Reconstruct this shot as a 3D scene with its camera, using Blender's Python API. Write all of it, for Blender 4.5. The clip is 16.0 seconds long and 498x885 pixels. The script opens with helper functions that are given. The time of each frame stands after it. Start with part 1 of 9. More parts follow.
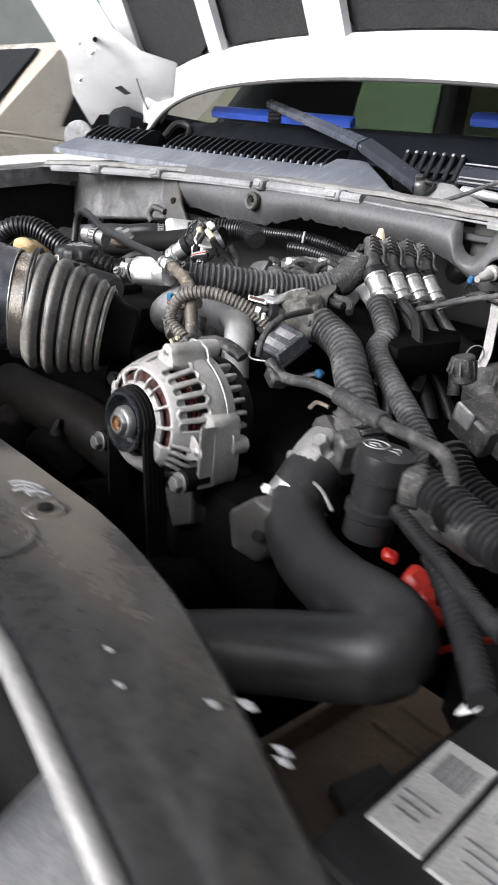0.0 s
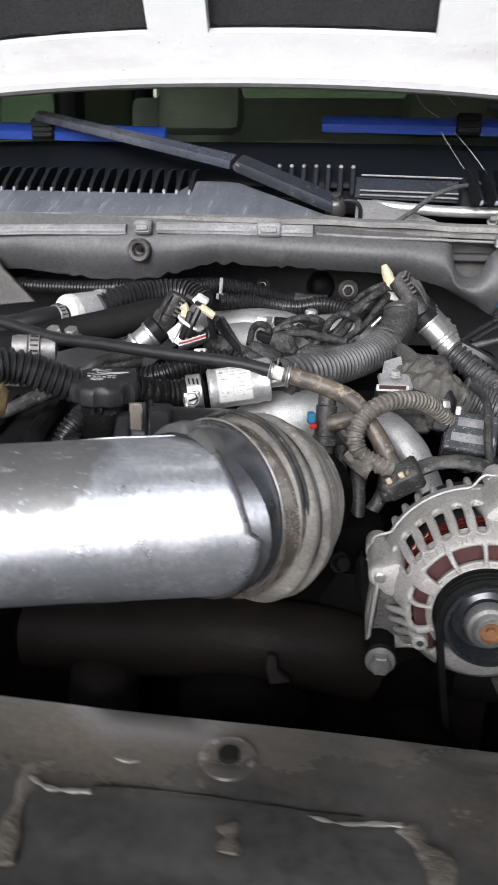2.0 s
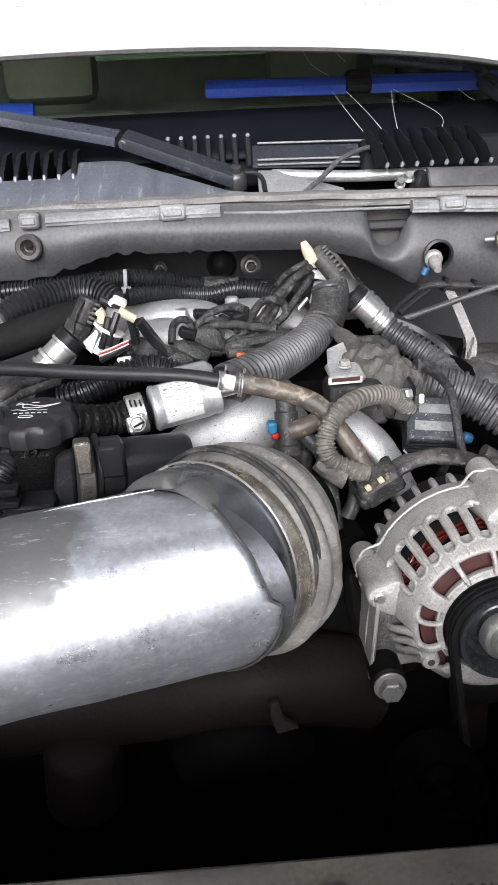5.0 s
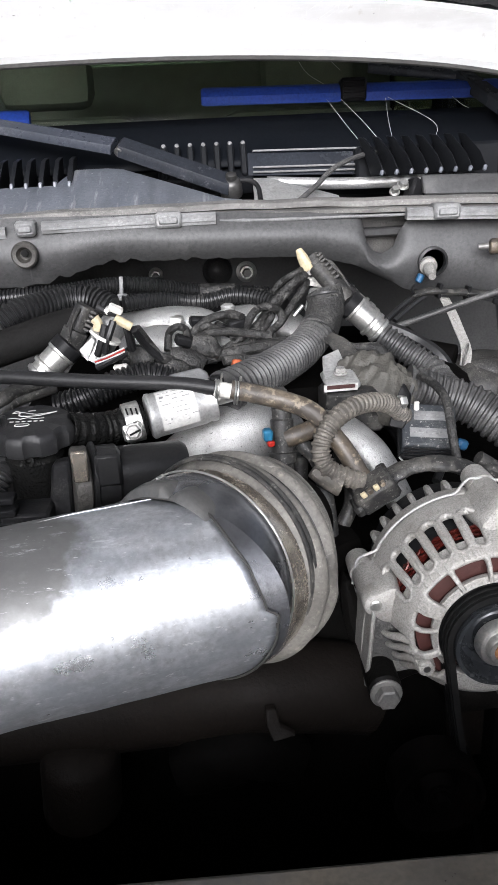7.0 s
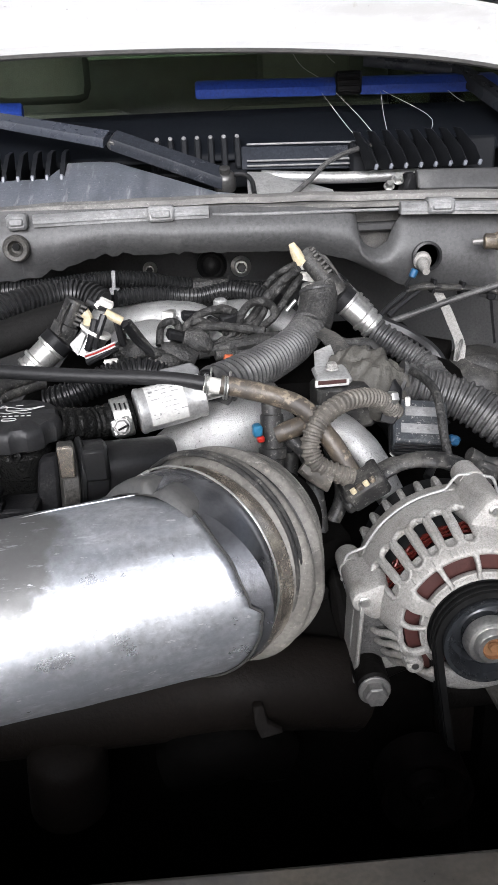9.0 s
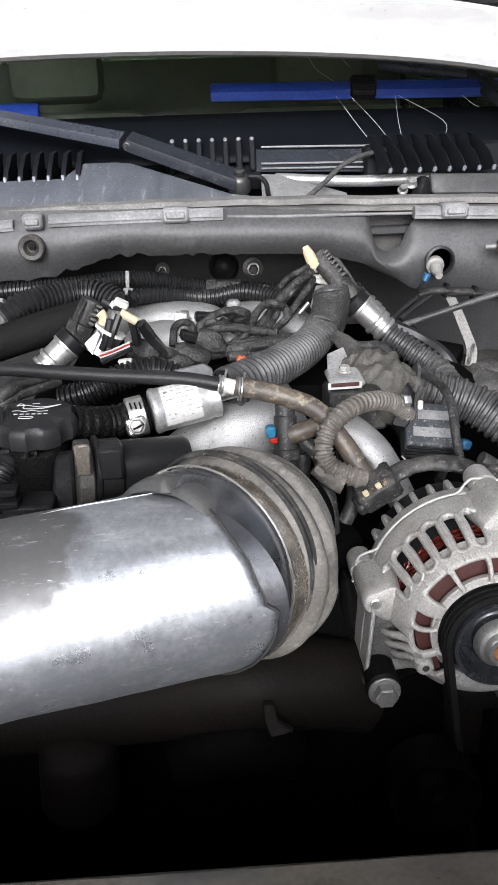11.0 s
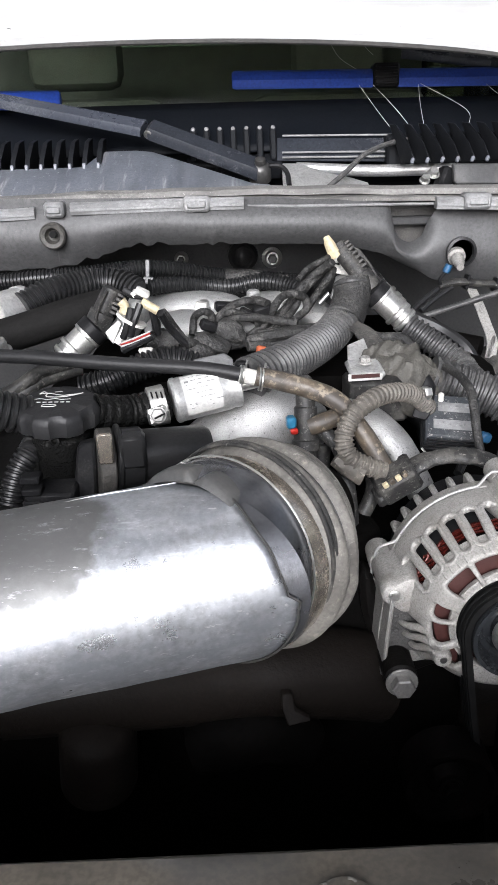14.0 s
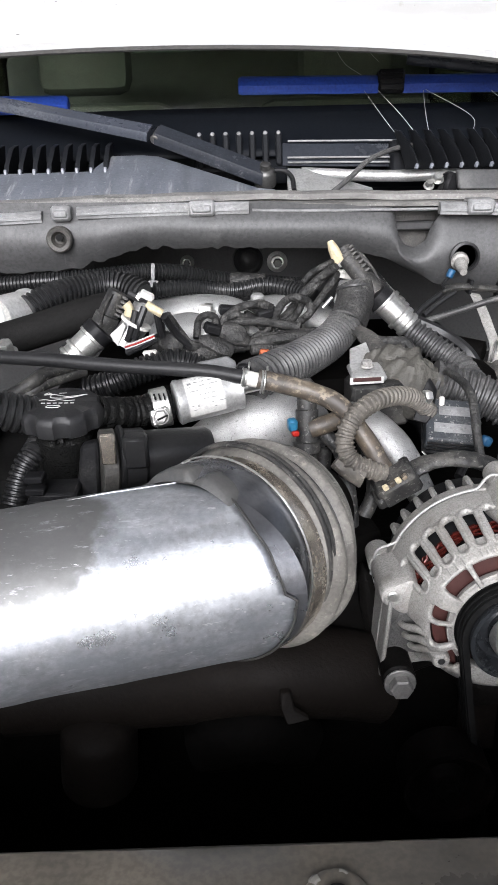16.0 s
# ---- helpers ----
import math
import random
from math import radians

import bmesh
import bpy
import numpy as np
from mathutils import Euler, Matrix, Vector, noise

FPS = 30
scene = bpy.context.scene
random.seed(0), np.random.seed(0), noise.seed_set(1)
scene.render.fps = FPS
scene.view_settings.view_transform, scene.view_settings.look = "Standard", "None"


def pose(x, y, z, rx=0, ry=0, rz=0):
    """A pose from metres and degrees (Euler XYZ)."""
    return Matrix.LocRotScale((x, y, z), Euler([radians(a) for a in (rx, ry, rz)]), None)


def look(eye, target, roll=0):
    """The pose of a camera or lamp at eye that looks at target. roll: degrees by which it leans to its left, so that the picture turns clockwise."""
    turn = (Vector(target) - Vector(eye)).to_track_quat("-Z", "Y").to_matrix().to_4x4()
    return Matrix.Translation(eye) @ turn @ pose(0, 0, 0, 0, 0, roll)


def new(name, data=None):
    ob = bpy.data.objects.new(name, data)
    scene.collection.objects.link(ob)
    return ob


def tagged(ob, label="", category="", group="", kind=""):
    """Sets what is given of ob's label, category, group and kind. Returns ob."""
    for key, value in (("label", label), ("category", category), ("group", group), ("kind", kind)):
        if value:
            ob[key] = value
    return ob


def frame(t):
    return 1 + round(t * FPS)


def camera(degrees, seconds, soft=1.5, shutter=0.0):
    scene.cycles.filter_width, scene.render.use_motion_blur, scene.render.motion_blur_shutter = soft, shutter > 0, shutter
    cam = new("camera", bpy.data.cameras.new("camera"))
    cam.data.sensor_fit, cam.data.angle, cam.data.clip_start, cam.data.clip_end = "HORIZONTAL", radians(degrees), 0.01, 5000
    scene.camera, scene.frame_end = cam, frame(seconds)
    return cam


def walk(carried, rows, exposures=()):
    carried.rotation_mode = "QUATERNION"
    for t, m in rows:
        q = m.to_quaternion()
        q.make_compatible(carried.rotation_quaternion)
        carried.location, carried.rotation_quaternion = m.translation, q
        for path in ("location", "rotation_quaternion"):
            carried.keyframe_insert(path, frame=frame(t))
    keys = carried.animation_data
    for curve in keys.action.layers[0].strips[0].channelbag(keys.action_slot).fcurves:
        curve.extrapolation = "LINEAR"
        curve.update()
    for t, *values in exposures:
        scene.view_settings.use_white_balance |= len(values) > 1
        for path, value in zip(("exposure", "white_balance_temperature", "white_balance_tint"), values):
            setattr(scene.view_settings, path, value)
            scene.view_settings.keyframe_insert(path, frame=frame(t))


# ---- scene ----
# ---- camera and its path ----
cam = camera(37.7, 16.0, shutter=0.5)
METRES = 0.872
BASE = pose(0.547, -0.3763, 1.184, -20.157, -7.412, 47.07)
ROWS = [
    (0.0, 0.0, 0.0, 0.0, 0.0, 0.0, -0.0),
    (0.5, -0.1618, 0.1007, 0.0468, -6.26, 0.3, 4.34),
    (1.0, -0.3233, 0.2965, 0.1499, -10.9, -0.76, 9.51),
    (1.5, -0.4247, 0.4068, 0.2115, -24.45, -3.38, 12.46),
    (2.0, -0.537, 0.4462, 0.2689, -36.25, -7.04, 17.04),
    (2.5, -0.5199, 0.5053, 0.299, -37.3, -9.66, 22.07),
    (3.0, -0.4836, 0.56, 0.307, -39.95, -11.89, 22.43),
    (3.5, -0.5069, 0.551, 0.3154, -44.55, -13.71, 22.5),
    (4.0, -0.5208, 0.5441, 0.322, -46.06, -13.31, 22.45),
    (4.5, -0.5232, 0.5379, 0.3216, -46.74, -13.36, 22.6),
    (7.0, -0.5239, 0.5348, 0.3251, -47.4, -13.24, 22.75),
    (7.5, -0.5205, 0.5342, 0.3244, -47.52, -13.22, 22.63),
    (8.0, -0.5171, 0.5331, 0.322, -47.67, -13.36, 22.78),
    (8.5, -0.5172, 0.533, 0.3223, -47.73, -13.51, 22.48),
    (9.0, -0.5167, 0.5324, 0.3216, -47.5, -13.65, 22.58),
    (11.5, -0.5246, 0.5336, 0.3251, -46.55, -13.17, 21.65),
    (12.0, -0.5242, 0.5331, 0.3251, -46.04, -13.54, 21.71),
    (12.5, -0.5254, 0.5333, 0.3255, -45.7, -13.59, 21.58),
    (13.0, -0.5277, 0.5339, 0.3273, -45.43, -13.36, 21.45),
    (13.5, -0.5279, 0.5352, 0.3269, -45.45, -13.51, 21.46),
    (14.0, -0.5283, 0.5357, 0.3277, -45.5, -13.63, 21.44),
    (14.5, -0.5271, 0.5338, 0.327, -45.47, -13.65, 21.54),
    (15.0, -0.5269, 0.5313, 0.3251, -45.31, -13.57, 21.47),
    (15.5, -0.5265, 0.5284, 0.3251, -45.3, -13.5, 21.56),
    (16.0, -0.5304, 0.5284, 0.3263, -44.89, -13.12, 21.18),
]
EXPOSURES = [(0.0, 1.55, 6080, 13), (0.5, 1.8, 6080, 13), (1.0, 1.38, 6080, 13), (1.5, 1.07, 6080, 13), (2.0, 0.92, 6080, 13), (2.5, 0.87, 6080, 13), (3.0, 1.02, 6080, 13), (3.5, 1.28, 6080, 13), (4.0, 1.27, 6080, 13), (7.0, 1.02, 6080, 13), (16.0, 1.1, 6080, 13)]
walk(cam, [(t, BASE @ pose(METRES * x, METRES * y, METRES * z, 90 + pitch, roll, yaw)) for t, x, y, z, yaw, pitch, roll in ROWS], EXPOSURES)

# ---- daylight: a bright overcast sky, in front of and above the car ----
world = bpy.data.worlds.new("overcast_sky")
scene.world = world
world.use_nodes = True
wn, wl = world.node_tree.nodes, world.node_tree.links
wn.clear()
sky = wn.new("ShaderNodeTexSky")
sky.sky_type, sky.sun_disc = "NISHITA", False
sky.sun_elevation, sky.sun_rotation = radians(24), radians(190)
sky.air_density, sky.dust_density, sky.ozone_density = 1.0, 6.0, 1.0
fade = wn.new("ShaderNodeHueSaturation")
fade.inputs["Saturation"].default_value = 0.30
back = wn.new("ShaderNodeBackground")
back.inputs["Strength"].default_value = 0.10
wout = wn.new("ShaderNodeOutputWorld")
wl.new(sky.outputs[0], fade.inputs["Color"])
wl.new(fade.outputs[0], back.inputs["Color"])
wl.new(back.outputs[0], wout.inputs["Surface"])
sun = new("sun", bpy.data.lights.new("sun", "SUN"))
sun.data.energy, sun.data.angle, sun.data.color = 1.85, radians(36), (1.0, 0.995, 0.985)
sun.matrix_world = look((-0.65, -3.4, 2.58), (-0.1, 0.2, 1.0))

# ---- materials ----
def material(name, base, rough=0.6, metal=0.0, other=None, mix=0.5, scale=40.0, fine=400.0, bump=0.1, spread=0.15,
             dust=None, dusty=0.0, scratch=0.0, coat=0.0, fleck=0.6):
    """Two colours mixed by coarse noise, fine relief and uneven gloss; dust in soft patches; scratches as thin bright lines."""
    m = bpy.data.materials.new(name)
    m.use_nodes = True
    n, l = m.node_tree.nodes, m.node_tree.links
    b = n["Principled BSDF"]
    # Dark bases reflect less, so shade put into their colour stays dark.
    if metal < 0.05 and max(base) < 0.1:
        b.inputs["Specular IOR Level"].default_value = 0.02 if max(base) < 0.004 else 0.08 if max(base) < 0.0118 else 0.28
    co = n.new("ShaderNodeTexCoord")

    def grain(s, detail=6.0, rough_=0.6):
        t = n.new("ShaderNodeTexNoise")
        t.inputs["Scale"].default_value, t.inputs["Detail"].default_value, t.inputs["Roughness"].default_value = s, detail, rough_
        l.new(co.outputs["Object"], t.inputs["Vector"])
        return t.outputs["Fac"]

    def ramp(sock, lo, hi):
        r = n.new("ShaderNodeMapRange")
        r.inputs["From Min"].default_value, r.inputs["From Max"].default_value = lo, hi
        l.new(sock, r.inputs["Value"])
        return r.outputs["Result"]

    def blend(fac, a, c):
        x = n.new("ShaderNodeMix")
        x.data_type = "RGBA"
        l.new(fac, x.inputs["Factor"])
        for sock, v in ((x.inputs["A"], a), (x.inputs["B"], c)):
            if isinstance(v, tuple):
                sock.default_value = (*v, 1)
            else:
                l.new(v, sock)
        return x.outputs["Result"]

    coarse, small = grain(scale), grain(fine, 3.0)
    other = other or tuple(v * 0.6 for v in base)
    col = blend(ramp(coarse, 0.5 - mix * 0.3, 0.5 + mix * 0.5), base, other)
    col = blend(ramp(small, 0.42, 0.78), col, tuple(v * fleck for v in base))
    rsock = ramp(coarse, 0.2, 0.8)
    rmul = n.new("ShaderNodeMapRange")
    rmul.inputs["To Min"].default_value, rmul.inputs["To Max"].default_value = max(0.02, rough - spread), min(1.0, rough + spread)
    l.new(rsock, rmul.inputs["Value"])
    rough_out = rmul.outputs["Result"]
    metal_out = None
    if dusty > 0:
        patch = ramp(grain(scale * 0.45, 8.0, 0.7), 0.62 - dusty * 0.4, 0.92 - dusty * 0.25)
        speck = ramp(grain(fine * 1.3, 2.0, 0.7), 0.42, 0.66)
        part_ = n.new("ShaderNodeMath")
        part_.operation, part_.use_clamp = "MULTIPLY_ADD", True
        part_.inputs[1].default_value, part_.inputs[2].default_value = 0.75, 0.12
        l.new(speck, part_.inputs[0])
        both = n.new("ShaderNodeMath")
        both.operation = "MULTIPLY"
        l.new(part_.outputs[0], both.inputs[0])
        l.new(patch, both.inputs[1])
        patch = both.outputs[0]
        col = blend(patch, col, dust or (0.33, 0.31, 0.28))
        add = n.new("ShaderNodeMath")
        add.operation, add.use_clamp = "MULTIPLY_ADD", True
        add.inputs[1].default_value = 0.35
        l.new(patch, add.inputs[0])
        l.new(rough_out, add.inputs[2])
        rough_out = add.outputs[0]
        if metal > 0:
            sub = n.new("ShaderNodeMath")
            sub.operation, sub.use_clamp = "MULTIPLY_ADD", True
            sub.inputs[1].default_value, sub.inputs[2].default_value = -0.6 * metal, metal
            l.new(patch, sub.inputs[0])
            metal_out = sub.outputs[0]
    if scratch > 0:
        for angle, cut in ((0.35, 0.675), (-0.55, 0.68), (1.1, 0.69)):
            turn = n.new("ShaderNodeMapping")
            warp = n.new("ShaderNodeMapping")
            turn.inputs["Rotation"].default_value = (angle * 0.5, angle * 1.3, angle)
            warp.inputs["Scale"].default_value = (22.0, 620.0, 620.0)
            l.new(co.outputs["Object"], turn.inputs["Vector"])
            l.new(turn.outputs[0], warp.inputs["Vector"])
            t = n.new("ShaderNodeTexNoise")
            t.inputs["Scale"].default_value, t.inputs["Detail"].default_value = 1.0, 2.0
            l.new(warp.outputs[0], t.inputs["Vector"])
            line = ramp(t.outputs["Fac"], cut, cut + 0.05)
            keep = n.new("ShaderNodeMath")
            keep.operation = "MULTIPLY"
            keep.inputs[1].default_value = scratch
            l.new(line, keep.inputs[0])
            col = blend(keep.outputs[0], col, tuple(min(0.85, v * 1.6 + 0.12) for v in base))
    l.new(col, b.inputs["Base Color"])
    l.new(rough_out, b.inputs["Roughness"])
    if metal_out:
        l.new(metal_out, b.inputs["Metallic"])
    else:
        b.inputs["Metallic"].default_value = metal
    if coat:
        b.inputs["Coat Weight"].default_value, b.inputs["Coat Roughness"].default_value = coat, 0.12
    if bump:
        bm = n.new("ShaderNodeBump")
        bm.inputs["Strength"].default_value, bm.inputs["Distance"].default_value = bump, 0.002
        mixh = n.new("ShaderNodeMath")
        mixh.operation = "ADD"
        l.new(coarse, mixh.inputs[0])
        l.new(small, mixh.inputs[1])
        l.new(mixh.outputs[0], bm.inputs["Height"])
        l.new(bm.outputs[0], b.inputs["Normal"])
    return m


def weathered(m, coats):
    """Lays irregular stains on a material: (scale, stretch, from, to, strength, colour, added roughness) each."""
    n, l = m.node_tree.nodes, m.node_tree.links
    b = n["Principled BSDF"]
    co = n.new("ShaderNodeTexCoord")
    for scale, stretch, lo, hi, strength, colour, dull in coats:
        mp, t, r = n.new("ShaderNodeMapping"), n.new("ShaderNodeTexNoise"), n.new("ShaderNodeMapRange")
        mp.inputs["Scale"].default_value = stretch
        mp.inputs["Location"].default_value = (scale * 0.37, strength * 5.0, lo * 9.0)
        l.new(co.outputs["Object"], mp.inputs["Vector"])
        l.new(mp.outputs[0], t.inputs["Vector"])
        t.inputs["Scale"].default_value, t.inputs["Detail"].default_value, t.inputs["Roughness"].default_value = scale, 9.0, 0.68
        for k, v in (("From Min", lo), ("From Max", hi), ("To Min", 0.0), ("To Max", strength)):
            r.inputs[k].default_value = v
        l.new(t.outputs["Fac"], r.inputs["Value"])
        mx, add = n.new("ShaderNodeMix"), n.new("ShaderNodeMath")
        mx.data_type = "RGBA"
        l.new(r.outputs["Result"], mx.inputs["Factor"])
        l.new(b.inputs["Base Color"].links[0].from_socket, mx.inputs["A"])
        mx.inputs["B"].default_value = (*colour, 1)
        l.new(mx.outputs["Result"], b.inputs["Base Color"])
        add.operation, add.use_clamp = "MULTIPLY_ADD", True
        l.new(r.outputs["Result"], add.inputs[0])
        add.inputs[1].default_value = dull
        l.new(b.inputs["Roughness"].links[0].from_socket, add.inputs[2])
        l.new(add.outputs[0], b.inputs["Roughness"])
    return m


DUST = (0.30, 0.285, 0.26)
WHITE_PAINT = material("white_paint", (0.60, 0.60, 0.595), 0.35, 0, (0.56, 0.56, 0.555), 0.4, 22, 300, 0.03, 0.08, (0.42, 0.40, 0.36), 0.15, 0.3, coat=0.3, fleck=0.96)
weathered(WHITE_PAINT, [(9.0, (0.5, 1.6, 2.6), 0.50, 0.62, 0.55, (0.46, 0.455, 0.44), 0.15), (70.0, (1, 1, 1), 0.66, 0.72, 0.5, (0.36, 0.34, 0.31), 0.2)])
PAD = material("insulation_pad", (0.018, 0.018, 0.019), 0.95, 0, (0.032, 0.031, 0.03), 0.6, 9, 260, 0.5, 0.05, (0.13, 0.11, 0.09), 0.12)
FOAM = material("torn_foam", (0.13, 0.115, 0.095), 0.95, 0, (0.14, 0.12, 0.10), 0.6, 40, 300, 0.6)
SHEET = material("primer_grey_sheet_metal", (0.125, 0.125, 0.125), 0.5, 0.1, (0.06, 0.06, 0.06), 0.7, 10, 220, 0.15, 0.12, (0.24, 0.235, 0.225), 0.40, 0.2)


def dusty_paint(name):
    """Gloss black paint under a film of pale road dust, thick along the rear edge and in wiped-looking clouds."""
    m = material(name, (0.019, 0.019, 0.019), 0.22, 0.0, (0.028, 0.0275, 0.026), 0.7, 9, 160, 0.04, 0.06)
    n, l = m.node_tree.nodes, m.node_tree.links
    b = n["Principled BSDF"]
    b.inputs["Specular IOR Level"].default_value = 0.42
    co, sep = n.new("ShaderNodeTexCoord"), n.new("ShaderNodeSeparateXYZ")
    l.new(co.outputs["Object"], sep.inputs[0])

    def step(sock, lo, hi, a=0.0, c=1.0):
        r = n.new("ShaderNodeMapRange")
        r.interpolation_type = "SMOOTHSTEP"
        for k, v in (("From Min", lo), ("From Max", hi), ("To Min", a), ("To Max", c)):
            r.inputs[k].default_value = v
        l.new(sock, r.inputs["Value"])
        return r.outputs["Result"]

    def calc(op, a, c):
        x = n.new("ShaderNodeMath")
        x.operation, x.use_clamp = op, True
        for k, v in ((0, a), (1, c)):
            if isinstance(v, float):
                x.inputs[k].default_value = v
            else:
                l.new(v, x.inputs[k])
        return x.outputs[0]

    def cloud(scale, detail, lo, hi, stretch=(1, 1, 1)):
        mp, t = n.new("ShaderNodeMapping"), n.new("ShaderNodeTexNoise")
        mp.inputs["Scale"].default_value = stretch
        l.new(co.outputs["Object"], mp.inputs["Vector"])
        l.new(mp.outputs[0], t.inputs["Vector"])
        t.inputs["Scale"].default_value, t.inputs["Detail"].default_value = scale, detail
        return step(t.outputs["Fac"], lo, hi)

    # Along x the film is stepped only to match the panel's brightness.
    across = calc("ADD", step(sep.outputs["X"], -0.16, 0.04, 1.0, 0.62), step(sep.outputs["X"], 0.12, 0.19, 0.0, 0.38))
    film = calc("MULTIPLY", step(sep.outputs["Y"], -0.246, -0.178, 0.0, 0.66), calc("MULTIPLY", across, step(sep.outputs["X"], 0.31, 0.39, 1.0, 0.7)))
    film = calc("ADD", calc("MULTIPLY", film, cloud(9.0, 5.0, 0.34, 0.66, (0.7, 1.6, 1.0))), calc("MULTIPLY", cloud(34.0, 6.0, 0.52, 0.75), 0.10))
    film = calc("MULTIPLY", film, calc("ADD", calc("MULTIPLY", cloud(420.0, 3.0, 0.35, 0.65), 0.35), 0.65))
    # the clean square that an old label left
    square = calc("MULTIPLY", calc("MULTIPLY", step(sep.outputs["X"], -0.206, -0.198), step(sep.outputs["X"], -0.066, -0.058, 1.0, 0.0)), step(sep.outputs["Y"], -0.224, -0.219, 1.0, 0.0))
    film = calc("MULTIPLY", film, calc("SUBTRACT", 1.0, calc("MULTIPLY", square, 0.72)))
    mixc = n.new("ShaderNodeMix")
    mixc.data_type = "RGBA"
    l.new(film, mixc.inputs["Factor"])
    l.new(b.inputs["Base Color"].links[0].from_socket, mixc.inputs["A"])
    mixc.inputs["B"].default_value = (0.185, 0.158, 0.120, 1)
    l.new(mixc.outputs["Result"], b.inputs["Base Color"])
    l.new(calc("ADD", b.inputs["Roughness"].links[0].from_socket, calc("MULTIPLY", film, 0.35)), b.inputs["Roughness"])
    return m


SUPPORT = dusty_paint("dust_filmed_black_steel")
FIREWALL = material("firewall_black", (0.034, 0.034, 0.0345), 0.55, 0, (0.046, 0.046, 0.046), 0.6, 16, 260, 0.1, 0.1, (0.09, 0.09, 0.088), 0.12)
# Darker matt copy of the firewall black, keeping wing and low parts dark.
MATTBLACK = material("matt_black_coating", (0.009, 0.0088, 0.0085), 0.75, 0, (0.014, 0.0135, 0.013), 0.6, 20, 260, 0.3, 0.1, (0.03, 0.028, 0.026), 0.15)
COWL = material("weathered_blue_grey_plastic", (0.125, 0.136, 0.158), 0.42, 0, (0.088, 0.096, 0.112), 0.6, 14, 320, 0.12, 0.1, (0.27, 0.275, 0.28), 0.32, 0.15)
SEALGREY = material("grey_rubber_strip", (0.085, 0.083, 0.078), 0.6, 0, (0.05, 0.049, 0.047), 0.6, 30, 260, 0.2, 0.1, (0.16, 0.155, 0.145), 0.2)
BLACKP = material("black_plastic", (0.010, 0.010, 0.011), 0.36, 0, (0.018, 0.018, 0.018), 0.6, 30, 500, 0.1, 0.12, (0.16, 0.155, 0.145), 0.12)
DUSTYP = material("dusty_black_plastic", (0.018, 0.018, 0.018), 0.46, 0, (0.035, 0.034, 0.032), 0.6, 34, 420, 0.15, 0.12, (0.22, 0.21, 0.19), 0.32)
RUBBER = material("black_rubber", (0.012, 0.012, 0.0125), 0.40, 0, (0.020, 0.020, 0.021), 0.6, 22, 380, 0.1, 0.1, (0.15, 0.145, 0.135), 0.16)
CAPP = material("filler_cap_plastic", (0.014, 0.014, 0.015), 0.5, 0, (0.014, 0.014, 0.014), 0.6, 40, 500, 0.1, 0.1, (0.13, 0.125, 0.12), 0.16)
OILY = material("oily_black_plastic", (0.006, 0.006, 0.006), 0.14, 0, (0.010, 0.010, 0.009), 0.6, 90, 420, 0.7, 0.08)
LOOM = material("corrugated_loom_black", (0.036, 0.036, 0.0365), 0.36, 0, (0.055, 0.0545, 0.054), 0.6, 30, 400, 0.06, 0.12, (0.24, 0.236, 0.226), 0.40)
CLEANLOOM = material("clean_corrugated_loom", (0.012, 0.012, 0.0125), 0.32, 0, (0.020, 0.020, 0.020), 0.6, 30, 400, 0.06, 0.1, (0.13, 0.128, 0.122), 0.14)
PANEL = material("dark_grey_panel_paint", (0.047, 0.047, 0.048), 0.5, 0.05, (0.070, 0.070, 0.069), 0.8, 7, 240, 0.10, 0.1, (0.17, 0.167, 0.16), 0.20, 0.15)
FRIT = material("black_glass_frit", (0.0045, 0.0055, 0.0075), 0.5, 0, (0.006, 0.007, 0.009), 0.5, 20, 300, 0.0)
CRUMPLE = material("crumpled_cloth_tape", (0.085, 0.081, 0.071), 0.6, 0, (0.045, 0.043, 0.038), 0.8, 50, 300, 0.5, 0.1, (0.25, 0.24, 0.21), 0.25)
LOOMTAN = material("dust_coated_loom", (0.13, 0.118, 0.10), 0.65, 0, (0.055, 0.05, 0.043), 0.7, 60, 400, 0.15, 0.1, (0.27, 0.245, 0.21), 0.34)
TANHOSE = material("dirty_tan_hose", (0.105, 0.082, 0.056), 0.45, 0, (0.035, 0.03, 0.026), 0.9, 60, 300, 0.2, 0.1, (0.28, 0.24, 0.19), 0.3)
TAPE = material("cloth_harness_tape", (0.021, 0.0208, 0.0203), 0.5, 0, (0.045, 0.044, 0.042), 0.6, 90, 300, 1.0, 0.1, (0.25, 0.242, 0.225), 0.36)
SEAL = material("perished_rubber_seal", (0.17, 0.165, 0.155), 0.7, 0, (0.075, 0.073, 0.07), 0.8, 26, 260, 0.35, 0.1, (0.38, 0.37, 0.345), 0.42, 0.5)
RAIL = material("aged_grey_plastic_rail", (0.235, 0.238, 0.238), 0.5, 0, (0.12, 0.12, 0.12), 0.6, 30, 300, 0.2, 0.1, (0.46, 0.455, 0.44), 0.35, 0.2)


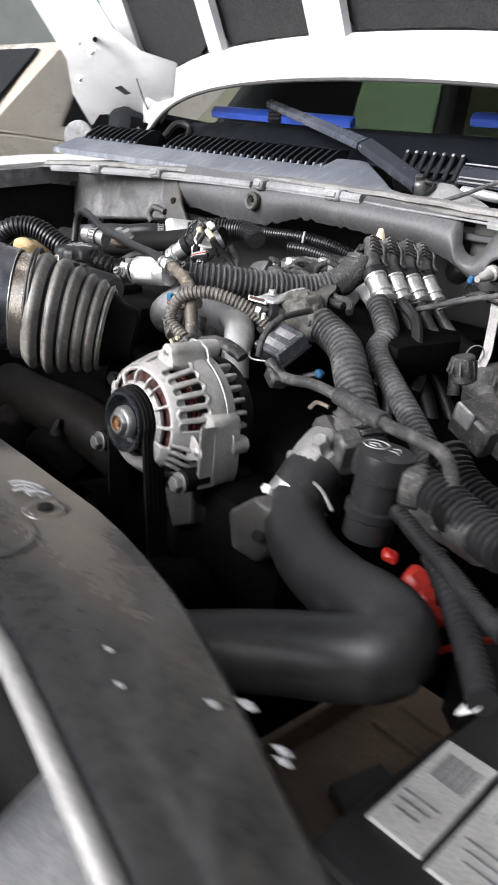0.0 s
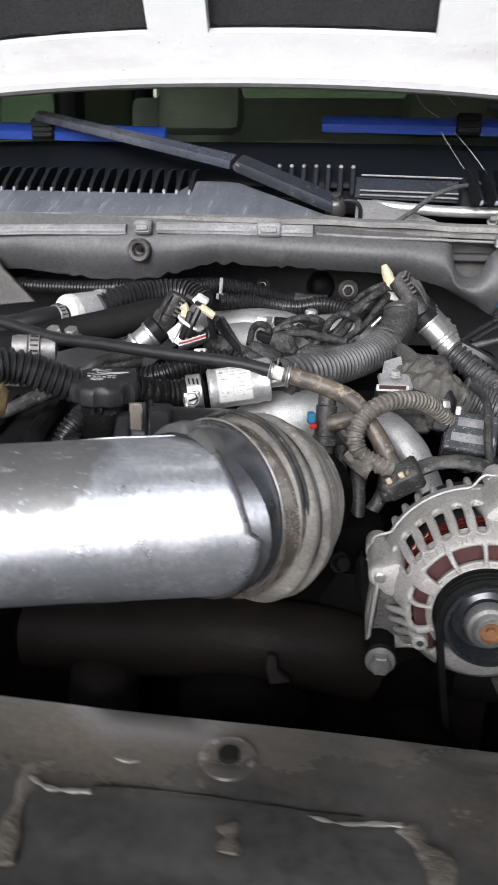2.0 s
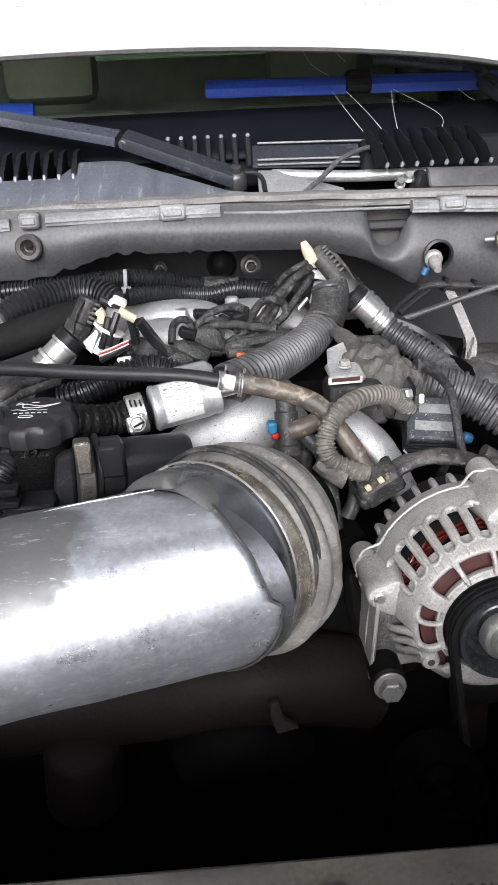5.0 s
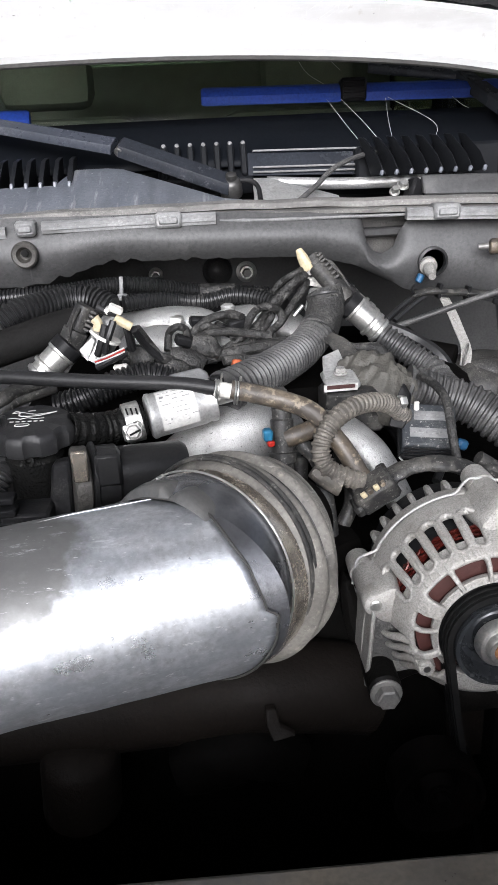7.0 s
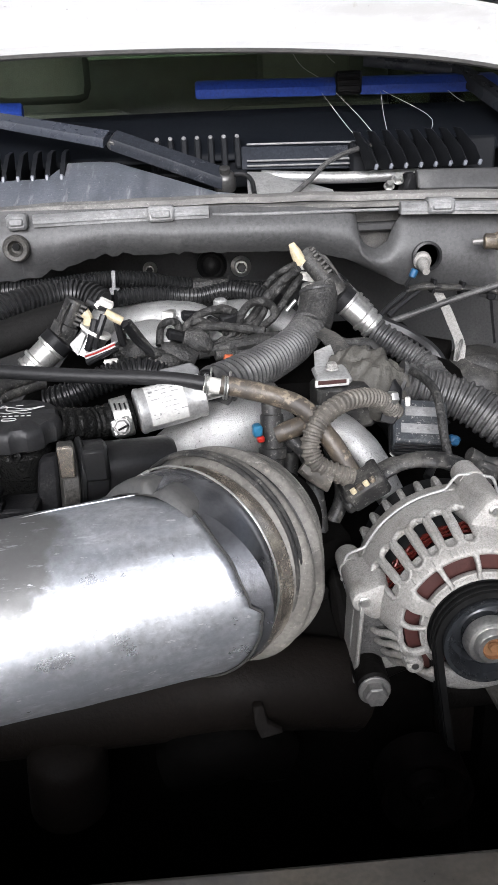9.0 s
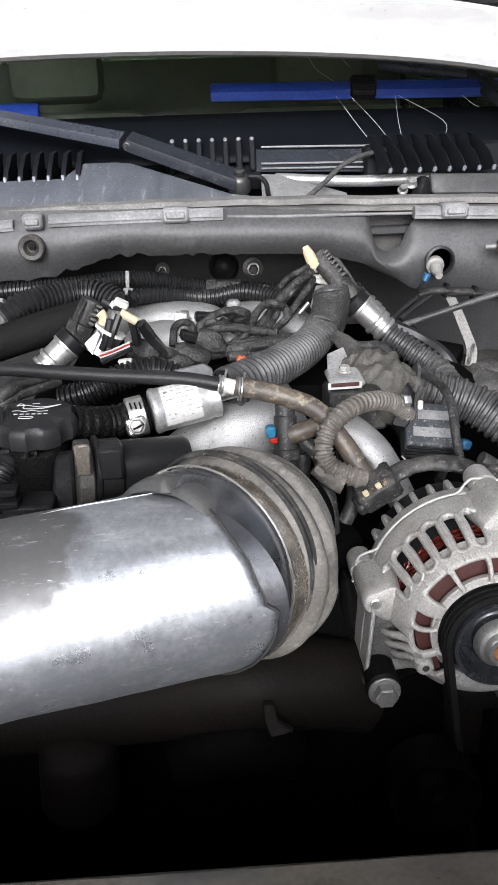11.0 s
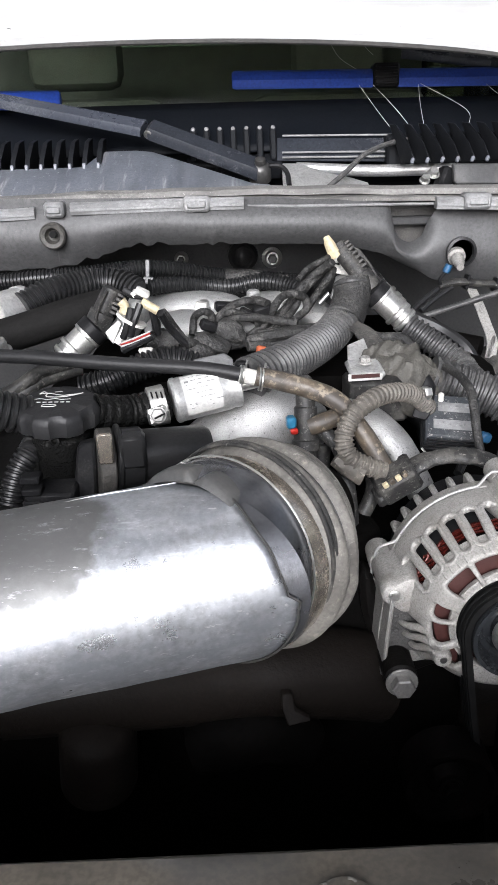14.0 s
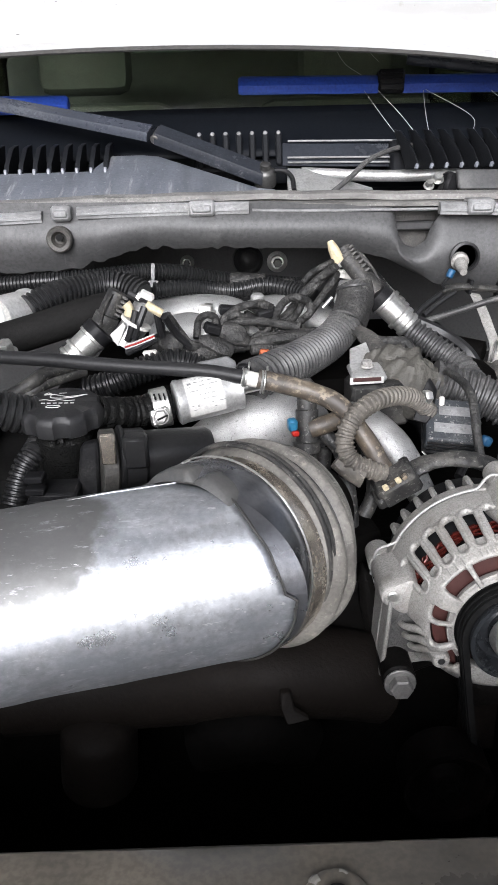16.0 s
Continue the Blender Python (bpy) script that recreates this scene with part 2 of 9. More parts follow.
def scuffed_aluminium(name, dull_at, dull_r):
    """Bare aluminium sheet: cloudy oxide, water stains, fine scratches, and a dull darker patch round a dent."""
    m = material(name, (0.62, 0.64, 0.67), 0.29, 0.84, (0.54, 0.56, 0.59), 0.6, 34, 260, 0.03, 0.08, (0.36, 0.36, 0.355), 0.22, 0.35)
    n, l = m.node_tree.nodes, m.node_tree.links
    b = n["Principled BSDF"]
    co = n.new("ShaderNodeTexCoord")

    def cloud(scale, detail, rough, lo, hi, stretch=(1, 1, 1)):
        mp, t, r = n.new("ShaderNodeMapping"), n.new("ShaderNodeTexNoise"), n.new("ShaderNodeMapRange")
        mp.inputs["Scale"].default_value = stretch
        l.new(co.outputs["Object"], mp.inputs["Vector"])
        l.new(mp.outputs[0], t.inputs["Vector"])
        t.inputs["Scale"].default_value, t.inputs["Detail"].default_value, t.inputs["Roughness"].default_value = scale, detail, rough
        r.inputs["From Min"].default_value, r.inputs["From Max"].default_value = lo, hi
        l.new(t.outputs["Fac"], r.inputs["Value"])
        return r.outputs["Result"]

    def calc(op, a, c):
        x = n.new("ShaderNodeMath")
        x.operation, x.use_clamp = op, True
        for k, v in ((0, a), (1, c)):
            if isinstance(v, float):
                x.inputs[k].default_value = v
            else:
                l.new(v, x.inputs[k])
        return x.outputs[0]

    def tint(fac, colour):
        mx = n.new("ShaderNodeMix")
        mx.data_type = "RGBA"
        l.new(fac, mx.inputs["Factor"])
        l.new(b.inputs["Base Color"].links[0].from_socket, mx.inputs["A"])
        mx.inputs["B"].default_value = (*colour, 1)
        l.new(mx.outputs["Result"], b.inputs["Base Color"])

    far = n.new("ShaderNodeVectorMath")
    far.operation = "DISTANCE"
    far.inputs[1].default_value = dull_at
    l.new(co.outputs["Object"], far.inputs[0])
    wob = n.new("ShaderNodeMath")
    wob.operation = "MULTIPLY_ADD"
    l.new(cloud(55.0, 5.0, 0.6, 0.3, 0.7), wob.inputs[0])
    wob.inputs[1].default_value = -0.011
    l.new(far.outputs["Value"], wob.inputs[2])
    dent_mask = n.new("ShaderNodeMapRange")
    dent_mask.interpolation_type = "SMOOTHSTEP"
    for k, v in (("From Min", dull_r), ("From Max", dull_r * 0.72), ("To Min", 0.0), ("To Max", 1.0)):
        dent_mask.inputs[k].default_value = v
    l.new(wob.outputs[0], dent_mask.inputs["Value"])
    oxide = cloud(20.0, 11.0, 0.74, 0.43, 0.58, (0.8, 1.0, 1.3))
    drip = cloud(38.0, 8.0, 0.7, 0.50, 0.70, (1.0, 1.0, 0.6))
    nick = cloud(300.0, 4.0, 0.6, 0.66, 0.70, (0.35, 1.0, 1.0))
    dent_tone = calc("MULTIPLY", dent_mask.outputs["Result"], cloud(40.0, 8.0, 0.7, -0.2, 0.35))
    tint(calc("MULTIPLY", oxide, 0.7), (0.32, 0.34, 0.375))
    tint(calc("MULTIPLY", drip, 0.35), (0.26, 0.26, 0.27))
    tint(calc("MULTIPLY", dent_tone, 0.9), (0.15, 0.148, 0.143))
    tint(calc("MULTIPLY", nick, 0.6), (0.9, 0.9, 0.9))
    tint(calc("MULTIPLY", cloud(160.0, 6.0, 0.75, 0.58, 0.68, (0.3, 1.0, 1.6)), 0.42), (0.82, 0.84, 0.87))
    base = b.inputs["Roughness"].links[0].from_socket
    l.new(calc("ADD", calc("ADD", base, calc("MULTIPLY", oxide, 0.12)), calc("MULTIPLY", dent_tone, 0.26)), b.inputs["Roughness"])
    return m


ALU = scuffed_aluminium("scuffed_aluminium_tube", (-0.268, -0.0640, 1.0745), 0.041)
CAST = material("cast_aluminium", (0.43, 0.42, 0.40), 0.55, 0.40, (0.25, 0.24, 0.22), 0.6, 30, 800, 0.40, 0.08, (0.20, 0.18, 0.15), 0.42, fleck=0.42)
weathered(CAST, [(16.0, (1, 1, 1), 0.55, 0.66, 0.45, (0.20, 0.175, 0.145), 0.1), (120.0, (1, 1, 1), 0.60, 0.70, 0.5, (0.14, 0.13, 0.12), 0.1)])
CASTROUGH = material("sand_cast_aluminium", (0.46, 0.46, 0.45), 0.45, 0.6, (0.32, 0.32, 0.31), 0.6, 70, 1100, 0.35, 0.1, (0.30, 0.285, 0.26), 0.30)
STEEL = material("zinc_plated_steel", (0.62, 0.62, 0.60), 0.36, 0.9, (0.40, 0.39, 0.36), 0.6, 80, 500, 0.1, 0.1, DUST, 0.30)
DARKSTEEL = material("dark_steel", (0.12, 0.118, 0.115), 0.45, 0.8, (0.07, 0.068, 0.065), 0.6, 50, 300, 0.15, 0.1, DUST, 0.22)
# Near-black on purpose: the low bay's shade is in these two base colours.
IRON = material("shade_dark_greasy_iron", (0.0026, 0.0025, 0.0023), 0.6, 0, (0.0045, 0.004, 0.0037), 0.7, 20, 200, 0.3, 0.12, (0.009, 0.0075, 0.0065), 0.2)
SHADEBROWN = material("shade_dark_brown_casting", (0.0098, 0.0080, 0.0068), 0.58, 0, (0.0056, 0.0047, 0.0041), 0.7, 24, 260, 0.3, 0.1, (0.024, 0.019, 0.0155), 0.25)
CHROME = material("bright_metal_trim", (0.75, 0.75, 0.75), 0.12, 1.0, (0.6, 0.6, 0.6), 0.4, 20, 300, 0.02, 0.05)
CAN = material("silver_painted_can", (0.62, 0.62, 0.61), 0.38, 0.7, (0.46, 0.46, 0.45), 0.5, 30, 400, 0.06, 0.08, (0.36, 0.35, 0.33), 0.28)
BLACKC = material("clean_black_plastic", (0.012, 0.012, 0.0125), 0.34, 0, (0.013, 0.013, 0.013), 0.6, 40, 400, 0.12, 0.1, (0.12, 0.115, 0.11), 0.05)
HOSE = material("smooth_hose_rubber", (0.0125, 0.0126, 0.013), 0.42, 0, (0.019, 0.019, 0.019), 0.6, 18, 300, 0.06, 0.1, (0.11, 0.105, 0.098), 0.10)
SLATE = material("dusty_slate_plastic", (0.045, 0.05, 0.056), 0.45, 0, (0.03, 0.033, 0.037), 0.6, 60, 500, 0.15, 0.1, (0.24, 0.235, 0.22), 0.28)
COMB = material("sun_bleached_black_comb", (0.0095, 0.0102, 0.0117), 0.45, 0, (0.014, 0.015, 0.017), 0.6, 30, 400, 0.1, 0.1, (0.11, 0.11, 0.11), 0.10)
GRIMY = material("grimy_grey_casting", (0.05, 0.048, 0.044), 0.55, 0.2, (0.035, 0.033, 0.03), 0.7, 40, 400, 0.4, 0.1, (0.16, 0.15, 0.13), 0.3)
DULLSTEEL = material("dull_grey_steel", (0.27, 0.265, 0.255), 0.5, 0.6, (0.16, 0.155, 0.148), 0.6, 90, 500, 0.2, 0.1, (0.2, 0.185, 0.16), 0.3)
TRAY = material("muddy_brown_plastic", (0.16, 0.115, 0.075), 0.7, 0, (0.06, 0.045, 0.032), 0.7, 14, 200, 0.3, 0.1, (0.24, 0.18, 0.12), 0.3)
COLLAR = material("blue_grey_rubber_collar", (0.20, 0.205, 0.22), 0.26, 0.85, (0.13, 0.133, 0.143), 0.6, 14, 360, 0.03, 0.1, (0.16, 0.155, 0.145), 0.18)
LIPRUB = material("worn_grey_rubber_lip", (0.10, 0.10, 0.098), 0.36, 0.3, (0.055, 0.054, 0.052), 0.6, 40, 360, 0.1, 0.1, (0.22, 0.205, 0.175), 0.35)
STAINED = material("stained_steel_band", (0.66, 0.60, 0.52), 0.26, 0.9, (0.42, 0.33, 0.24), 0.7, 16, 400, 0.03, 0.1, (0.42, 0.36, 0.28), 0.16, 0.2)
LABEL = material("paper_label", (0.54, 0.54, 0.52), 0.55, 0, (0.40, 0.39, 0.37), 0.6, 50, 400, 0.05, 0.1, (0.3, 0.29, 0.27), 0.28)
PRINT = material("label_print", (0.16, 0.16, 0.16), 0.6, 0, (0.3, 0.3, 0.3), 0.5, 90, 400, 0.0)
CREAM = material("cream_tape", (0.58, 0.50, 0.33), 0.6, 0, (0.40, 0.34, 0.22), 0.7, 90, 400, 0.3, 0.1, (0.2, 0.18, 0.15), 0.25)
# Grime colour lowered to near black to hold the bracket's shade.
MOUNT = material("grimy_shade_dark_bracket", (0.0055, 0.0050, 0.0046), 0.55, 0, (0.003, 0.0028, 0.0025), 0.6, 30, 300, 0.3, 0.1, (0.02, 0.018, 0.016), 0.25)
WHITEP = material("white_plastic", (0.66, 0.65, 0.61), 0.4, 0, (0.50, 0.48, 0.44), 0.6, 60, 400, 0.08, 0.1, (0.2, 0.19, 0.17), 0.25)
BLUE = material("blue_wiper_rubber", (0.025, 0.065, 0.36), 0.35, 0, (0.03, 0.08, 0.42), 0.5, 20, 300, 0.04, 0.1, (0.25, 0.28, 0.4), 0.14)
BLUECLIP = material("blue_clip_plastic", (0.012, 0.075, 0.17), 0.45, 0, (0.012, 0.05, 0.10), 0.5, 60, 300, 0.03)
CYANCLIP = material("pale_blue_clip_plastic", (0.02, 0.15, 0.27), 0.4, 0, (0.018, 0.10, 0.18), 0.5, 60, 300, 0.03)
REDCLIP = material("red_plastic", (0.36, 0.016, 0.009), 0.4, 0, (0.24, 0.013, 0.007), 0.5, 40, 300, 0.03)
ORANGE = material("orange_clip_plastic", (0.55, 0.13, 0.05), 0.5, 0, (0.4, 0.1, 0.04), 0.5, 60, 300, 0.03)
COPPER = material("red_enamelled_copper", (0.10, 0.014, 0.010), 0.25, 0.4, (0.035, 0.008, 0.006), 0.6, 120, 500, 0.1)
ROTOR = material("dull_red_rotor", (0.055, 0.014, 0.011), 0.6, 0.1, (0.03, 0.011, 0.009), 0.7, 60, 300, 0.2)
RUST = material("rusty_brown_bore", (0.30, 0.15, 0.065), 0.6, 0.4, (0.14, 0.07, 0.035), 0.6, 120, 500, 0.2)
BELT = material("drive_belt_rubber", (0.006, 0.006, 0.006), 0.6, 0, (0.010, 0.010, 0.0098), 0.6, 60, 300, 0.1)
PULLEY = material("painted_pulley_steel", (0.035, 0.038, 0.042), 0.25, 0.4, (0.022, 0.024, 0.027), 0.6, 60, 400, 0.05, 0.08, DUST, 0.12)
BRAID = material("tinned_braid", (0.42, 0.41, 0.39), 0.5, 0.8, (0.25, 0.24, 0.22), 0.6, 400, 900, 0.6)
CARDBOARD = material("tan_valve_body", (0.52, 0.38, 0.18), 0.5, 0, (0.38, 0.28, 0.13), 0.5, 40, 300, 0.05)
LEATHER = material("olive_grey_upholstery", (0.23, 0.255, 0.225), 0.8, 0, (0.17, 0.19, 0.17), 0.6, 20, 300, 0.2)
TRIMDARK = material("dark_interior_trim", (0.0075, 0.0085, 0.0100), 0.85, 0, (0.016, 0.0165, 0.0165), 0.6, 8, 900, 0.0)
TARMAC = material("concrete_ground", (0.38, 0.372, 0.355), 0.85, 0, (0.30, 0.293, 0.28), 0.6, 3, 60, 0.3, 0.1)
BEIGE = material("beige_car_paint", (0.48, 0.43, 0.35), 0.3, 0.1, (0.42, 0.37, 0.30), 0.4, 5, 200, 0.02, 0.08, coat=0.4)
BRICKWALL = material("painted_block_wall", (0.42, 0.44, 0.40), 0.8, 0, (0.33, 0.35, 0.32), 0.6, 4, 120, 0.2)

weathered(SHEET, [(13.0, (1, 1, 1.6), 0.45, 0.58, 0.75, (0.05, 0.049, 0.048), 0.1), (26.0, (1, 1, 0.6), 0.52, 0.66, 0.65, (0.26, 0.255, 0.245), 0.2), (120.0, (1, 1, 1), 0.60, 0.70, 0.6, (0.05, 0.048, 0.045), 0.0)])
weathered(COWL, [(20.0, (1.8, 0.35, 0.5), 0.48, 0.66, 0.75, (0.045, 0.05, 0.06), -0.1), (46.0, (2.2, 0.3, 0.4), 0.56, 0.70, 0.7, (0.36, 0.365, 0.37), 0.2), (160.0, (1, 1, 1), 0.62, 0.70, 0.8, (0.42, 0.42, 0.41), 0.2)])
weathered(RAIL, [(40.0, (0.5, 1, 1), 0.50, 0.66, 0.75, (0.085, 0.084, 0.082), 0.1), (150.0, (1, 1, 1), 0.60, 0.70, 0.6, (0.08, 0.078, 0.075), 0.0)])
weathered(SEAL, [(50.0, (0.3, 1, 1), 0.50, 0.66, 0.7, (0.05, 0.048, 0.045), 0.1)])
weathered(CAN, [(70.0, (1, 1, 1), 0.54, 0.68, 0.65, (0.26, 0.25, 0.235), 0.2)])
weathered(FIREWALL, [(14.0, (1, 1, 0.6), 0.52, 0.70, 0.6, (0.075, 0.074, 0.072), 0.1)])
weathered(LEATHER, [(6.0, (1, 1, 1), 0.48, 0.68, 0.5, (0.19, 0.24, 0.21), 0.0)])
weathered(WHITE_PAINT, [(16.0, (0.5, 3.0, 3.0), 0.60, 0.72, 0.30, (0.52, 0.51, 0.48), 0.1), (90.0, (1, 1, 1), 0.64, 0.70, 0.5, (0.40, 0.38, 0.34), 0.2)])
weathered(CASTROUGH, [(16.0, (1, 1, 1), 0.52, 0.66, 0.6, (0.20, 0.195, 0.185), 0.2), (420.0, (1, 1, 1), 0.60, 0.66, 0.85, (0.06, 0.058, 0.055), 0.1)])
weathered(CAST, [(34.0, (1, 1, 1), 0.54, 0.68, 0.55, (0.15, 0.138, 0.12), 0.1), (300.0, (1, 1, 1), 0.63, 0.69, 0.6, (0.09, 0.083, 0.073), 0.1)])
weathered(TANHOSE, [(40.0, (1, 1, 1), 0.42, 0.54, 0.8, (0.04, 0.034, 0.029), 0.1), (130.0, (1, 1, 1), 0.54, 0.62, 0.6, (0.30, 0.25, 0.18), 0.2)])
weathered(LOOM, [(70.0, (1, 1, 1), 0.55, 0.66, 0.4, (0.16, 0.155, 0.148), 0.2), (420.0, (1, 1, 1), 0.60, 0.67, 0.35, (0.24, 0.235, 0.22), 0.2)])
weathered(PANEL, [(9.0, (0.7, 1, 1.4), 0.50, 0.72, 0.5, (0.034, 0.034, 0.034), 0.1), (30.0, (1, 1, 0.7), 0.58, 0.72, 0.35, (0.15, 0.148, 0.142), 0.15), (150.0, (1, 1, 1), 0.64, 0.72, 0.5, (0.03, 0.03, 0.029), 0.0)])
weathered(LOOMTAN, [(60.0, (1, 1, 1), 0.46, 0.58, 0.75, (0.05, 0.045, 0.039), 0.0), (300.0, (1, 1, 1), 0.56, 0.64, 0.5, (0.32, 0.29, 0.245), 0.1)])
weathered(DUSTYP, [(60.0, (1, 1, 1), 0.50, 0.62, 0.5, (0.10, 0.095, 0.085), 0.2), (320.0, (1, 1, 1), 0.58, 0.66, 0.5, (0.26, 0.25, 0.23), 0.2)])
weathered(SLATE, [(320.0, (1, 1, 1), 0.58, 0.64, 0.7, (0.30, 0.29, 0.275), 0.2)])
weathered(HOSE, [(26.0, (1, 1, 1), 0.52, 0.70, 0.5, (0.045, 0.043, 0.04), 0.2)])
TRIMDARK.node_tree.nodes["Principled BSDF"].inputs["Specular IOR Level"].default_value = 0.15


def glass_material(name, tint):
    m = bpy.data.materials.new(name)
    m.use_nodes = True
    n, l = m.node_tree.nodes, m.node_tree.links
    n.clear()
    out, mixer = n.new("ShaderNodeOutputMaterial"), n.new("ShaderNodeMixShader")
    clear, gloss = n.new("ShaderNodeBsdfTransparent"), n.new("ShaderNodeBsdfGlossy")
    clear.inputs["Color"].default_value = (*tint, 1)
    gloss.inputs["Roughness"].default_value = 0.22
    mixer.inputs[0].default_value = 0.025
    l.new(clear.outputs[0], mixer.inputs[1])
    l.new(gloss.outputs[0], mixer.inputs[2])
    l.new(mixer.outputs[0], out.inputs["Surface"])
    return m


GLASS = glass_material("windscreen_glass", (0.86, 0.88, 0.80))
SIDEGLASS = glass_material("tinted_side_glass", (0.25, 0.30, 0.25))
DARKGLASS = glass_material("dark_side_glass", (0.10, 0.11, 0.085))
WEB = material("cobweb_threads", (0.6, 0.6, 0.58), 0.5, 0, (0.7, 0.7, 0.7), 0.5, 100, 400, 0)


# ---- mesh helpers ----
def unit(v):
    return Vector(v).normalized()


def smooth_path(pts, n=8):
    """Catmull-Rom through the points."""
    p = [Vector(q) for q in pts]
    if len(p) < 3:
        return [p[0].lerp(p[-1], i / n) for i in range(n + 1)]
    p = [p[0] * 2 - p[1]] + p + [p[-1] * 2 - p[-2]]
    out = []
    for i in range(1, len(p) - 2):
        for k in range(n):
            t = k / n
            a, b, c, d = p[i - 1], p[i], p[i + 1], p[i + 2]
            out.append(0.5 * ((2 * b) + (c - a) * t + (2 * a - 5 * b + 4 * c - d) * t * t + (3 * b - a - 3 * c + d) * t ** 3))
    out.append(p[-2])
    return out


def resample(path, step):
    d = [0.0]
    for a, b in zip(path, path[1:]):
        d.append(d[-1] + (b - a).length)
    n = max(2, int(d[-1] / step) + 1)
    out, k = [], 0
    for i in range(n + 1):
        s = d[-1] * i / n
        while k < len(d) - 2 and d[k + 1] < s:
            k += 1
        w = (s - d[k]) / max(1e-9, d[k + 1] - d[k])
        out.append(path[k].lerp(path[k + 1], w))
    return out, d[-1]


def frame_of(axis, hint=(0, 0, 1)):
    """Rotation whose z is the axis."""
    z = unit(axis)
    h = Vector(hint)
    if abs(z.dot(h)) > 0.97:
        h = Vector((1, 0, 0))
    x = h.cross(z).normalized()
    y = z.cross(x)
    return Matrix((x, y, z)).transposed()


class Geo:
    """Collects vertices and faces for one mesh."""

    def __init__(self):
        self.v, self.f = [], []

    def add(self, verts, faces):
        o = len(self.v)
        self.v += [tuple(q) for q in verts]
        self.f += [tuple(i + o for i in q) for q in faces]
        return self

    def rings(self, rings, cap=True, loop=True):
        n, vs, fs = len(rings[0]), [], []
        for r in rings:
            vs += r
        for i in range(len(rings) - 1):
            for j in range(n if loop else n - 1):
                a, b = i * n + j, i * n + (j + 1) % n
                fs.append((a, b, b + n, a + n))
        if cap:
            fs.append(tuple(range(n - 1, -1, -1)))
            fs.append(tuple(range((len(rings) - 1) * n, len(rings) * n)))
        return self.add(vs, fs)

    def tube(self, pts, r, seg=12, step=0.004, cap=True, flat=1.0, n=8, sag=0.0):
        """A round sweep; r is a radius or a function of metres along and share of the way."""
        path, total = resample(smooth_path(pts, n), step)
        m, rings, last = len(path), [], None
        for i, p in enumerate(path):
            t = (path[min(i + 1, m - 1)] - path[max(i - 1, 0)]).normalized()
            if last is None:
                x = frame_of(t).col[0].copy()
            else:
                x = (last - t * last.dot(t)).normalized()
            last, y = x, t.cross(x)
            u = i / (m - 1)
            rr = r(u * total, u) if callable(r) else r
            ring = [p + x * (rr * math.cos(a)) + y * (rr * flat * math.sin(a)) for a in (2 * math.pi * k / seg for k in range(seg))]
            if sag:
                ring = [q + (q - p).normalized() * sag * (noise.noise(q * 55) + 0.6 * noise.noise(q * 140)) + Vector(noise.noise_vector(p * 30)) * sag * 0.5 for q in ring]
            rings.append(ring)
        return self.rings(rings, cap)

    def loom(self, pts, r, pitch=0.0042, depth=0.10, seg=14):
        """A corrugated sleeve: square-topped ribs along the sweep."""
        def rad(s, u):
            k = (s / pitch) % 1.0
            return r if k < 0.55 else r * (1 - depth)
        return self.tube(pts, rad, seg, pitch / 5)

    def lathe(self, at, axis, profile, seg=32, cap=True, turn=0.0):
        """profile: pairs of distance along the axis and radius."""
        m, at, rings = frame_of(axis), Vector(at), []
        for h, r in profile:
            rings.append([at + m @ Vector((r * math.cos(a), r * math.sin(a), h)) for a in (turn + 2 * math.pi * k / seg for k in range(seg))])
        return self.rings(rings, cap)

    def cyl(self, a, b, r, seg=16, chamfer=0.0):
        a, b = Vector(a), Vector(b)
        h = (b - a).length
        c = min(chamfer, r * 0.4, h * 0.4)
        prof = [(0, r - c), (c, r), (h - c, r), (h, r - c)] if c else [(0, r), (h, r)]
        return self.lathe(a, b - a, prof, seg)

    def box(self, c, size, rot=(0, 0, 0), bevel=0.001, seg=1):
        bm = bmesh.new()
        bmesh.ops.create_cube(bm, size=1.0, matrix=Matrix.Diagonal((*size, 1)))
        if bevel:
            bmesh.ops.bevel(bm, geom=bm.edges[:], offset=min(bevel, min(size) * 0.45), segments=seg, affect="EDGES", profile=0.5)
        return self.bm(bm, pose(*c, *rot))

    def bm(self, bm, m=Matrix()):
        bm.verts.index_update()
        self.add([m @ q.co for q in bm.verts], [[q.index for q in f.verts] for f in bm.faces])
        bm.free()
        return self

    def slab(self, pts, push, bevel=0.0):
        """A flat outline given thickness along push."""
        bm = bmesh.new()
        top = [bm.verts.new(Vector(q)) for q in pts]
        face = bm.faces.new(top)
        got = bmesh.ops.extrude_face_region(bm, geom=[face])
        bmesh.ops.translate(bm, verts=[e for e in got["geom"] if isinstance(e, bmesh.types.BMVert)], vec=Vector(push))
        bmesh.ops.recalc_face_normals(bm, faces=bm.faces[:])
        if bevel:
            bmesh.ops.bevel(bm, geom=[e for e in bm.edges if len(e.link_faces) == 2 and e.calc_face_angle(0) > 0.5], offset=bevel, segments=1, affect="EDGES")
        bmesh.ops.triangulate(bm, faces=[f for f in bm.faces if len(f.verts) > 4])
        return self.bm(bm)

    def strip(self, path, section, step=0.02, wobble=0.0):
        """A flat section, pairs of (forward, up), carried along a path that runs mostly across the car."""
        pts, _ = resample(smooth_path(path), step)
        rings = []
        for i, p in enumerate(pts):
            t = (pts[min(i + 1, len(pts) - 1)] - pts[max(i - 1, 0)]).normalized()
            side = Vector((0, 0, 1)).cross(t).normalized()
            w = wobble * noise.noise(p * 18.0)
            rings.append([p + side * a + Vector((0, 0, b + w)) for a, b in section])
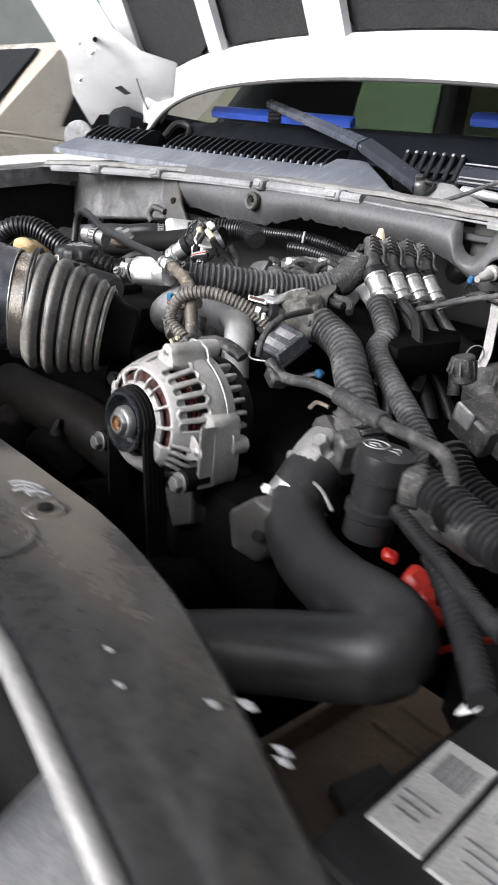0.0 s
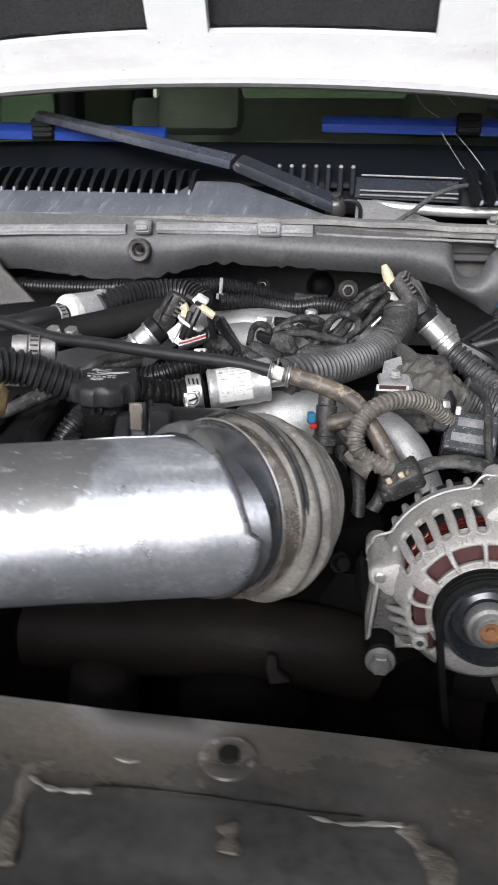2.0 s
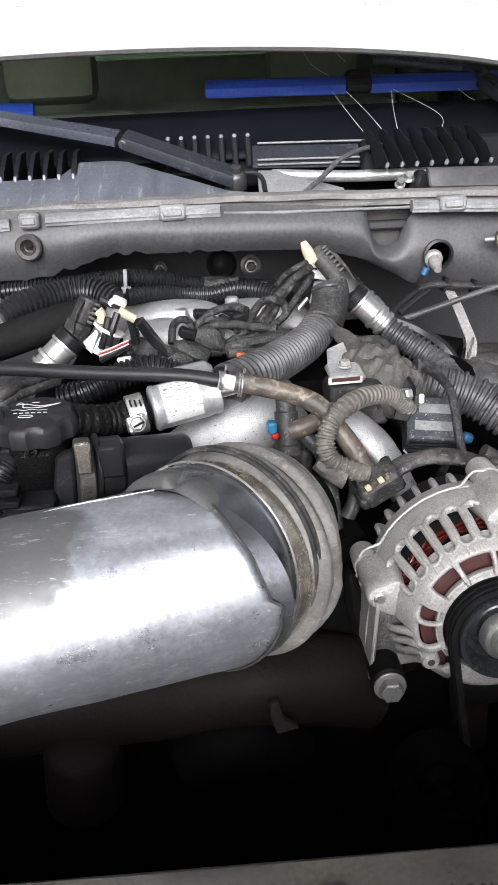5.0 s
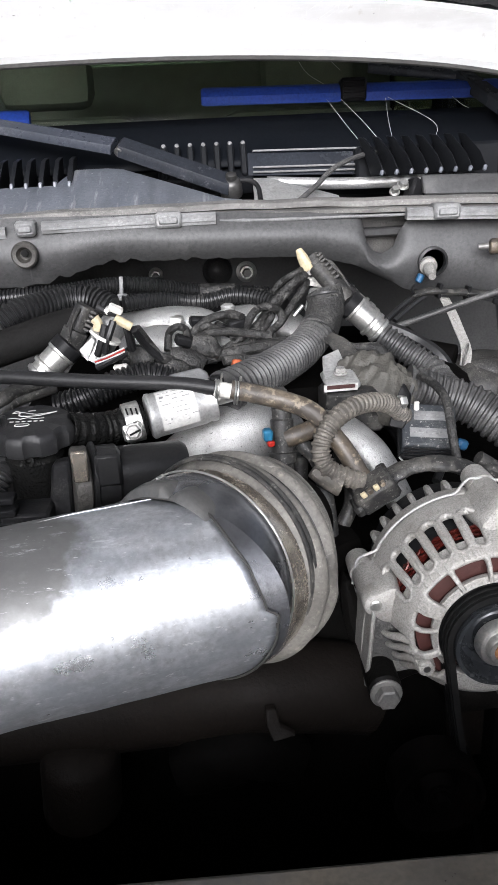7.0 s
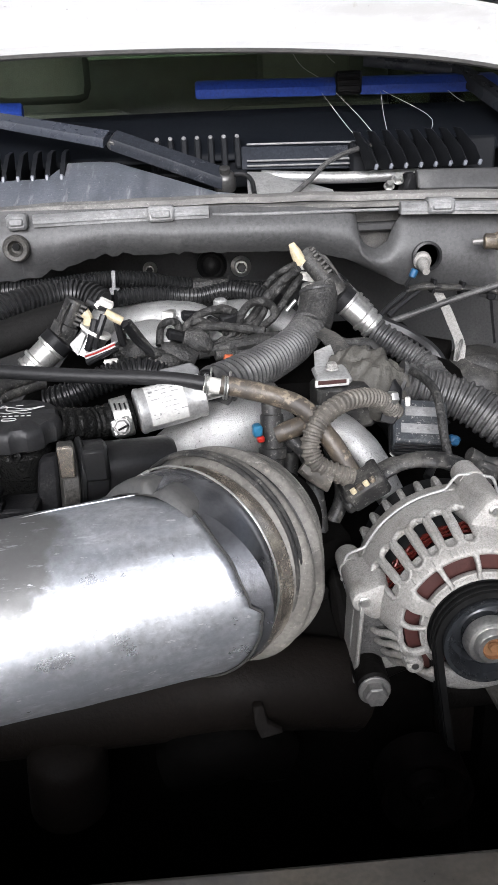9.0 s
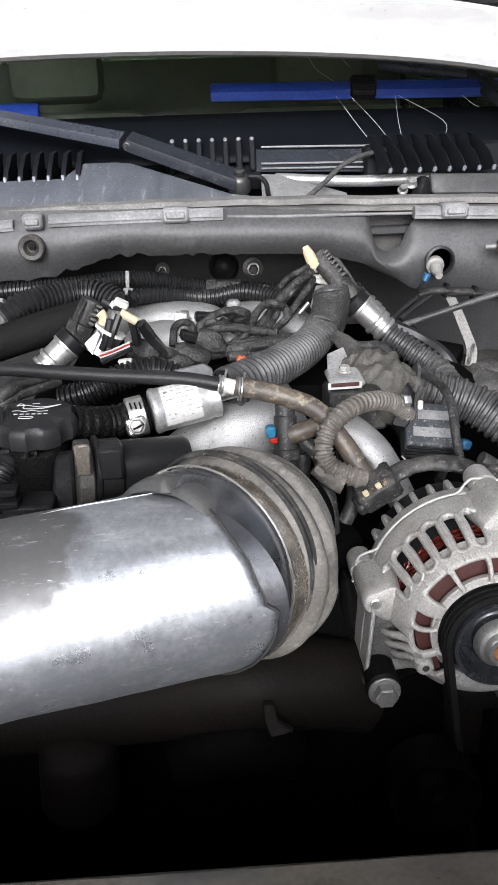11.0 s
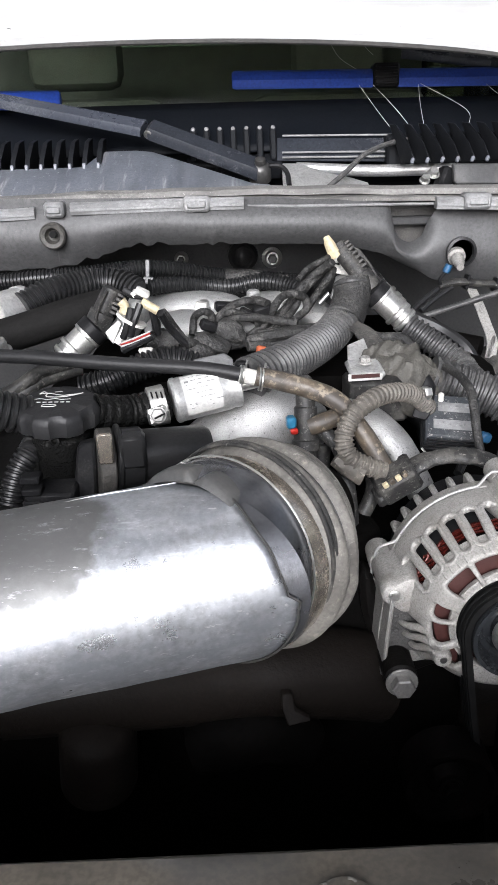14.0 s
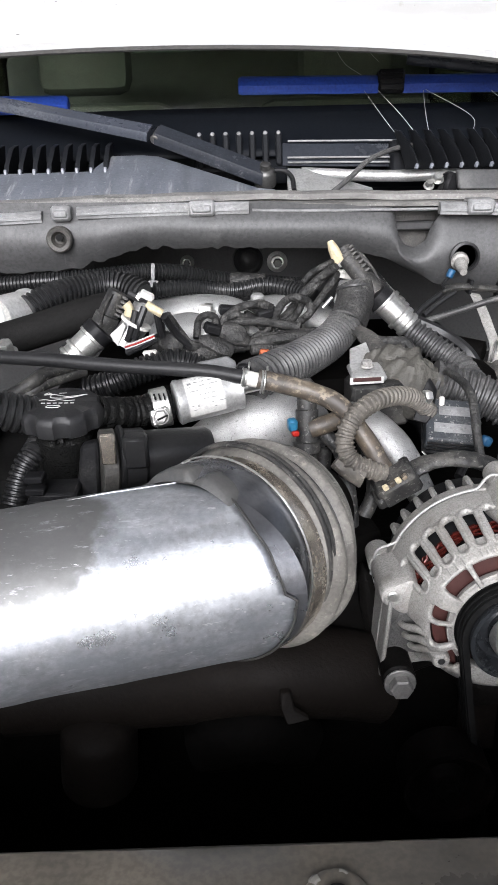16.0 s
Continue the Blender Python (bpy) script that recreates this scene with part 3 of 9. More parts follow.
        return self.rings(rings)

    def hexnut(self, at, axis, r, h):
        return self.lathe(at, axis, [(0, r), (h * 0.85, r), (h, r * 0.86)], 6)

    def make(self, name, mat, parent=None, label="", sharp=38, fix=True):
        me = bpy.data.meshes.new(name)
        me.from_pydata(self.v, [], self.f)
        if fix:
            bm = bmesh.new()
            bm.from_mesh(me)
            bmesh.ops.recalc_face_normals(bm, faces=bm.faces[:])
            bm.to_mesh(me)
            bm.free()
        me.materials.append(mat)
        me.shade_smooth()
        me.set_sharp_from_angle(angle=radians(sharp))
        ob = new(name, me)
        if parent:
            ob.parent = parent
            if parent.type == "EMPTY":
                ob.matrix_parent_inverse = Matrix.Translation(parent.location).inverted()
        if label:
            ob["label"] = label
        return ob


def again(name, first, m, label=""):
    """One more part on the same mesh as first, at the pose m."""
    ob = new(name, first.data)
    inverse = first.matrix_parent_inverse.copy()
    ob.parent = first.parent
    ob.matrix_parent_inverse = inverse
    ob.matrix_basis = m
    if label:
        ob["label"] = label
    return ob


def thing(name, at, label, category, group="", kind=""):
    e = new(name)
    e.location = at
    e.empty_display_size = 0.02
    return tagged(e, label, category, group, kind)


def hexbolt(g, at, axis, r, h=0.006, washer=1.35):
    """A hexagon head on its washer, facing along the axis."""
    a = unit(axis)
    g.cyl(at, Vector(at) + a * 0.002, r * washer, 20, 0.0005)
    g.hexnut(Vector(at) + a * 0.002, a, r, h)
    return g


def worm_clamp(name, at, axis, r, width, label, parent, screw_at=None):
    """A band round a hose, with its screw housing and slotted bands."""
    band = Geo().lathe(Vector(at) - unit(axis) * width / 2, axis, [(0, r), (width * 0.05, r + 0.0012), (width * 0.95, r + 0.0012), (width, r)], 36).make("clamp_band", STEEL, parent, label)
    if screw_at is not None:
        s = Vector(screw_at)
        out = (s - Vector(at)).normalized()
        side = unit(axis).cross(out).normalized()
        h = Geo().cyl(s - side * 0.009, s + side * 0.006, width * 0.36, 14, 0.001)
        h.hexnut(s + side * 0.006, side, width * 0.42, 0.005)
        h.make("clamp_screw", STEEL, band, "zinc-plated clamp screw")
    return band


def spring_clamp(parent, at, axis, r, label="wire spring clamp"):
    """A wire hose clamp: two turns of wire and two bent ears."""
    a, c = unit(axis), Vector(at)
    m = frame_of(a)
    pts = []
    for k in range(30):
        ang = 2 * math.pi * k / 14
        pts.append(c + m @ Vector((r * math.cos(ang), r * math.sin(ang), 0.004 * k / 30)))
    g = Geo().tube(pts, 0.0008, 6, 0.0025, n=2)
    for s in (-1, 1):
        e = c + m @ Vector((r, 0, 0.002 + s * 0.003))
        u = m @ Vector((1, 0, 0))
        v = m @ Vector((0, 1, 0)) * s
        g.tube([e, e + u * 0.006 + v * 0.002, e + u * 0.011 + v * 0.005, e + u * 0.009 + v * 0.008, e + u * 0.005 + v * 0.006], 0.0008, 6, 0.002)
    return g.make("spring_clamp", STEEL, parent, label)


# ---- ground and surroundings ----
g = Geo()
g.add([(-60, -60, 0), (60, -60, 0), (60, 60, 0), (-60, 60, 0)], [(0, 1, 2, 3)])
tagged(g.make("ground", TARMAC), "grey concrete yard ground under the truck", "ground", kind="structure")
g = Geo()
g.box((-1.0, 9.25, 1.62), (16.2, 0.3, 3.24), bevel=0.02)
tagged(g.make("wall_back", BRICKWALL), "pale painted block wall behind the truck", "wall", kind="structure")


# Roof out of view, added so the tube's top reflects no bright sky.
g = Geo()
g.box((-0.4, 1.3, 3.3), (7.0, 5.0, 0.12), bevel=0.01)
tagged(g.make("ceiling", SHEET), "unseen grey sheet-metal roof, added over the truck to cut off the high sky", "ceiling", kind="structure")
g = Geo()
g.box((-9.2, 3.9, 1.62), (0.2, 10.4, 3.24), bevel=0.01)
tagged(g.make("wall_side", BRICKWALL), "pale painted block side wall of the yard", "wall", kind="structure")
g = Geo()
g.box((7.2, 3.9, 1.62), (0.2, 10.4, 3.24), bevel=0.01)
tagged(g.make("wall_far_side", BRICKWALL), "pale painted block wall on the far side", "wall", kind="structure")


def parked_van(at):
    """A beige van behind: nose, body, dark glazing, lamps, wheels."""
    e = thing("parked_van", at, "beige parked van with bright headlights standing in the yard", "van")
    x, y, z = at
    g = Geo()
    prof = [(-0.95, 0.35), (-0.98, 0.8), (-0.95, 1.2), (-0.80, 1.26), (0.80, 1.26), (0.95, 1.2), (0.98, 0.8), (0.95, 0.35)]
    rings = []
    for yy, s_, lift in ((0, 0.9, -0.05), (0.12, 0.98, 0.0), (1.0, 1.0, 0.03), (4.2, 1.0, 0.03), (4.4, 0.95, 0)):
        rings.append([Vector((x + a * s_, y + yy, z + b + lift)) for a, b in prof])
    g.rings(rings)
    g.make("body", BEIGE, e)
    rings = []
    for yy, top in ((0.75, 1.30), (1.35, 1.98), (1.6, 2.05), (4.2, 2.05), (4.38, 1.3)):
        rings.append([Vector((x + a, y + yy, z + b)) for a, b in ((-0.92, 1.25), (-0.84, top - 0.05), (-0.7, top), (0.7, top), (0.84, top - 0.05), (0.92, 1.25))])
    Geo().rings(rings).make("cabin", BEIGE, e)
    Geo().slab([(x - 0.76, y + 0.80, z + 1.38), (x + 0.76, y + 0.80, z + 1.38), (x + 0.66, y + 1.28, z + 1.92), (x - 0.66, y + 1.28, z + 1.92)], (0, -0.02, 0.01)).make("windscreen", TRIMDARK, e, "dark windscreen")
    for s_ in (-1, 1):
        Geo().slab([(x + s_ * 0.935, y + 1.35, z + 1.36), (x + s_ * 0.935, y + 2.2, z + 1.36), (x + s_ * 0.87, y + 2.2, z + 1.88), (x + s_ * 0.87, y + 1.6, z + 1.88)], (s_ * 0.012, 0, 0)).make("side_window", TRIMDARK, e, "dark side window")
        Geo().box((x + s_ * 0.68, y - 0.005, z + 0.88), (0.38, 0.05, 0.18), bevel=0.02).make("headlight", CHROME, e, "bright headlight")
        for yy in (0.85, 3.55):
            Geo().lathe((x + s_ * 0.80, y + yy, z + 0.34), (s_, 0, 0), [(0, 0.2), (0, 0.34), (0.18, 0.34), (0.2, 0.2)], 28).make("wheel", RUBBER, e)
    Geo().box((x, y - 0.02, z + 0.5), (1.8, 0.12, 0.22), bevel=0.03).make("bumper", TRIMDARK, e)
    return e


parked_van((-6.3, 1.6, 0.0))

e = thing("warning_post", (-1.61, 1.2, 0.0), "red and white plastic bollard standing on the yard", "bollard")
Geo().cyl((-1.61, 1.2, 0.0), (-1.61, 1.2, 1.262), 0.035, 20, 0.01).make("post", REDCLIP, e)
Geo().cyl((-1.61, 1.2, 1.00), (-1.61, 1.2, 1.08), 0.037, 20, 0.002).make("band", WHITEP, e, "white band")

# ---- the open hood ----
CX = -0.22


def hood_edge(x):
    """Rear edge of the raised hood, curved back and down at the corners."""
    q, w = abs(x - CX) / 0.78, min(1.02, abs(x + 0.28) / 0.72)
    return Vector((x, 0.60 + 0.12 * q ** 2.4, 1.3560 - 0.050 * w ** 2 - 0.060 * w ** 6))


UP = unit((0, -0.53, 0.85))
FRONT = unit((0, -0.85, -0.53))


def on_hood(x, s, lift=0.0):
    """A place on the hood's inner side, s metres up from its rear edge."""
    return hood_edge(x) + UP * s + FRONT * lift


hood = thing("hood", (CX, 0.62, 1.34), "white pickup hood propped open, ribbed inner side, chipped paint", "hood")
xs = [CX - 0.80 + 1.60 * i / 48 for i in range(49)]
ss = [-0.0, 0.3, 0.6, 0.9, 1.30]
rings = [[on_hood(x, s, -0.045) for x in xs] for s in ss]
g = Geo()
g.rings(rings, cap=False, loop=False)
ob = g.make("outer_panel", WHITE_PAINT, hood, "white painted outer skin")
md = ob.modifiers.new("thick", "SOLIDIFY")
md.thickness, md.offset = 0.003, 0


def hood_patch(name, x0, x1, s0, s1, mat, lift, label="", corner=0.02, steps=14, ragged=0.0):
    """A thick panel on the hood's inner side with rounded corners."""
    g, top, bot = Geo(), [], []
    m = steps
    for side in (1, -1):
        ring_rows = []
        for i in range(m + 1):
            u = i / m
            x = x0 + (x1 - x0) * u
            d = min(x - x0, x1 - x)
            cut = corner - math.sqrt(max(0.0, corner ** 2 - max(0.0, corner - d) ** 2)) if d < corner else 0.0
            lo = s0 + cut + ragged * noise.noise((x * 60, s0 * 9, 0))
            hi = s1 - cut
            ring_rows.append([on_hood(x, lo + (hi - lo) * k / 4, lift if side > 0 else lift - 0.016) for k in range(5)])
        if side > 0:
            top = ring_rows
        else:
            bot = ring_rows
    rings = [[*t, *reversed(b)] for t, b in zip(top, bot)]
    g.rings(rings)
    return g.make(name, mat, hood, label)


hood_patch("rear_rail", CX - 0.78, CX + 0.78, 0.0, 0.052, WHITE_PAINT, 0.0, "white rear rail of the inner frame", 0.03, 60)
hood_patch("rear_lip", CX - 0.77, CX + 0.77, -0.004, 0.004, WHITE_PAINT, 0.010, "folded lower lip", 0.003, 60)
for k, (x0, x1) in enumerate(((-0.945, -0.652), (-0.610, -0.372), (-0.296, -0.02), (0.055, 0.32), (0.36, CX + 0.74))):
    hood_patch("insulation_pad", x0 - 0.012, x1 + 0.012, 0.052, 1.14, PAD, -0.024, "black felt insulation pad, torn", 0.10 if k in (0, 4) else 0.018, 24, 0.004)
for x0, x1 in ((-0.652, -0.610), (-0.372, -0.296), (-0.02, 0.055), (0.32, 0.36)):
    hood_patch("rib", x0, x1, 0.046, 1.15, WHITE_PAINT, 0.0, "white inner rib", 0.004, 4)
for x0, x1 in ((CX - 0.80, CX - 0.715), (CX + 0.63, CX + 0.80)):
    hood_patch("side_rail", x0, x1, 0.03, 1.25, WHITE_PAINT, -0.012, "white side rail", 0.02, 8)
hood_patch("front_rail", CX - 0.78, CX + 0.78, 1.14, 1.25, WHITE_PAINT, -0.002, "white front rail", 0.02, 20)
hood_patch("foam_tear", -0.29, -0.10, 0.105, 0.20, FOAM, -0.018, "torn pale foam showing through", 0.04, 24, 0.012)
dice = random.Random(31)
for k in range(16):
    at = on_hood(CX - 0.62 + 1.2 * dice.random(), 0.006 + 0.042 * dice.random() ** 1.4, 0.0002)
    size = 0.0008 + 0.0018 * dice.random() ** 3
    Geo().tube([at, at + Vector((size * 0.5, 0, 0)), at + Vector((size * (1 + dice.random()), 0, 0)) + UP * size * (dice.random() - 0.5)], size * 0.5, 6, 0.001, flat=0.35).make("paint_chip", SHEET, hood, "small grey paint chip")
seal_pts = [hood_edge(CX - 0.74 + 1.48 * i / 24) + Vector((0, -0.002, -0.0095)) for i in range(25)]
Geo().tube(seal_pts, 0.0045, 8, 0.02).make("edge_seal", SEALGREY, hood, "dark grey rubber strip under the rear edge")

hinge = thing("hood_corner_hinge", (-0.98, 0.64, 1.28), "white hood corner hinge plate with slots and a rusty tip", "hood hinge")
g = Geo()
g.slab([(-1.106, 0.470, 1.472), (-1.085, 0.510, 1.413), (-1.089, 0.550, 1.372), (-1.145, 0.600, 1.310), (-1.157, 0.660, 1.250), (-1.129, 0.660, 1.275), (-1.084, 0.660, 1.278), (-1.092, 0.700, 1.238), (-1.054, 0.740, 1.240), (-1.017, 0.780, 1.252), (-1.026, 0.740, 1.277), (-0.978, 0.700, 1.297),
        (-0.839, 0.655, 1.321), (-0.783, 0.620, 1.377), (-0.853, 0.585, 1.392), (-0.924, 0.560, 1.431), (-0.946, 0.530, 1.476)], (0, 0.006, -0.002))
g.make("hinge_plate", WHITE_PAINT, hinge)
Geo().slab([(-0.966, 0.600, 1.324), (-0.943, 0.602, 1.329), (-0.909, 0.606, 1.314), (-0.929, 0.604, 1.311)], (0, -0.001, 0.0)).make("slot", BELT, hinge, "dark slotted hole")
Geo().cyl((-1.046, 0.665, 1.255), (-1.086, 0.690, 1.254), 0.0035, 12).make("hole", BELT, hinge, "small dark hole")
Geo().cyl((-0.939, 0.528, 1.404), (-0.992, 0.560, 1.411), 0.005, 12).make("hole", BELT, hinge, "small dark hole")
for p in ((-1.058, 0.565, 1.335), (-0.962, 0.535, 1.382)):
    hexbolt(Geo(), p, (0.5, -0.8, 0.1), 0.007, 0.006).make("hinge_bolt", STEEL, hinge)
Geo().tube([(-0.921, 0.625, 1.346), (-0.939, 0.655, 1.317), (-0.972, 0.700, 1.288)], 0.0016, 6).make("fold_line", SHEET, hinge, "grey fold line")
Geo().box((-1.008, 0.525, 1.399), (0.03, 0.008, 0.006), (0, 12, 0), 0.001).make("pressed_tab", WHITE_PAINT, hinge)
Geo().tube([(-1.0, 0.70, 1.25), (-1.03, 0.66, 1.20), (-1.05, 0.60, 1.14)], 0.012, 10).make("lower_link", DARKSTEEL, hinge, "dark lower hinge link")

horn = thing("horn", (-1.07, 0.60, 1.20), "round grey ribbed horn disc standing by the hinge", "horn")
hc = Vector((-1.075, 0.58, 1.215))
prof = []
for k in range(6):
    prof += [(0.0 + 0.002 * (k % 2), 0.036 - 0.006 * k)]
Geo().lathe(hc, (0.55, -0.83, 0.05), [(-0.02, 0.02), (-0.012, 0.036), (-0.002, 0.037)] + prof + [(0.001, 0.0005)], 32).make("horn_disc", SHEET, horn)
Geo().tube([hc + Vector((-0.01, 0.01, -0.03)), hc + Vector((-0.02, 0.01, -0.06)), hc + Vector((0.0, 0.02, -0.09))], 0.005, 8).make("horn_stay", DARKSTEEL, horn)

# ---- cab: windscreen, interior, roof ----
cab = thing("truck_cab", (CX, 1.8, 1.1), "pickup cab with dark olive interior behind the windscreen", "truck cab")
GX0, GX1 = CX - 0.78, CX + 0.78


def glass_at(x, s):
    """A place on the curved windscreen, s metres up its slope."""
    q = ((x - CX) / 0.78) ** 2
    return Vector((x, 0.685 + 0.13 * q + 0.70 * s, 1.243 + 0.71 * s))


def glass_sheet(s0, s1, lift, name, mat, parent, label):
    g = Geo()
    rows = []
    for k in range(7):
        s = s0 + (s1 - s0) * k / 6
        rows.append([glass_at(GX0 + (GX1 - GX0) * i / 24, s) + Vector((0, -0.7, 0.7)) * lift for i in range(25)])
    g.rings(rows, cap=False, loop=False)
    ob = g.make(name, mat, parent, label)
    md = ob.modifiers.new("thick", "SOLIDIFY")
    md.thickness = 0.004
    return ob


screen = glass_sheet(0.0, 0.82, 0.0, "windscreen", GLASS, cab, "green-tinted windscreen glass")
screen.visible_shadow = False
glass_sheet(-0.03, 0.056, 0.005, "frit_band", FRIT, cab, "black painted band along the glass base")
g = Geo()
g.box((CX, 1.05, 1.21), (1.5, 0.55, 0.05), (8, 0, 0), 0.02)
g.make("dashboard", TRIMDARK, cab, "black dashboard top")
g = Geo()
g.box((CX, 2.9, 0.95), (1.62, 0.06, 1.05), bevel=0.02)
g.make("rear_wall", TRIMDARK, cab)
Geo().box((CX, 2.55, 1.22), (1.5, 0.16, 0.680), (-8, 0, 0), 0.03, 2).make("rear_bench", LEATHER, cab, "olive upholstered rear bench")
rear_glass = Geo().box((CX, 2.9, 1.66), (1.5, 0.006, 0.36), bevel=0.001).make("rear_glass", SIDEGLASS, cab, "tinted rear window")
rear_glass.visible_shadow = False
for s in (-1, 1):
    x = CX + s * 0.82
    Geo().box((x, 1.75, 0.82), (0.08, 2.2, 0.95), bevel=0.02).make("door_panel", TRIMDARK, cab)
    for y0_, y1_ in ((1.30, 1.95), (2.0, 2.78)):
        gl_ = Geo().box((x - s * 0.02, (y0_ + y1_) / 2, 1.55), (0.005, y1_ - y0_, 0.56), bevel=0.001).make("side_glass", SIDEGLASS if s < 0 and y0_ < 1.5 else DARKGLASS, cab, "dark tinted side window")
        gl_.visible_shadow = False
    Geo().slab([(x - s * 0.02, 0.86, 1.20), (x - s * 0.02, 1.40, 1.20), (x - s * 0.02, 1.46, 1.50), (x - s * 0.02, 1.56, 1.84), (x - s * 0.02, 1.36, 1.84)], (-s * 0.04, 0, 0), 0.006).make("front_pillar", TRIMDARK, cab)
    Geo().box((x - s * 0.03, 1.98, 1.52), (0.07, 0.12, 0.55), bevel=0.02).make("centre_pillar", TRIMDARK, cab)
    Geo().box((x - s * 0.03, 2.82, 1.52), (0.07, 0.16, 0.55), bevel=0.02).make("rear_pillar", TRIMDARK, cab)
Geo().box((CX, 2.0, 1.86), (1.6, 1.9, 0.06), bevel=0.03).make("roof", WHITE_PAINT, cab, "white roof")
for x in (-0.60, 0.16):
    seat = Geo().box((x, 1.98, 1.06), (0.52, 0.16, 0.62), (-8, 0, 0), 0.05, 2).box((x, 1.72, 0.72), (0.52, 0.5, 0.16), bevel=0.05, seg=2).make("front_seat", LEATHER, cab, "olive-grey upholstered seat")
    Geo().box((x, 2.03, 1.47), (0.27, 0.10, 0.15), (-6, 0, 0), 0.04, 2).make("headrest", LEATHER, seat)

# ---- fenders and inner walls ----
for s in (-1, 1):
    x = CX + s * 0.80
    f = thing("fender", (x, 0.1, 0.9), "white front fender with grey inner flange", "fender", "front fenders")
    g = Geo()
    sec = [(0.0, 0.0), (s * 0.05, 0.012), (s * 0.13, -0.02), (s * 0.17, -0.20), (s * 0.165, -0.21), (s * 0.12, -0.03), (s * 0.05, 0.0), (0.0, -0.012)]
    rings = []
    for yy, zz in ((0.75, 1.19), (0.45, 1.15), (0.1, 1.09), (-0.25, 1.03), (-0.32, 1.0)):
        rings.append([Vector((x + a, yy, zz + b)) for a, b in sec])
    g.rings(rings)
    g.make("outer_skin", WHITE_PAINT, f)
    g = Geo()
    rings = []
    for yy, zz in ((0.62, 1.165), (0.45, 1.14), (0.1, 1.08), (-0.25, 1.02)):
        rings.append([Vector((x - s * a, yy, zz + b)) for a, b in ((0.0, 0.0), (0.035, -0.002), (0.04, -0.03), (0.044, -0.03), (0.04, 0.004), (0.0, 0.006))])
    g.rings(rings)
    g.make("inner_flange", SHEET, f, "bare grey inner flange")
    g = Geo().box((x - s * 0.02, 0.12, 0.80), (0.012, 0.9, 0.62), bevel=0.003)
    g.make("inner_wing", MATTBLACK, f, "black inner wing panel")

# Unseen plate, added to stop ground light leaking into the low bay.
g = Geo().box((CX, 0.24, 0.47), (1.62, 1.16, 0.02), bevel=0.004)
tagged(g.make("undertray", MATTBLACK), "unseen black plate added under the engine bay to block light from below", "undertray", kind="structure")

# ---- firewall and cowl ----
g = Geo().box((CX, 0.815, 0.82), (1.56, 0.03, 0.62), bevel=0.004)
firewall = tagged(g.make("firewall", FIREWALL), "black painted steel firewall behind the engine", "firewall", kind="structure")
g = Geo().box((CX, 0.67, 1.145), (1.54, 0.30, 0.01), bevel=0.002)
tagged(g.make("cowl_tray", FIREWALL), "black cowl tray over the firewall", "cowl tray", kind="structure")


def seam(x, dy=0.0, dz=0.0):
    q = (x - CX) ** 2
    return Vector((x, 0.527 - 0.13 * q + dy, 1.176 - 0.05 * q + dz))


panel = thing("cowl_front_panel", (CX, 0.5, 1.1), "dusty grey pressed-steel panel under the windscreen seal", "body panel")
top_line = [(-0.569, 0.500, 1.187), (-0.140, 0.500, 1.178), (0.012, 0.500, 1.171), (0.016, 0.500, 1.153), (0.020, 0.500, 1.136), (0.028, 0.500, 1.125), (0.041, 0.500, 1.122), (0.052, 0.500, 1.130), (0.059, 0.500, 1.148), (0.070, 0.500, 1.161), (0.191, 0.500, 1.161)]
low_line = [(-0.584, 0.500, 1.120), (-0.427, 0.500, 1.106), (-0.356, 0.500, 1.109), (-0.296, 0.500, 1.125), (-0.275, 0.500, 1.131), (-0.232, 0.500, 1.129), (-0.167, 0.500, 1.128), (-0.038, 0.500, 1.123), (0.006, 0.500, 1.111), (0.028, 0.500, 1.100), (0.072, 0.500, 1.078), (0.122, 0.500, 1.076), (0.205, 0.500, 1.046)]


def along(line, x):
    for p, q in zip(line, line[1:]):
        if p[0] <= x <= q[0]:
            return p[2] + (q[2] - p[2]) * (x - p[0]) / max(1e-6, q[0] - p[0])
    return line[0][2] if x < line[0][0] else line[-1][2]


rings = []
for i in range(121):
    x = top_line[0][0] + (top_line[-1][0] - top_line[0][0]) * i / 120
    t_, b_ = along(top_line, x), along(low_line, x)
    b_ += (0.0035 if x < -0.12 else 0.0015) * noise.noise((x * 70, 0, 3)) + (0.003 if x < -0.12 else 0.001) * noise.noise((x * 330, 0, 5))
    bulge = 0.016 + 0.003 * noise.noise((x * 9, 2, 0))
    row = []
    for k in range(9):
        v = k / 8
        z = t_ + (b_ - t_) * v
        row.append(Vector((x, 0.508 - bulge * math.sin(math.pi * v ** 1.15) - 0.002 * noise.noise((x * 25, z * 25, 0)), z)))
    rings.append(row + [q + Vector((0, 0.0014, 0)) for q in reversed(row)])
g = Geo().rings(rings)
g.make("pressed_panel", PANEL, panel)
g = Geo().slab([(-1.02, 0.53, 1.155), (-0.60, 0.50, 1.165), (-0.60, 0.50, 1.085), (-0.98, 0.53, 1.045), (-1.02, 0.53, 1.06)], (0, 0.25, 0), 0.004)
g.make("side_box", SHEET, panel, "grey box-shaped end of the panel")
g = Geo().slab([(-0.618, 0.495, 1.165), (-0.580, 0.495, 1.165), (-0.545, 0.482, 1.118), (-0.500, 0.472, 1.078), (-0.548, 0.470, 1.072), (-0.585, 0.480, 1.098), (-0.612, 0.488, 1.125)], (0, 0.006, 0), 0.001)
g.tube([(-0.585, 0.478, 1.10), (-0.615, 0.475, 1.105), (-0.625, 0.472, 1.09), (-0.610, 0.470, 1.078)], 0.006, 10, 0.004)
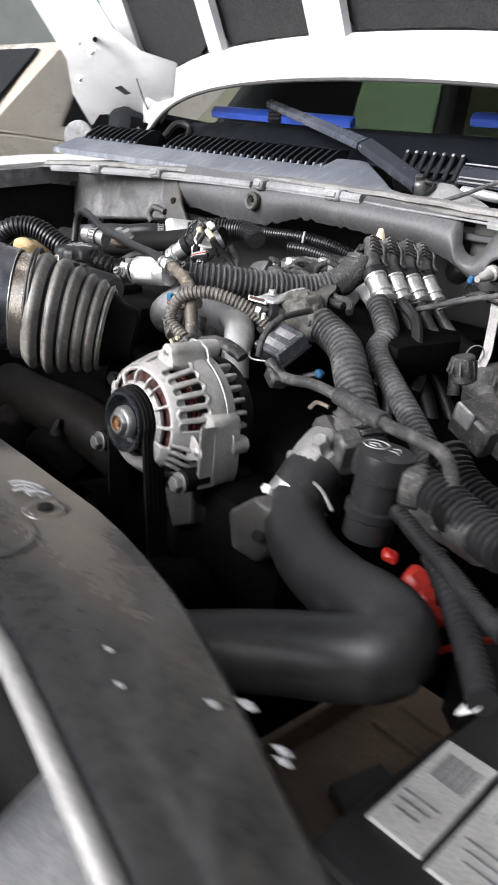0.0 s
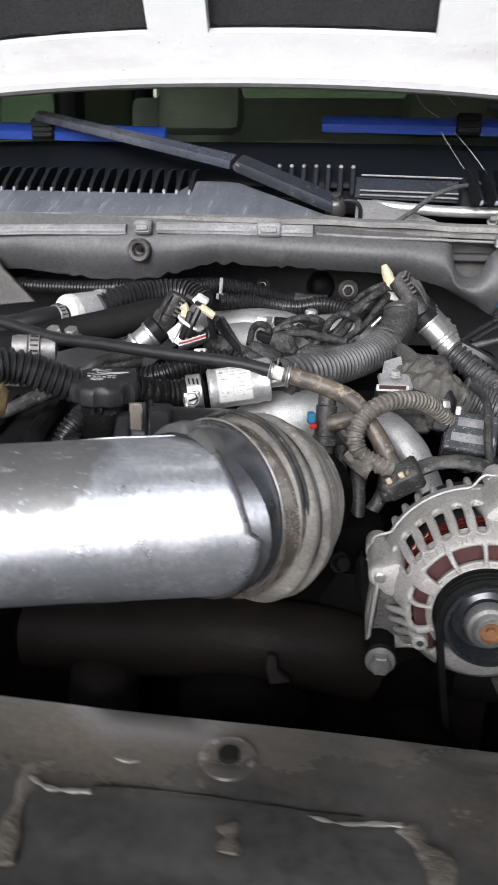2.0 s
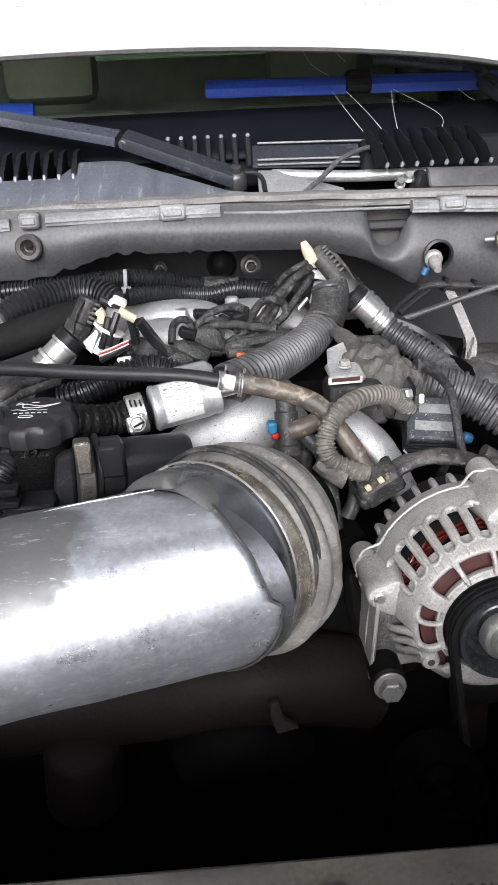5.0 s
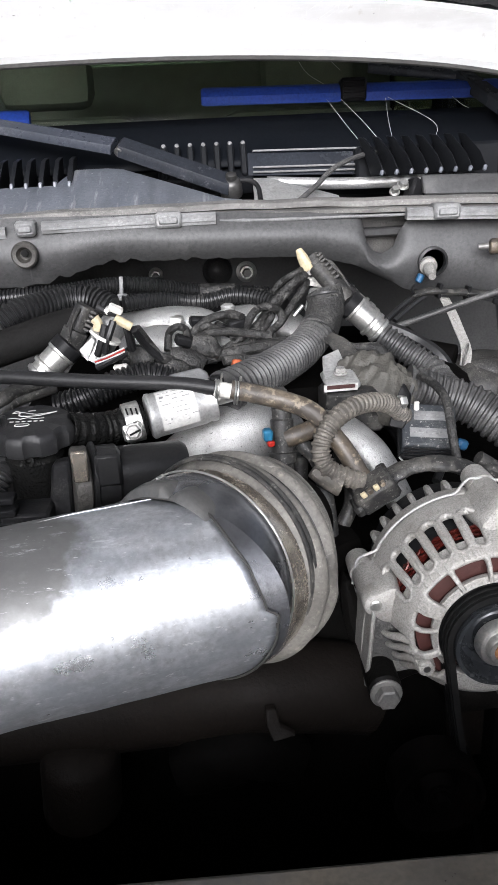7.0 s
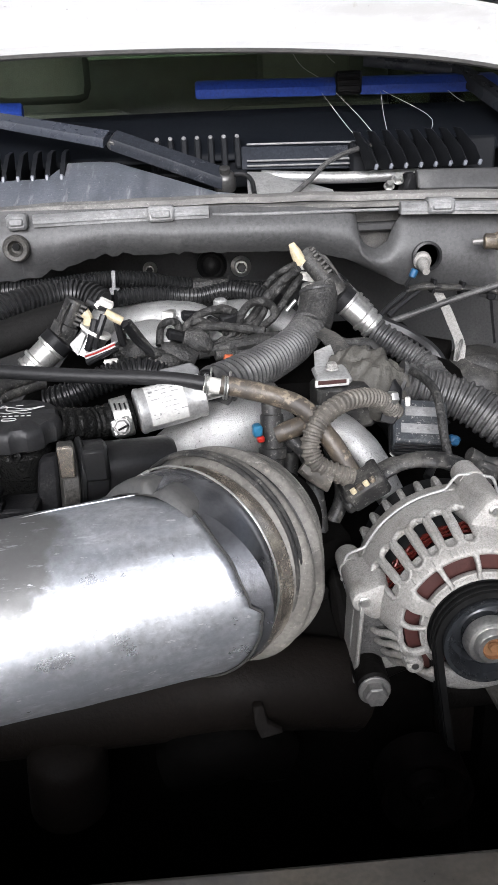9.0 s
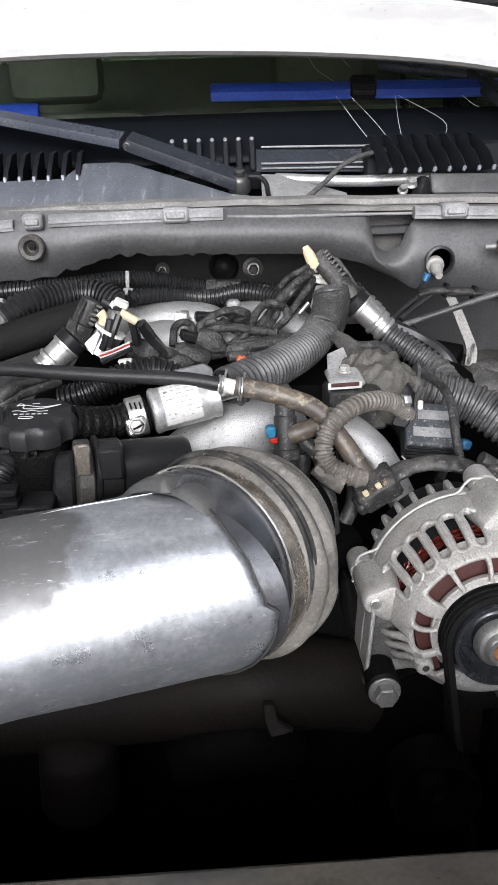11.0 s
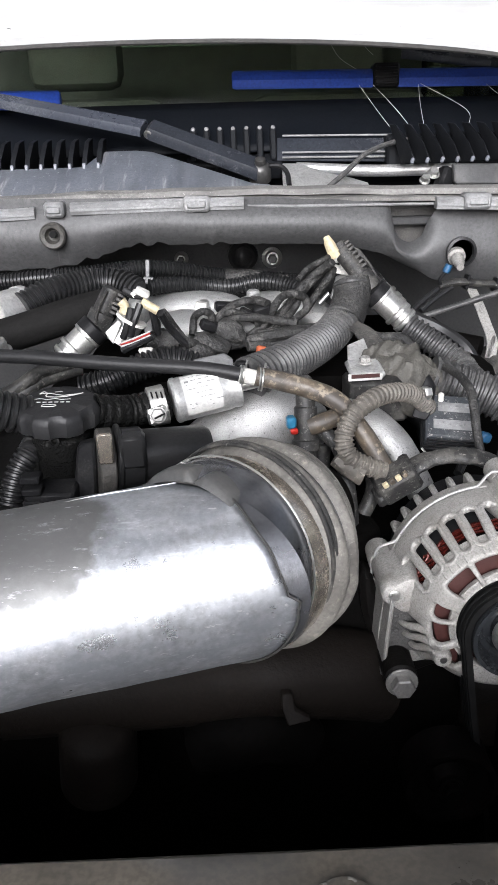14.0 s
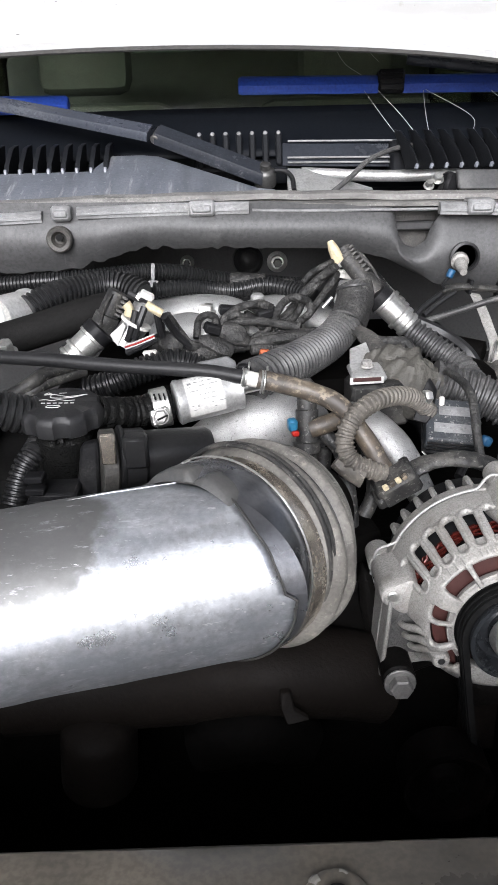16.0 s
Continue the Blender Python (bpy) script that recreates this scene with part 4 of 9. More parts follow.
g.make("stay_bracket", GRIMY, panel, "pressed stay bracket")
Geo().cyl((-0.570, 0.486, 1.122), (-0.570, 0.4815, 1.122), 0.006, 16).make("bracket_hole", BELT, panel, "dark hole in the bracket")

def grommet(at, r, label, parent, hole=True):
    g = Geo().lathe(at, (0, -1, 0), [(-0.002, r), (0.005, r), (0.007, r * 0.88), (0.006, r * 0.6), (0.002, r * 0.52), (-0.001, r * 0.40)], 24)
    return g.make("grommet", GRIMY, parent, label)


grommet((-0.365, 0.488, 1.145), 0.0145, "grey rubber buffer with a dark hole", panel)
# A near-black hex plug stands in for the dark hole.
Geo().hexnut((-0.364, 0.484, 1.147), (0, -1, 0), 0.0045, 0.003).make("buffer_hole", BELT, panel)
g = Geo().lathe((0.092, 0.484, 1.113), (0, -1, 0), [(-0.002, 0.017), (0.002, 0.017), (0.003, 0.014), (-0.002, 0.013)], 24)
g.make("hole_ring", RUBBER, panel, "black rubber ring")

for p, r in (((-0.246, 0.800, 1.073), 0.011), ((-0.106, 0.800, 1.070), 0.016)):
    b = thing("firewall_stud", p, "zinc stud and flanged nut on the black firewall", "stud", "firewall studs")
    g = Geo().lathe(p, (0, -1, 0), [(0, r), (0.004, r), (0.006, r * 0.7), (0.012, r * 0.6)], 20)
    g.make("flange", STEEL, b)
    Geo().hexnut(Vector(p) + Vector((0, -0.012, 0)), (0, -1, 0), r * 0.45, 0.008).make("nut", DARKSTEEL, b)
b = thing("firewall_plug", (-0.151, 0.800, 1.074), "black rubber plug in the firewall", "plug")
Geo().lathe((-0.151, 0.800, 1.074), (0, -1, 0), [(0, 0.024), (0.006, 0.023), (0.010, 0.018), (0.007, 0.014), (0.012, 0.006)], 24).make("plug_body", RUBBER, b)

# weather seal and plastic rails along the cowl edge
seal = thing("cowl_weather_seal", (CX, 0.53, 1.19), "perished grey rubber weather seal along the cowl edge", "weather seal")
span = [seam(CX - 0.76 + 1.52 * i / 12) for i in range(13)]
g = Geo().strip([p + Vector((0, 0.004, 0.003)) for p in span], [(-0.012, 0.0), (-0.010, 0.006), (-0.002, 0.0095), (0.008, 0.008), (0.012, 0.002), (0.006, -0.004)], 0.012, 0.0022)
g.make("seal_bulb", SEAL, seal)
g = Geo().strip([p + Vector((0, -0.006, -0.004)) for p in span], [(-0.010, 0.0), (-0.011, 0.004), (0.010, 0.007), (0.010, 0.002)], 0.012, 0.001)
g.make("seal_lip", SEAL, seal, "thin grey seal lip")


def rail(x0, x1, dy, dz, h, label):
    r = thing("cowl_rail", seam((x0 + x1) / 2, dy, dz), label, "trim rail", "cowl rails")
    n = 10
    g = Geo().strip([seam(x0 + (x1 - x0) * i / n, dy, dz) for i in range(n + 1)], [(-0.008, 0), (-0.009, h * 0.8), (-0.006, h), (0.006, h), (0.008, 0.0)], 0.012, 0.0006)
    g.make("rail_body", RAIL, r)
    g = Geo().strip([seam(x0 + (x1 - x0) * i / n, dy - 0.0075, dz + h * 0.3) for i in range(n + 1)], [(-0.003, 0), (-0.003, h * 0.22), (0.002, h * 0.22), (0.002, 0.0)], 0.02)
    g.make("rail_bead", RAIL, r)
    return r


rail(-0.93, -0.385, -0.020, -0.012, 0.012, "aged grey plastic rail clipped under the seal")
r = rail(-0.345, -0.152, -0.022, -0.010, 0.013, "aged grey plastic rail with a broken end")
rail(0.062, 0.50, -0.022, -0.012, 0.013, "aged grey plastic rail with a chipped corner")
for x, w in ((-0.362, 0.022), (-0.205, 0.03), (-0.62, 0.03), (-0.79, 0.03), (0.105, 0.03)):
    c = thing("rail_clip", seam(x, -0.024, -0.004), "grey plastic retaining clip on the cowl rail", "clip", "rail clips")
    p = seam(x, -0.023, -0.003)
    Geo().box(p, (w, 0.026, 0.017), bevel=0.003).make("clip_body", RAIL, c)
    Geo().box(p + Vector((0, -0.013, 0.0)), (w * 0.7, 0.005, 0.008), bevel=0.0015).make("clip_tab", RAIL, c)
c = thing("cowl_rail", seam(-0.05, -0.02, -0.02), "thin pale plastic rail strip under the seal", "trim rail", "cowl rails")
Geo().tube([(-0.148, 0.503, 1.169), (-0.090, 0.502, 1.167), (-0.013, 0.502, 1.166), (0.062, 0.503, 1.165)], 0.0030, 8, 0.01, flat=0.6, sag=0.0005).make("rail_body", RAIL, c)
Geo().slab([(0.016, 0.535, 1.172), (0.075, 0.535, 1.170), (0.082, 0.535, 1.112), (0.018, 0.535, 1.114)], (0, 0.006, 0), 0.001).make("recess_plate", GRIMY, panel, "grimy plate in the recess")
c = thing("hanging_tab", (-0.291, 0.505, 1.154), "bent grey metal tab hanging under the rail", "tab")
Geo().slab([(-0.316, 0.508, 1.164), (-0.288, 0.508, 1.163), (-0.285, 0.502, 1.156), (-0.282, 0.500, 1.150), (-0.287, 0.500, 1.149), (-0.295, 0.503, 1.155), (-0.312, 0.507, 1.159)], (0, 0.003, 0), 0.0006).make("tab_plate", RAIL, c)

# ---- plastic cowl grille ----
grille = thing("cowl_grille", (-0.5, 0.6, 1.2), "weathered grey plastic cowl panel with comb-like vent slats", "cowl panel")
g = Geo()
rings = []
for i in range(43):
    x = -0.98 + 0.86 * i / 42
    q = (x - CX) ** 2
    y0 = 0.54 - 0.13 * q
    hi = 1.0 if x < -0.335 else 1.62 if x < -0.27 else max(0.1, 1.62 * (-0.125 - x) / 0.145)
    rings.append([Vector((x, y0, 1.186)), Vector((x, y0 + 0.056 * hi, 1.186 + 0.026 * hi)), Vector((x, y0 + 0.064 * hi, 1.186 + 0.027 * hi)), Vector((x, y0 + 0.064 * hi, 1.180)), Vector((x, y0, 1.176))])
g.rings(rings)
g.make("apron", COWL, grille)
g = Geo().strip([(-0.98, 0.60, 1.196), (-0.6, 0.635, 1.198), (-0.3, 0.64, 1.20)], [(-0.02, -0.01), (0.06, 0.02), (0.06, 0.016), (-0.02, -0.016)])
g.make("slat_bed", COMB, grille, "black recess under the slats")
blade = None
for k in range(38):
    x = -0.965 + 0.0172 * k
    if -0.80 < x < -0.735 or x > -0.325:
        continue
    y0 = 0.60 - 0.13 * (x - CX) ** 2
    if blade is None:
        blade = Geo().slab([(0, 0, 0), (0, 0.05, 0.008), (0, 0.062, 0.040), (0, 0.036, 0.036), (0, 0.006, 0.016)], (0.0055, 0, 0)).make("slat", COMB, grille)
        blade.matrix_basis = Matrix.Translation((x, y0, 1.206))
    else:
        again("slat", blade, Matrix.Translation((x, y0, 1.206)))
tip = None
for k in range(38):
    x = -0.965 + 0.0172 * k
    if -0.80 < x < -0.735 or x > -0.325:
        continue
    y0 = 0.60 - 0.13 * (x - CX) ** 2
    if tip is None:
        tip = Geo().box((0.0028, -0.003, 0.004), (0.0045, 0.004, 0.016), (-14, 0, 0), 0.001).make("slat_foot", COWL, grille, "worn grey slat foot")
        tip.matrix_basis = Matrix.Translation((x, y0, 1.206))
    else:
        again("slat_foot", tip, Matrix.Translation((x, y0, 1.206)), "worn grey slat foot")
g = Geo().tube([(-0.77, 0.60, 1.235), (-0.76, 0.62, 1.262), (-0.735, 0.635, 1.258), (-0.725, 0.62, 1.23)], 0.007, 8)
g.make("drain_loop", BLACKP, grille, "black plastic loop on the vent")

mid = thing("vent_insert", (-0.155, 0.66, 1.23), "black slatted vent insert with pale rivet heads", "vent insert")
Geo().box((-0.160, 0.685, 1.215), (0.125, 0.06, 0.025), (32, 0, 0), 0.003).make("insert_plate", COMB, mid)
for k in range(7):
    x = -0.212 + 0.0172 * k
    Geo().box((x, 0.668, 1.232), (0.0085, 0.012, 0.044), (-24, 0, 0), 0.002).make("insert_slat", COMB, mid)
    Geo().lathe((x, 0.672, 1.252), (0, -0.8, 0.6), [(0, 0.0030), (0.002, 0.0028), (0.003, 0.0015)], 10).make("rivet", RAIL, mid, "pale rivet head")

rg = thing("cowl_grille", (0.12, 0.62, 1.2), "weathered cowl panel with tall curved black vent fins", "cowl panel")
g = Geo().slab([(0.106, 0.575, 1.181), (0.105, 0.585, 1.204), (0.235, 0.585, 1.201), (0.234, 0.575, 1.177)], (0, 0.012, 0), 0.002)
g.make("apron", PANEL, rg)
for k in range(8):
    px0 = 0.048 + 0.0185 * k
    pts = [(px0, 0.615, 1.205), (px0 + 0.013, 0.595, 1.207), (px0 + 0.004, 0.60, 1.228), (px0 - 0.006, 0.63, 1.250), (px0 - 0.012, 0.645, 1.252), (px0 - 0.004, 0.63, 1.225)]
    Geo().slab(pts, (0.005, 0.014, 0.0), 0.0008).make("fin", COMB, rg)
for k in range(8):
    Geo().box((0.0575 + 0.0185 * k, 0.597, 1.2085), (0.0045, 0.004, 0.007), (-12, 20, 0), 0.001).make("fin_foot", COWL, rg, "worn grey fin foot")
Geo().box((0.13, 0.66, 1.215), (0.19, 0.03, 0.05), bevel=0.004).make("fin_bed", COMB, rg)

ARMHEAD = material("black_arm_head_paint", (0.028, 0.031, 0.038), 0.25, 0, (0.016, 0.018, 0.022), 0.6, 20, 300, 0.06, 0.1, (0.2, 0.205, 0.215), 0.2, 0.15)
ARM = material("worn_black_arm_paint", (0.055, 0.061, 0.076), 0.28, 0, (0.030, 0.033, 0.041), 0.6, 20, 300, 0.06, 0.1, (0.22, 0.225, 0.235), 0.3, 0.15)

# ---- wiper mechanism in the open cowl ----
wm = thing("wiper_linkage", (0.0, 0.64, 1.18), "silver wiper linkage rods lying in the open cowl", "wiper linkage")
Geo().slab([(-0.102, 0.610, 1.210), (-0.080, 0.610, 1.209), (-0.053, 0.600, 1.200), (-0.020, 0.590, 1.192), (0.003, 0.580, 1.185), (-0.002, 0.570, 1.178), (-0.056, 0.570, 1.180), (-0.103, 0.570, 1.183)], (0, 0.008, 0), 0.002).make("crank_arm", CAN, wm, "flat pale link arm")
Geo().tube([(-0.081, 0.645, 1.203), (0.018, 0.645, 1.197), (0.124, 0.645, 1.196)], 0.0075, 14).make("link_rod", CAN, wm, "silver link rod")
Geo().slab([(-0.104, 0.668, 1.240), (0.132, 0.668, 1.233), (0.130, 0.655, 1.204), (-0.105, 0.655, 1.212)], (0, 0.006, 0), 0.001).make("support_bar", ARMHEAD, wm, "blue-black steel bar")
for row in ((-0.097, 0.664, 1.242), (-0.098, 0.656, 1.222), (-0.098, 0.654, 1.216)):
    Geo().tube([row, Vector(row) + Vector((0.11, 0.0, -0.002)), Vector(row) + Vector((0.22, 0.0, -0.005))], 0.0013, 8, 0.02).make("bar_rib", RAIL, wm, "pale worn rib")
g = Geo()
hexbolt(g, (0.085, 0.600, 1.192), (0, -0.7, 0.7), 0.006)
hexbolt(g, (0.072, 0.590, 1.185), (0, -0.7, 0.7), 0.005)
g.make("pivot_bolt", STEEL, wm)
Geo().box((0.100, 0.600, 1.186), (0.02, 0.02, 0.028), (0, 20, 15), 0.004).make("pivot_boss", BLACKP, wm)
w = thing("washer_hose", (0.007, 0.630, 1.220), "thin grey washer hose looping over the cowl", "hose")
Geo().tube([(-0.051, 0.550, 1.184), (-0.029, 0.570, 1.198), (0.002, 0.600, 1.219), (0.052, 0.640, 1.232), (0.106, 0.655, 1.233), (0.131, 0.665, 1.235)], 0.0032, 8).make("hose_run", LOOM, w)
w = thing("washer_hose", (-0.105, 0.600, 1.198), "short black washer hose stub beside the wiper pivot", "hose")
Geo().tube([(-0.118, 0.600, 1.208), (-0.105, 0.600, 1.207), (-0.097, 0.590, 1.200), (-0.096, 0.565, 1.186)], 0.003, 8).make("hose_run", RUBBER, w)


def wiper(pivot, knee, tip, blade_a, blade_b, label):
    """An arm in two lengths, its pivot cap and a blue blade."""
    pv, kn, tp = Vector(pivot), Vector(knee), Vector(tip)
    e = thing("wiper", pv, label, "wiper", "wipers")
    up = Vector((0, -0.5, 0.86))

    def bar(a, b, w0, w1, h, mat, name, label=""):
        d = (b - a).normalized()
        s = d.cross(up).normalized()
        rows = []
        for t, ww in ((0, w0), (0.5, (w0 + w1) / 2), (1, w1)):
            p = a.lerp(b, t)
            rows.append([p - s * ww, p - s * ww * 0.7 + up * h, p + s * ww * 0.7 + up * h, p + s * ww, p + s * ww - up * h * 0.6, p - s * ww - up * h * 0.6])
        return Geo().rings(rows).make(name, mat, e, label)

    bar(pv, kn, 0.016, 0.015, 0.008, ARMHEAD, "arm_head", "black channel-shaped arm head")
    bar(kn.lerp(tp, 0.03), tp, 0.014, 0.008, 0.006, ARM, "arm", "grey worn black arm")
    Geo().cyl(kn - up.cross(kn - pv).normalized() * 0.012, kn + up.cross(kn - pv).normalized() * 0.0135, 0.0058, 14, 0.001).make("hinge_pin", DARKSTEEL, e)
    g = Geo().lathe(pv - up * 0.012, up, [(0, 0.014), (0.016, 0.013), (0.020, 0.010), (0.021, 0.007), (0.027, 0.0065), (0.028, 0.004)], 20)
    g.make("pivot_cap", DARKSTEEL, e, "round pivot cap with nut")
    a, b = Vector(blade_a), Vector(blade_b)
    d = (b - a).normalized()
    for t0, t1 in ((0.0, 0.465), (0.535, 1.0)):
        p, q = a.lerp(b, t0), a.lerp(b, t1)
        rows = []
        for t in (0, 0.02, 0.5, 0.98, 1):
            c = p.lerp(q, t)
            k = 0.8 if t in (0, 1) else 1.0
            rows.append([c + Vector((0, y_, z_)) * k for y_, z_ in ((-0.008, -0.011), (-0.011, 0.0), (-0.005, 0.010), (0.004, 0.013), (0.008, 0.004), (0.004, -0.011))])
        Geo().rings(rows).make("blade", BLUE, e, "blue rubber wiper blade")
    c = a.lerp(b, 0.5)
    bl = Geo().box(c + Vector((0, -0.002, 0.004)), (0.036, 0.022, 0.030), bevel=0.003).make("blade_mount", BLACKP, e, "black ribbed blade mount")
    for k in range(4):
        Geo().box(c + Vector((0, -0.0145, -0.006 + 0.007 * k)), (0.03, 0.004, 0.003), bevel=0.0008).make("mount_rib", BLACKP, bl)
    return e


wiper((-0.129, 0.605, 1.203), (-0.261, 0.625, 1.253), (-0.575, 0.700, 1.318), (-0.765, 0.722, 1.300), (-0.391, 0.738, 1.295), "black wiper arm with a blue blade, resting on the glass")
wiper((0.34, 0.63, 1.20), (0.209, 0.780, 1.330), (0.082, 0.800, 1.346), (-0.159, 0.757, 1.314), (0.262, 0.762, 1.309), "black wiper arm with a blue blade and ribbed mount")


# ---- front of the truck: core support, grille opening, battery ----
CHIPPED = material("chipped_edge", (0.15, 0.143, 0.128), 0.5, 0.1, (0.05, 0.048, 0.044), 0.8, 60, 300, 0.2)
RESIDUE = material("dried_adhesive", (0.075, 0.067, 0.054), 0.6, 0, (0.03, 0.028, 0.024), 0.9, 70, 300, 0.6, 0.1, (0.17, 0.155, 0.125), 0.30)
core = thing("core_support", (0.0, -0.22, 0.98), "dusty black-painted radiator core support, scratched, with locating holes", "radiator support")


def core_z(x):
    return 1.004 - 0.45 * max(0.0, x - 0.33) ** 2 - 0.55 * max(0.0, -0.80 - x) ** 2


def core_back(x):
    return -0.171 - 1.25 * min(0.14, max(0.0, x - 0.22)) ** 2 - 0.35 * max(0.0, x - 0.36)


def core_front(x):
    return -0.260 - 0.18 * max(0.0, x - 0.31)


g = Geo()
rings = []
for i in range(61):
    x = -1.0 + 1.62 * i / 60
    z, yb = core_z(x), core_back(x)
    w = 0.0012 * noise.noise((x * 14, 0, 0))
    rings.append([Vector((x, yb + 0.001, z - 0.05)), Vector((x, yb, z - 0.004)), Vector((x, yb - 0.004, z + w)), Vector((x, yb - 0.030, z + 0.002 + w)),
                  Vector((x, core_front(x) + 0.006, z - 0.001)), Vector((x, core_front(x), z - 0.005)), Vector((x, core_front(x), z - 0.03)), Vector((x, core_front(x) + 0.003, z - 0.03)),
                  Vector((x, core_front(x) + 0.004, z - 0.009)), Vector((x, yb - 0.03, z - 0.002)), Vector((x, yb - 0.005, z - 0.006)), Vector((x, yb - 0.003, z - 0.05))])
g.rings(rings)
g.make("top_panel", SUPPORT, core)
for hx, hy in ((-0.138, -0.1975), (0.2346, -0.2017), (-0.52, -0.2)):
    g = Geo().lathe((hx, hy, core_z(hx) - 0.001), (0, 0, 1), [(0.0002, 0.0125), (0.0036, 0.0110), (0.0046, 0.0085), (0.0040, 0.0060), (0.0040, 0.0035)], 32, cap=False)
    g.make("pressed_ring", SUPPORT, core, "raised ring pressed round a hole")
    Geo().cyl((hx, hy, core_z(hx) + 0.001), (hx, hy, core_z(hx) + 0.0048), 0.0042, 20).make("hole", BELT, core, "dark round hole")
    for k in range(4):
        a = 0.7 + 1.5 * k + 0.6 * math.sin(k * 2.3 + hx * 40)
        p = Vector((hx + 0.0092 * math.cos(a), hy + 0.0092 * math.sin(a), core_z(hx) + 0.0034))
        Geo().tube([p, p + Vector((0.0016 * math.cos(a + 1.4), 0.0016 * math.sin(a + 1.4), 0.0002)), p + Vector((0.003 * math.cos(a + 1.6), 0.003 * math.sin(a + 1.6), 0))], 0.0009 + 0.0004 * (k % 3), 6, 0.001, flat=0.4, sag=0.0006).make("chipped_paint", CHIPPED, core, "pale chipped paint round the hole")
for hx in (0.182,):
    g = Geo().lathe((hx + 0.064, -0.234, 1.004), (0, 0, 1), [(0.001, 0.0215), (0.0024, 0.0195), (0.0024, 0.0170), (0.001, 0.015)], 40, cap=False)
    g.make("pressed_rim", SUPPORT, core, "shallow round pressing")
# outline of an old label: dried adhesive, a dark cut line and lifted paint
for pts, r in (([(-0.203, -0.254, 1.005), (-0.206, -0.240, 1.005), (-0.208, -0.225, 1.005), (-0.208, -0.211, 1.005), (-0.204, -0.207, 1.005)], 0.0046), ([(-0.072, -0.220, 1.005), (-0.068, -0.227, 1.005), (-0.063, -0.233, 1.005), (-0.061, -0.241, 1.005)], 0.0056), ([(-0.056, -0.203, 1.005), (-0.050, -0.208, 1.005), (-0.047, -0.212, 1.005)], 0.003), ([(-0.149, -0.203, 1.005), (-0.147, -0.210, 1.005), (-0.145, -0.213, 1.005)], 0.0028), ([(-0.134, -0.228, 1.005), (-0.132, -0.233, 1.005), (-0.132, -0.239, 1.005)], 0.005)):
    Geo().tube(pts, lambda s_, u, r=r: r * (0.35 + 0.55 * abs(math.sin(4 * u + r * 900))), 10, 0.002, flat=0.22, sag=r * 0.5).make("dried_adhesive", RESIDUE, core, "tan dried adhesive")
Geo().tube([(-0.184, -0.219, 1.006), (-0.165, -0.217, 1.006), (-0.140, -0.217, 1.006), (-0.109, -0.218, 1.006), (-0.088, -0.218, 1.006)], 0.0006, 6, 0.004, flat=0.5, sag=0.0006).make("cut_line", BELT, core, "dark cut line in the paint")
for pts in ([(-0.208, -0.218, 1.006), (-0.200, -0.222, 1.006), (-0.191, -0.222, 1.006), (-0.184, -0.221, 1.006)], [(-0.106, -0.220, 1.006), (-0.095, -0.222, 1.006), (-0.084, -0.221, 1.006), (-0.074, -0.220, 1.006)], [(-0.180, -0.204, 1.006), (-0.175, -0.205, 1.006), (-0.171, -0.204, 1.006)]):
    Geo().tube(pts, lambda s_, u: 0.0003 + 0.0009 * abs(math.sin(11 * u + 60 * pts[0][0])), 6, 0.0015, flat=0.4, sag=0.0012).make("lifted_paint", CHIPPED, core, "pale lifted paint edge")
g = Geo()
for k in range(5):
    a = Vector((0.198 + 0.0034 * k + 0.002 * math.sin(k * 2.1), -0.204 + 0.003 * math.sin(k * 1.7), 1.0078))
    g.tube([a, a + Vector((0.004, 0.006, 0.0012)), a + Vector((0.010, 0.010, 0.0)), a + Vector((0.010, 0.004, 0.0006))], 0.0013, 6, 0.003, flat=0.5)
g.make("label_scrap", RAIL, core, "torn scrap of pale sticker")
for p, s in (((0.397, -0.2226), 0.0032), ((0.404, -0.212), 0.0042), ((0.4265, -0.216), 0.0036), ((0.430, -0.219), 0.003), ((0.371, -0.2455), 0.0022), ((0.352, -0.238), 0.0022)):
    g = Geo().slab([(p[0] - s, p[1] - s * 0.3, core_z(p[0]) + 0.0025), (p[0] + s * 0.6, p[1] - s * 0.5, core_z(p[0] + s * 0.6) + 0.0025), (p[0] + s, p[1] + s * 0.2, core_z(p[0] + s) + 0.0028), (p[0] - s * 0.2, p[1] + s * 0.5, core_z(p[0]) + 0.0025)], (0, 0, 0.0006))
    g.make("paint_chip", RAIL, core, "pale chip in the black paint")

nose = thing("front_trim", (0.2, -0.31, 0.95), "bright metal trim strip in front of the core support", "trim strip")
g = Geo()
g.tube([(-0.95, -0.275, 0.955), (-0.3, -0.284, 0.972), (0.1, -0.287, 0.972), (0.30, -0.289, 0.966), (0.36, -0.31, 0.945), (0.40, -0.34, 0.90)], 0.0068, 12, 0.02)
g.make("trim_bar", CHROME, nose)
Geo().tube([(x_, core_front(x_) - 0.004, core_z(x_) - 0.006) for x_ in (-0.95, -0.6, -0.3, 0.0, 0.2, 0.3, 0.34, 0.38, 0.42, 0.46, 0.50)], 0.0050, 12, 0.02).make("edge_strip", DULLSTEEL, nose, "pale grey edge strip")
Geo().tube([(-0.95, -0.29, 0.935), (-0.3, -0.300, 0.952), (0.1, -0.303, 0.952), (0.30, -0.305, 0.945), (0.36, -0.325, 0.92)], 0.007, 12, 0.02).make("lower_bar", DARKSTEEL, nose, "dark lower trim bar")
g = Geo()
rings = []
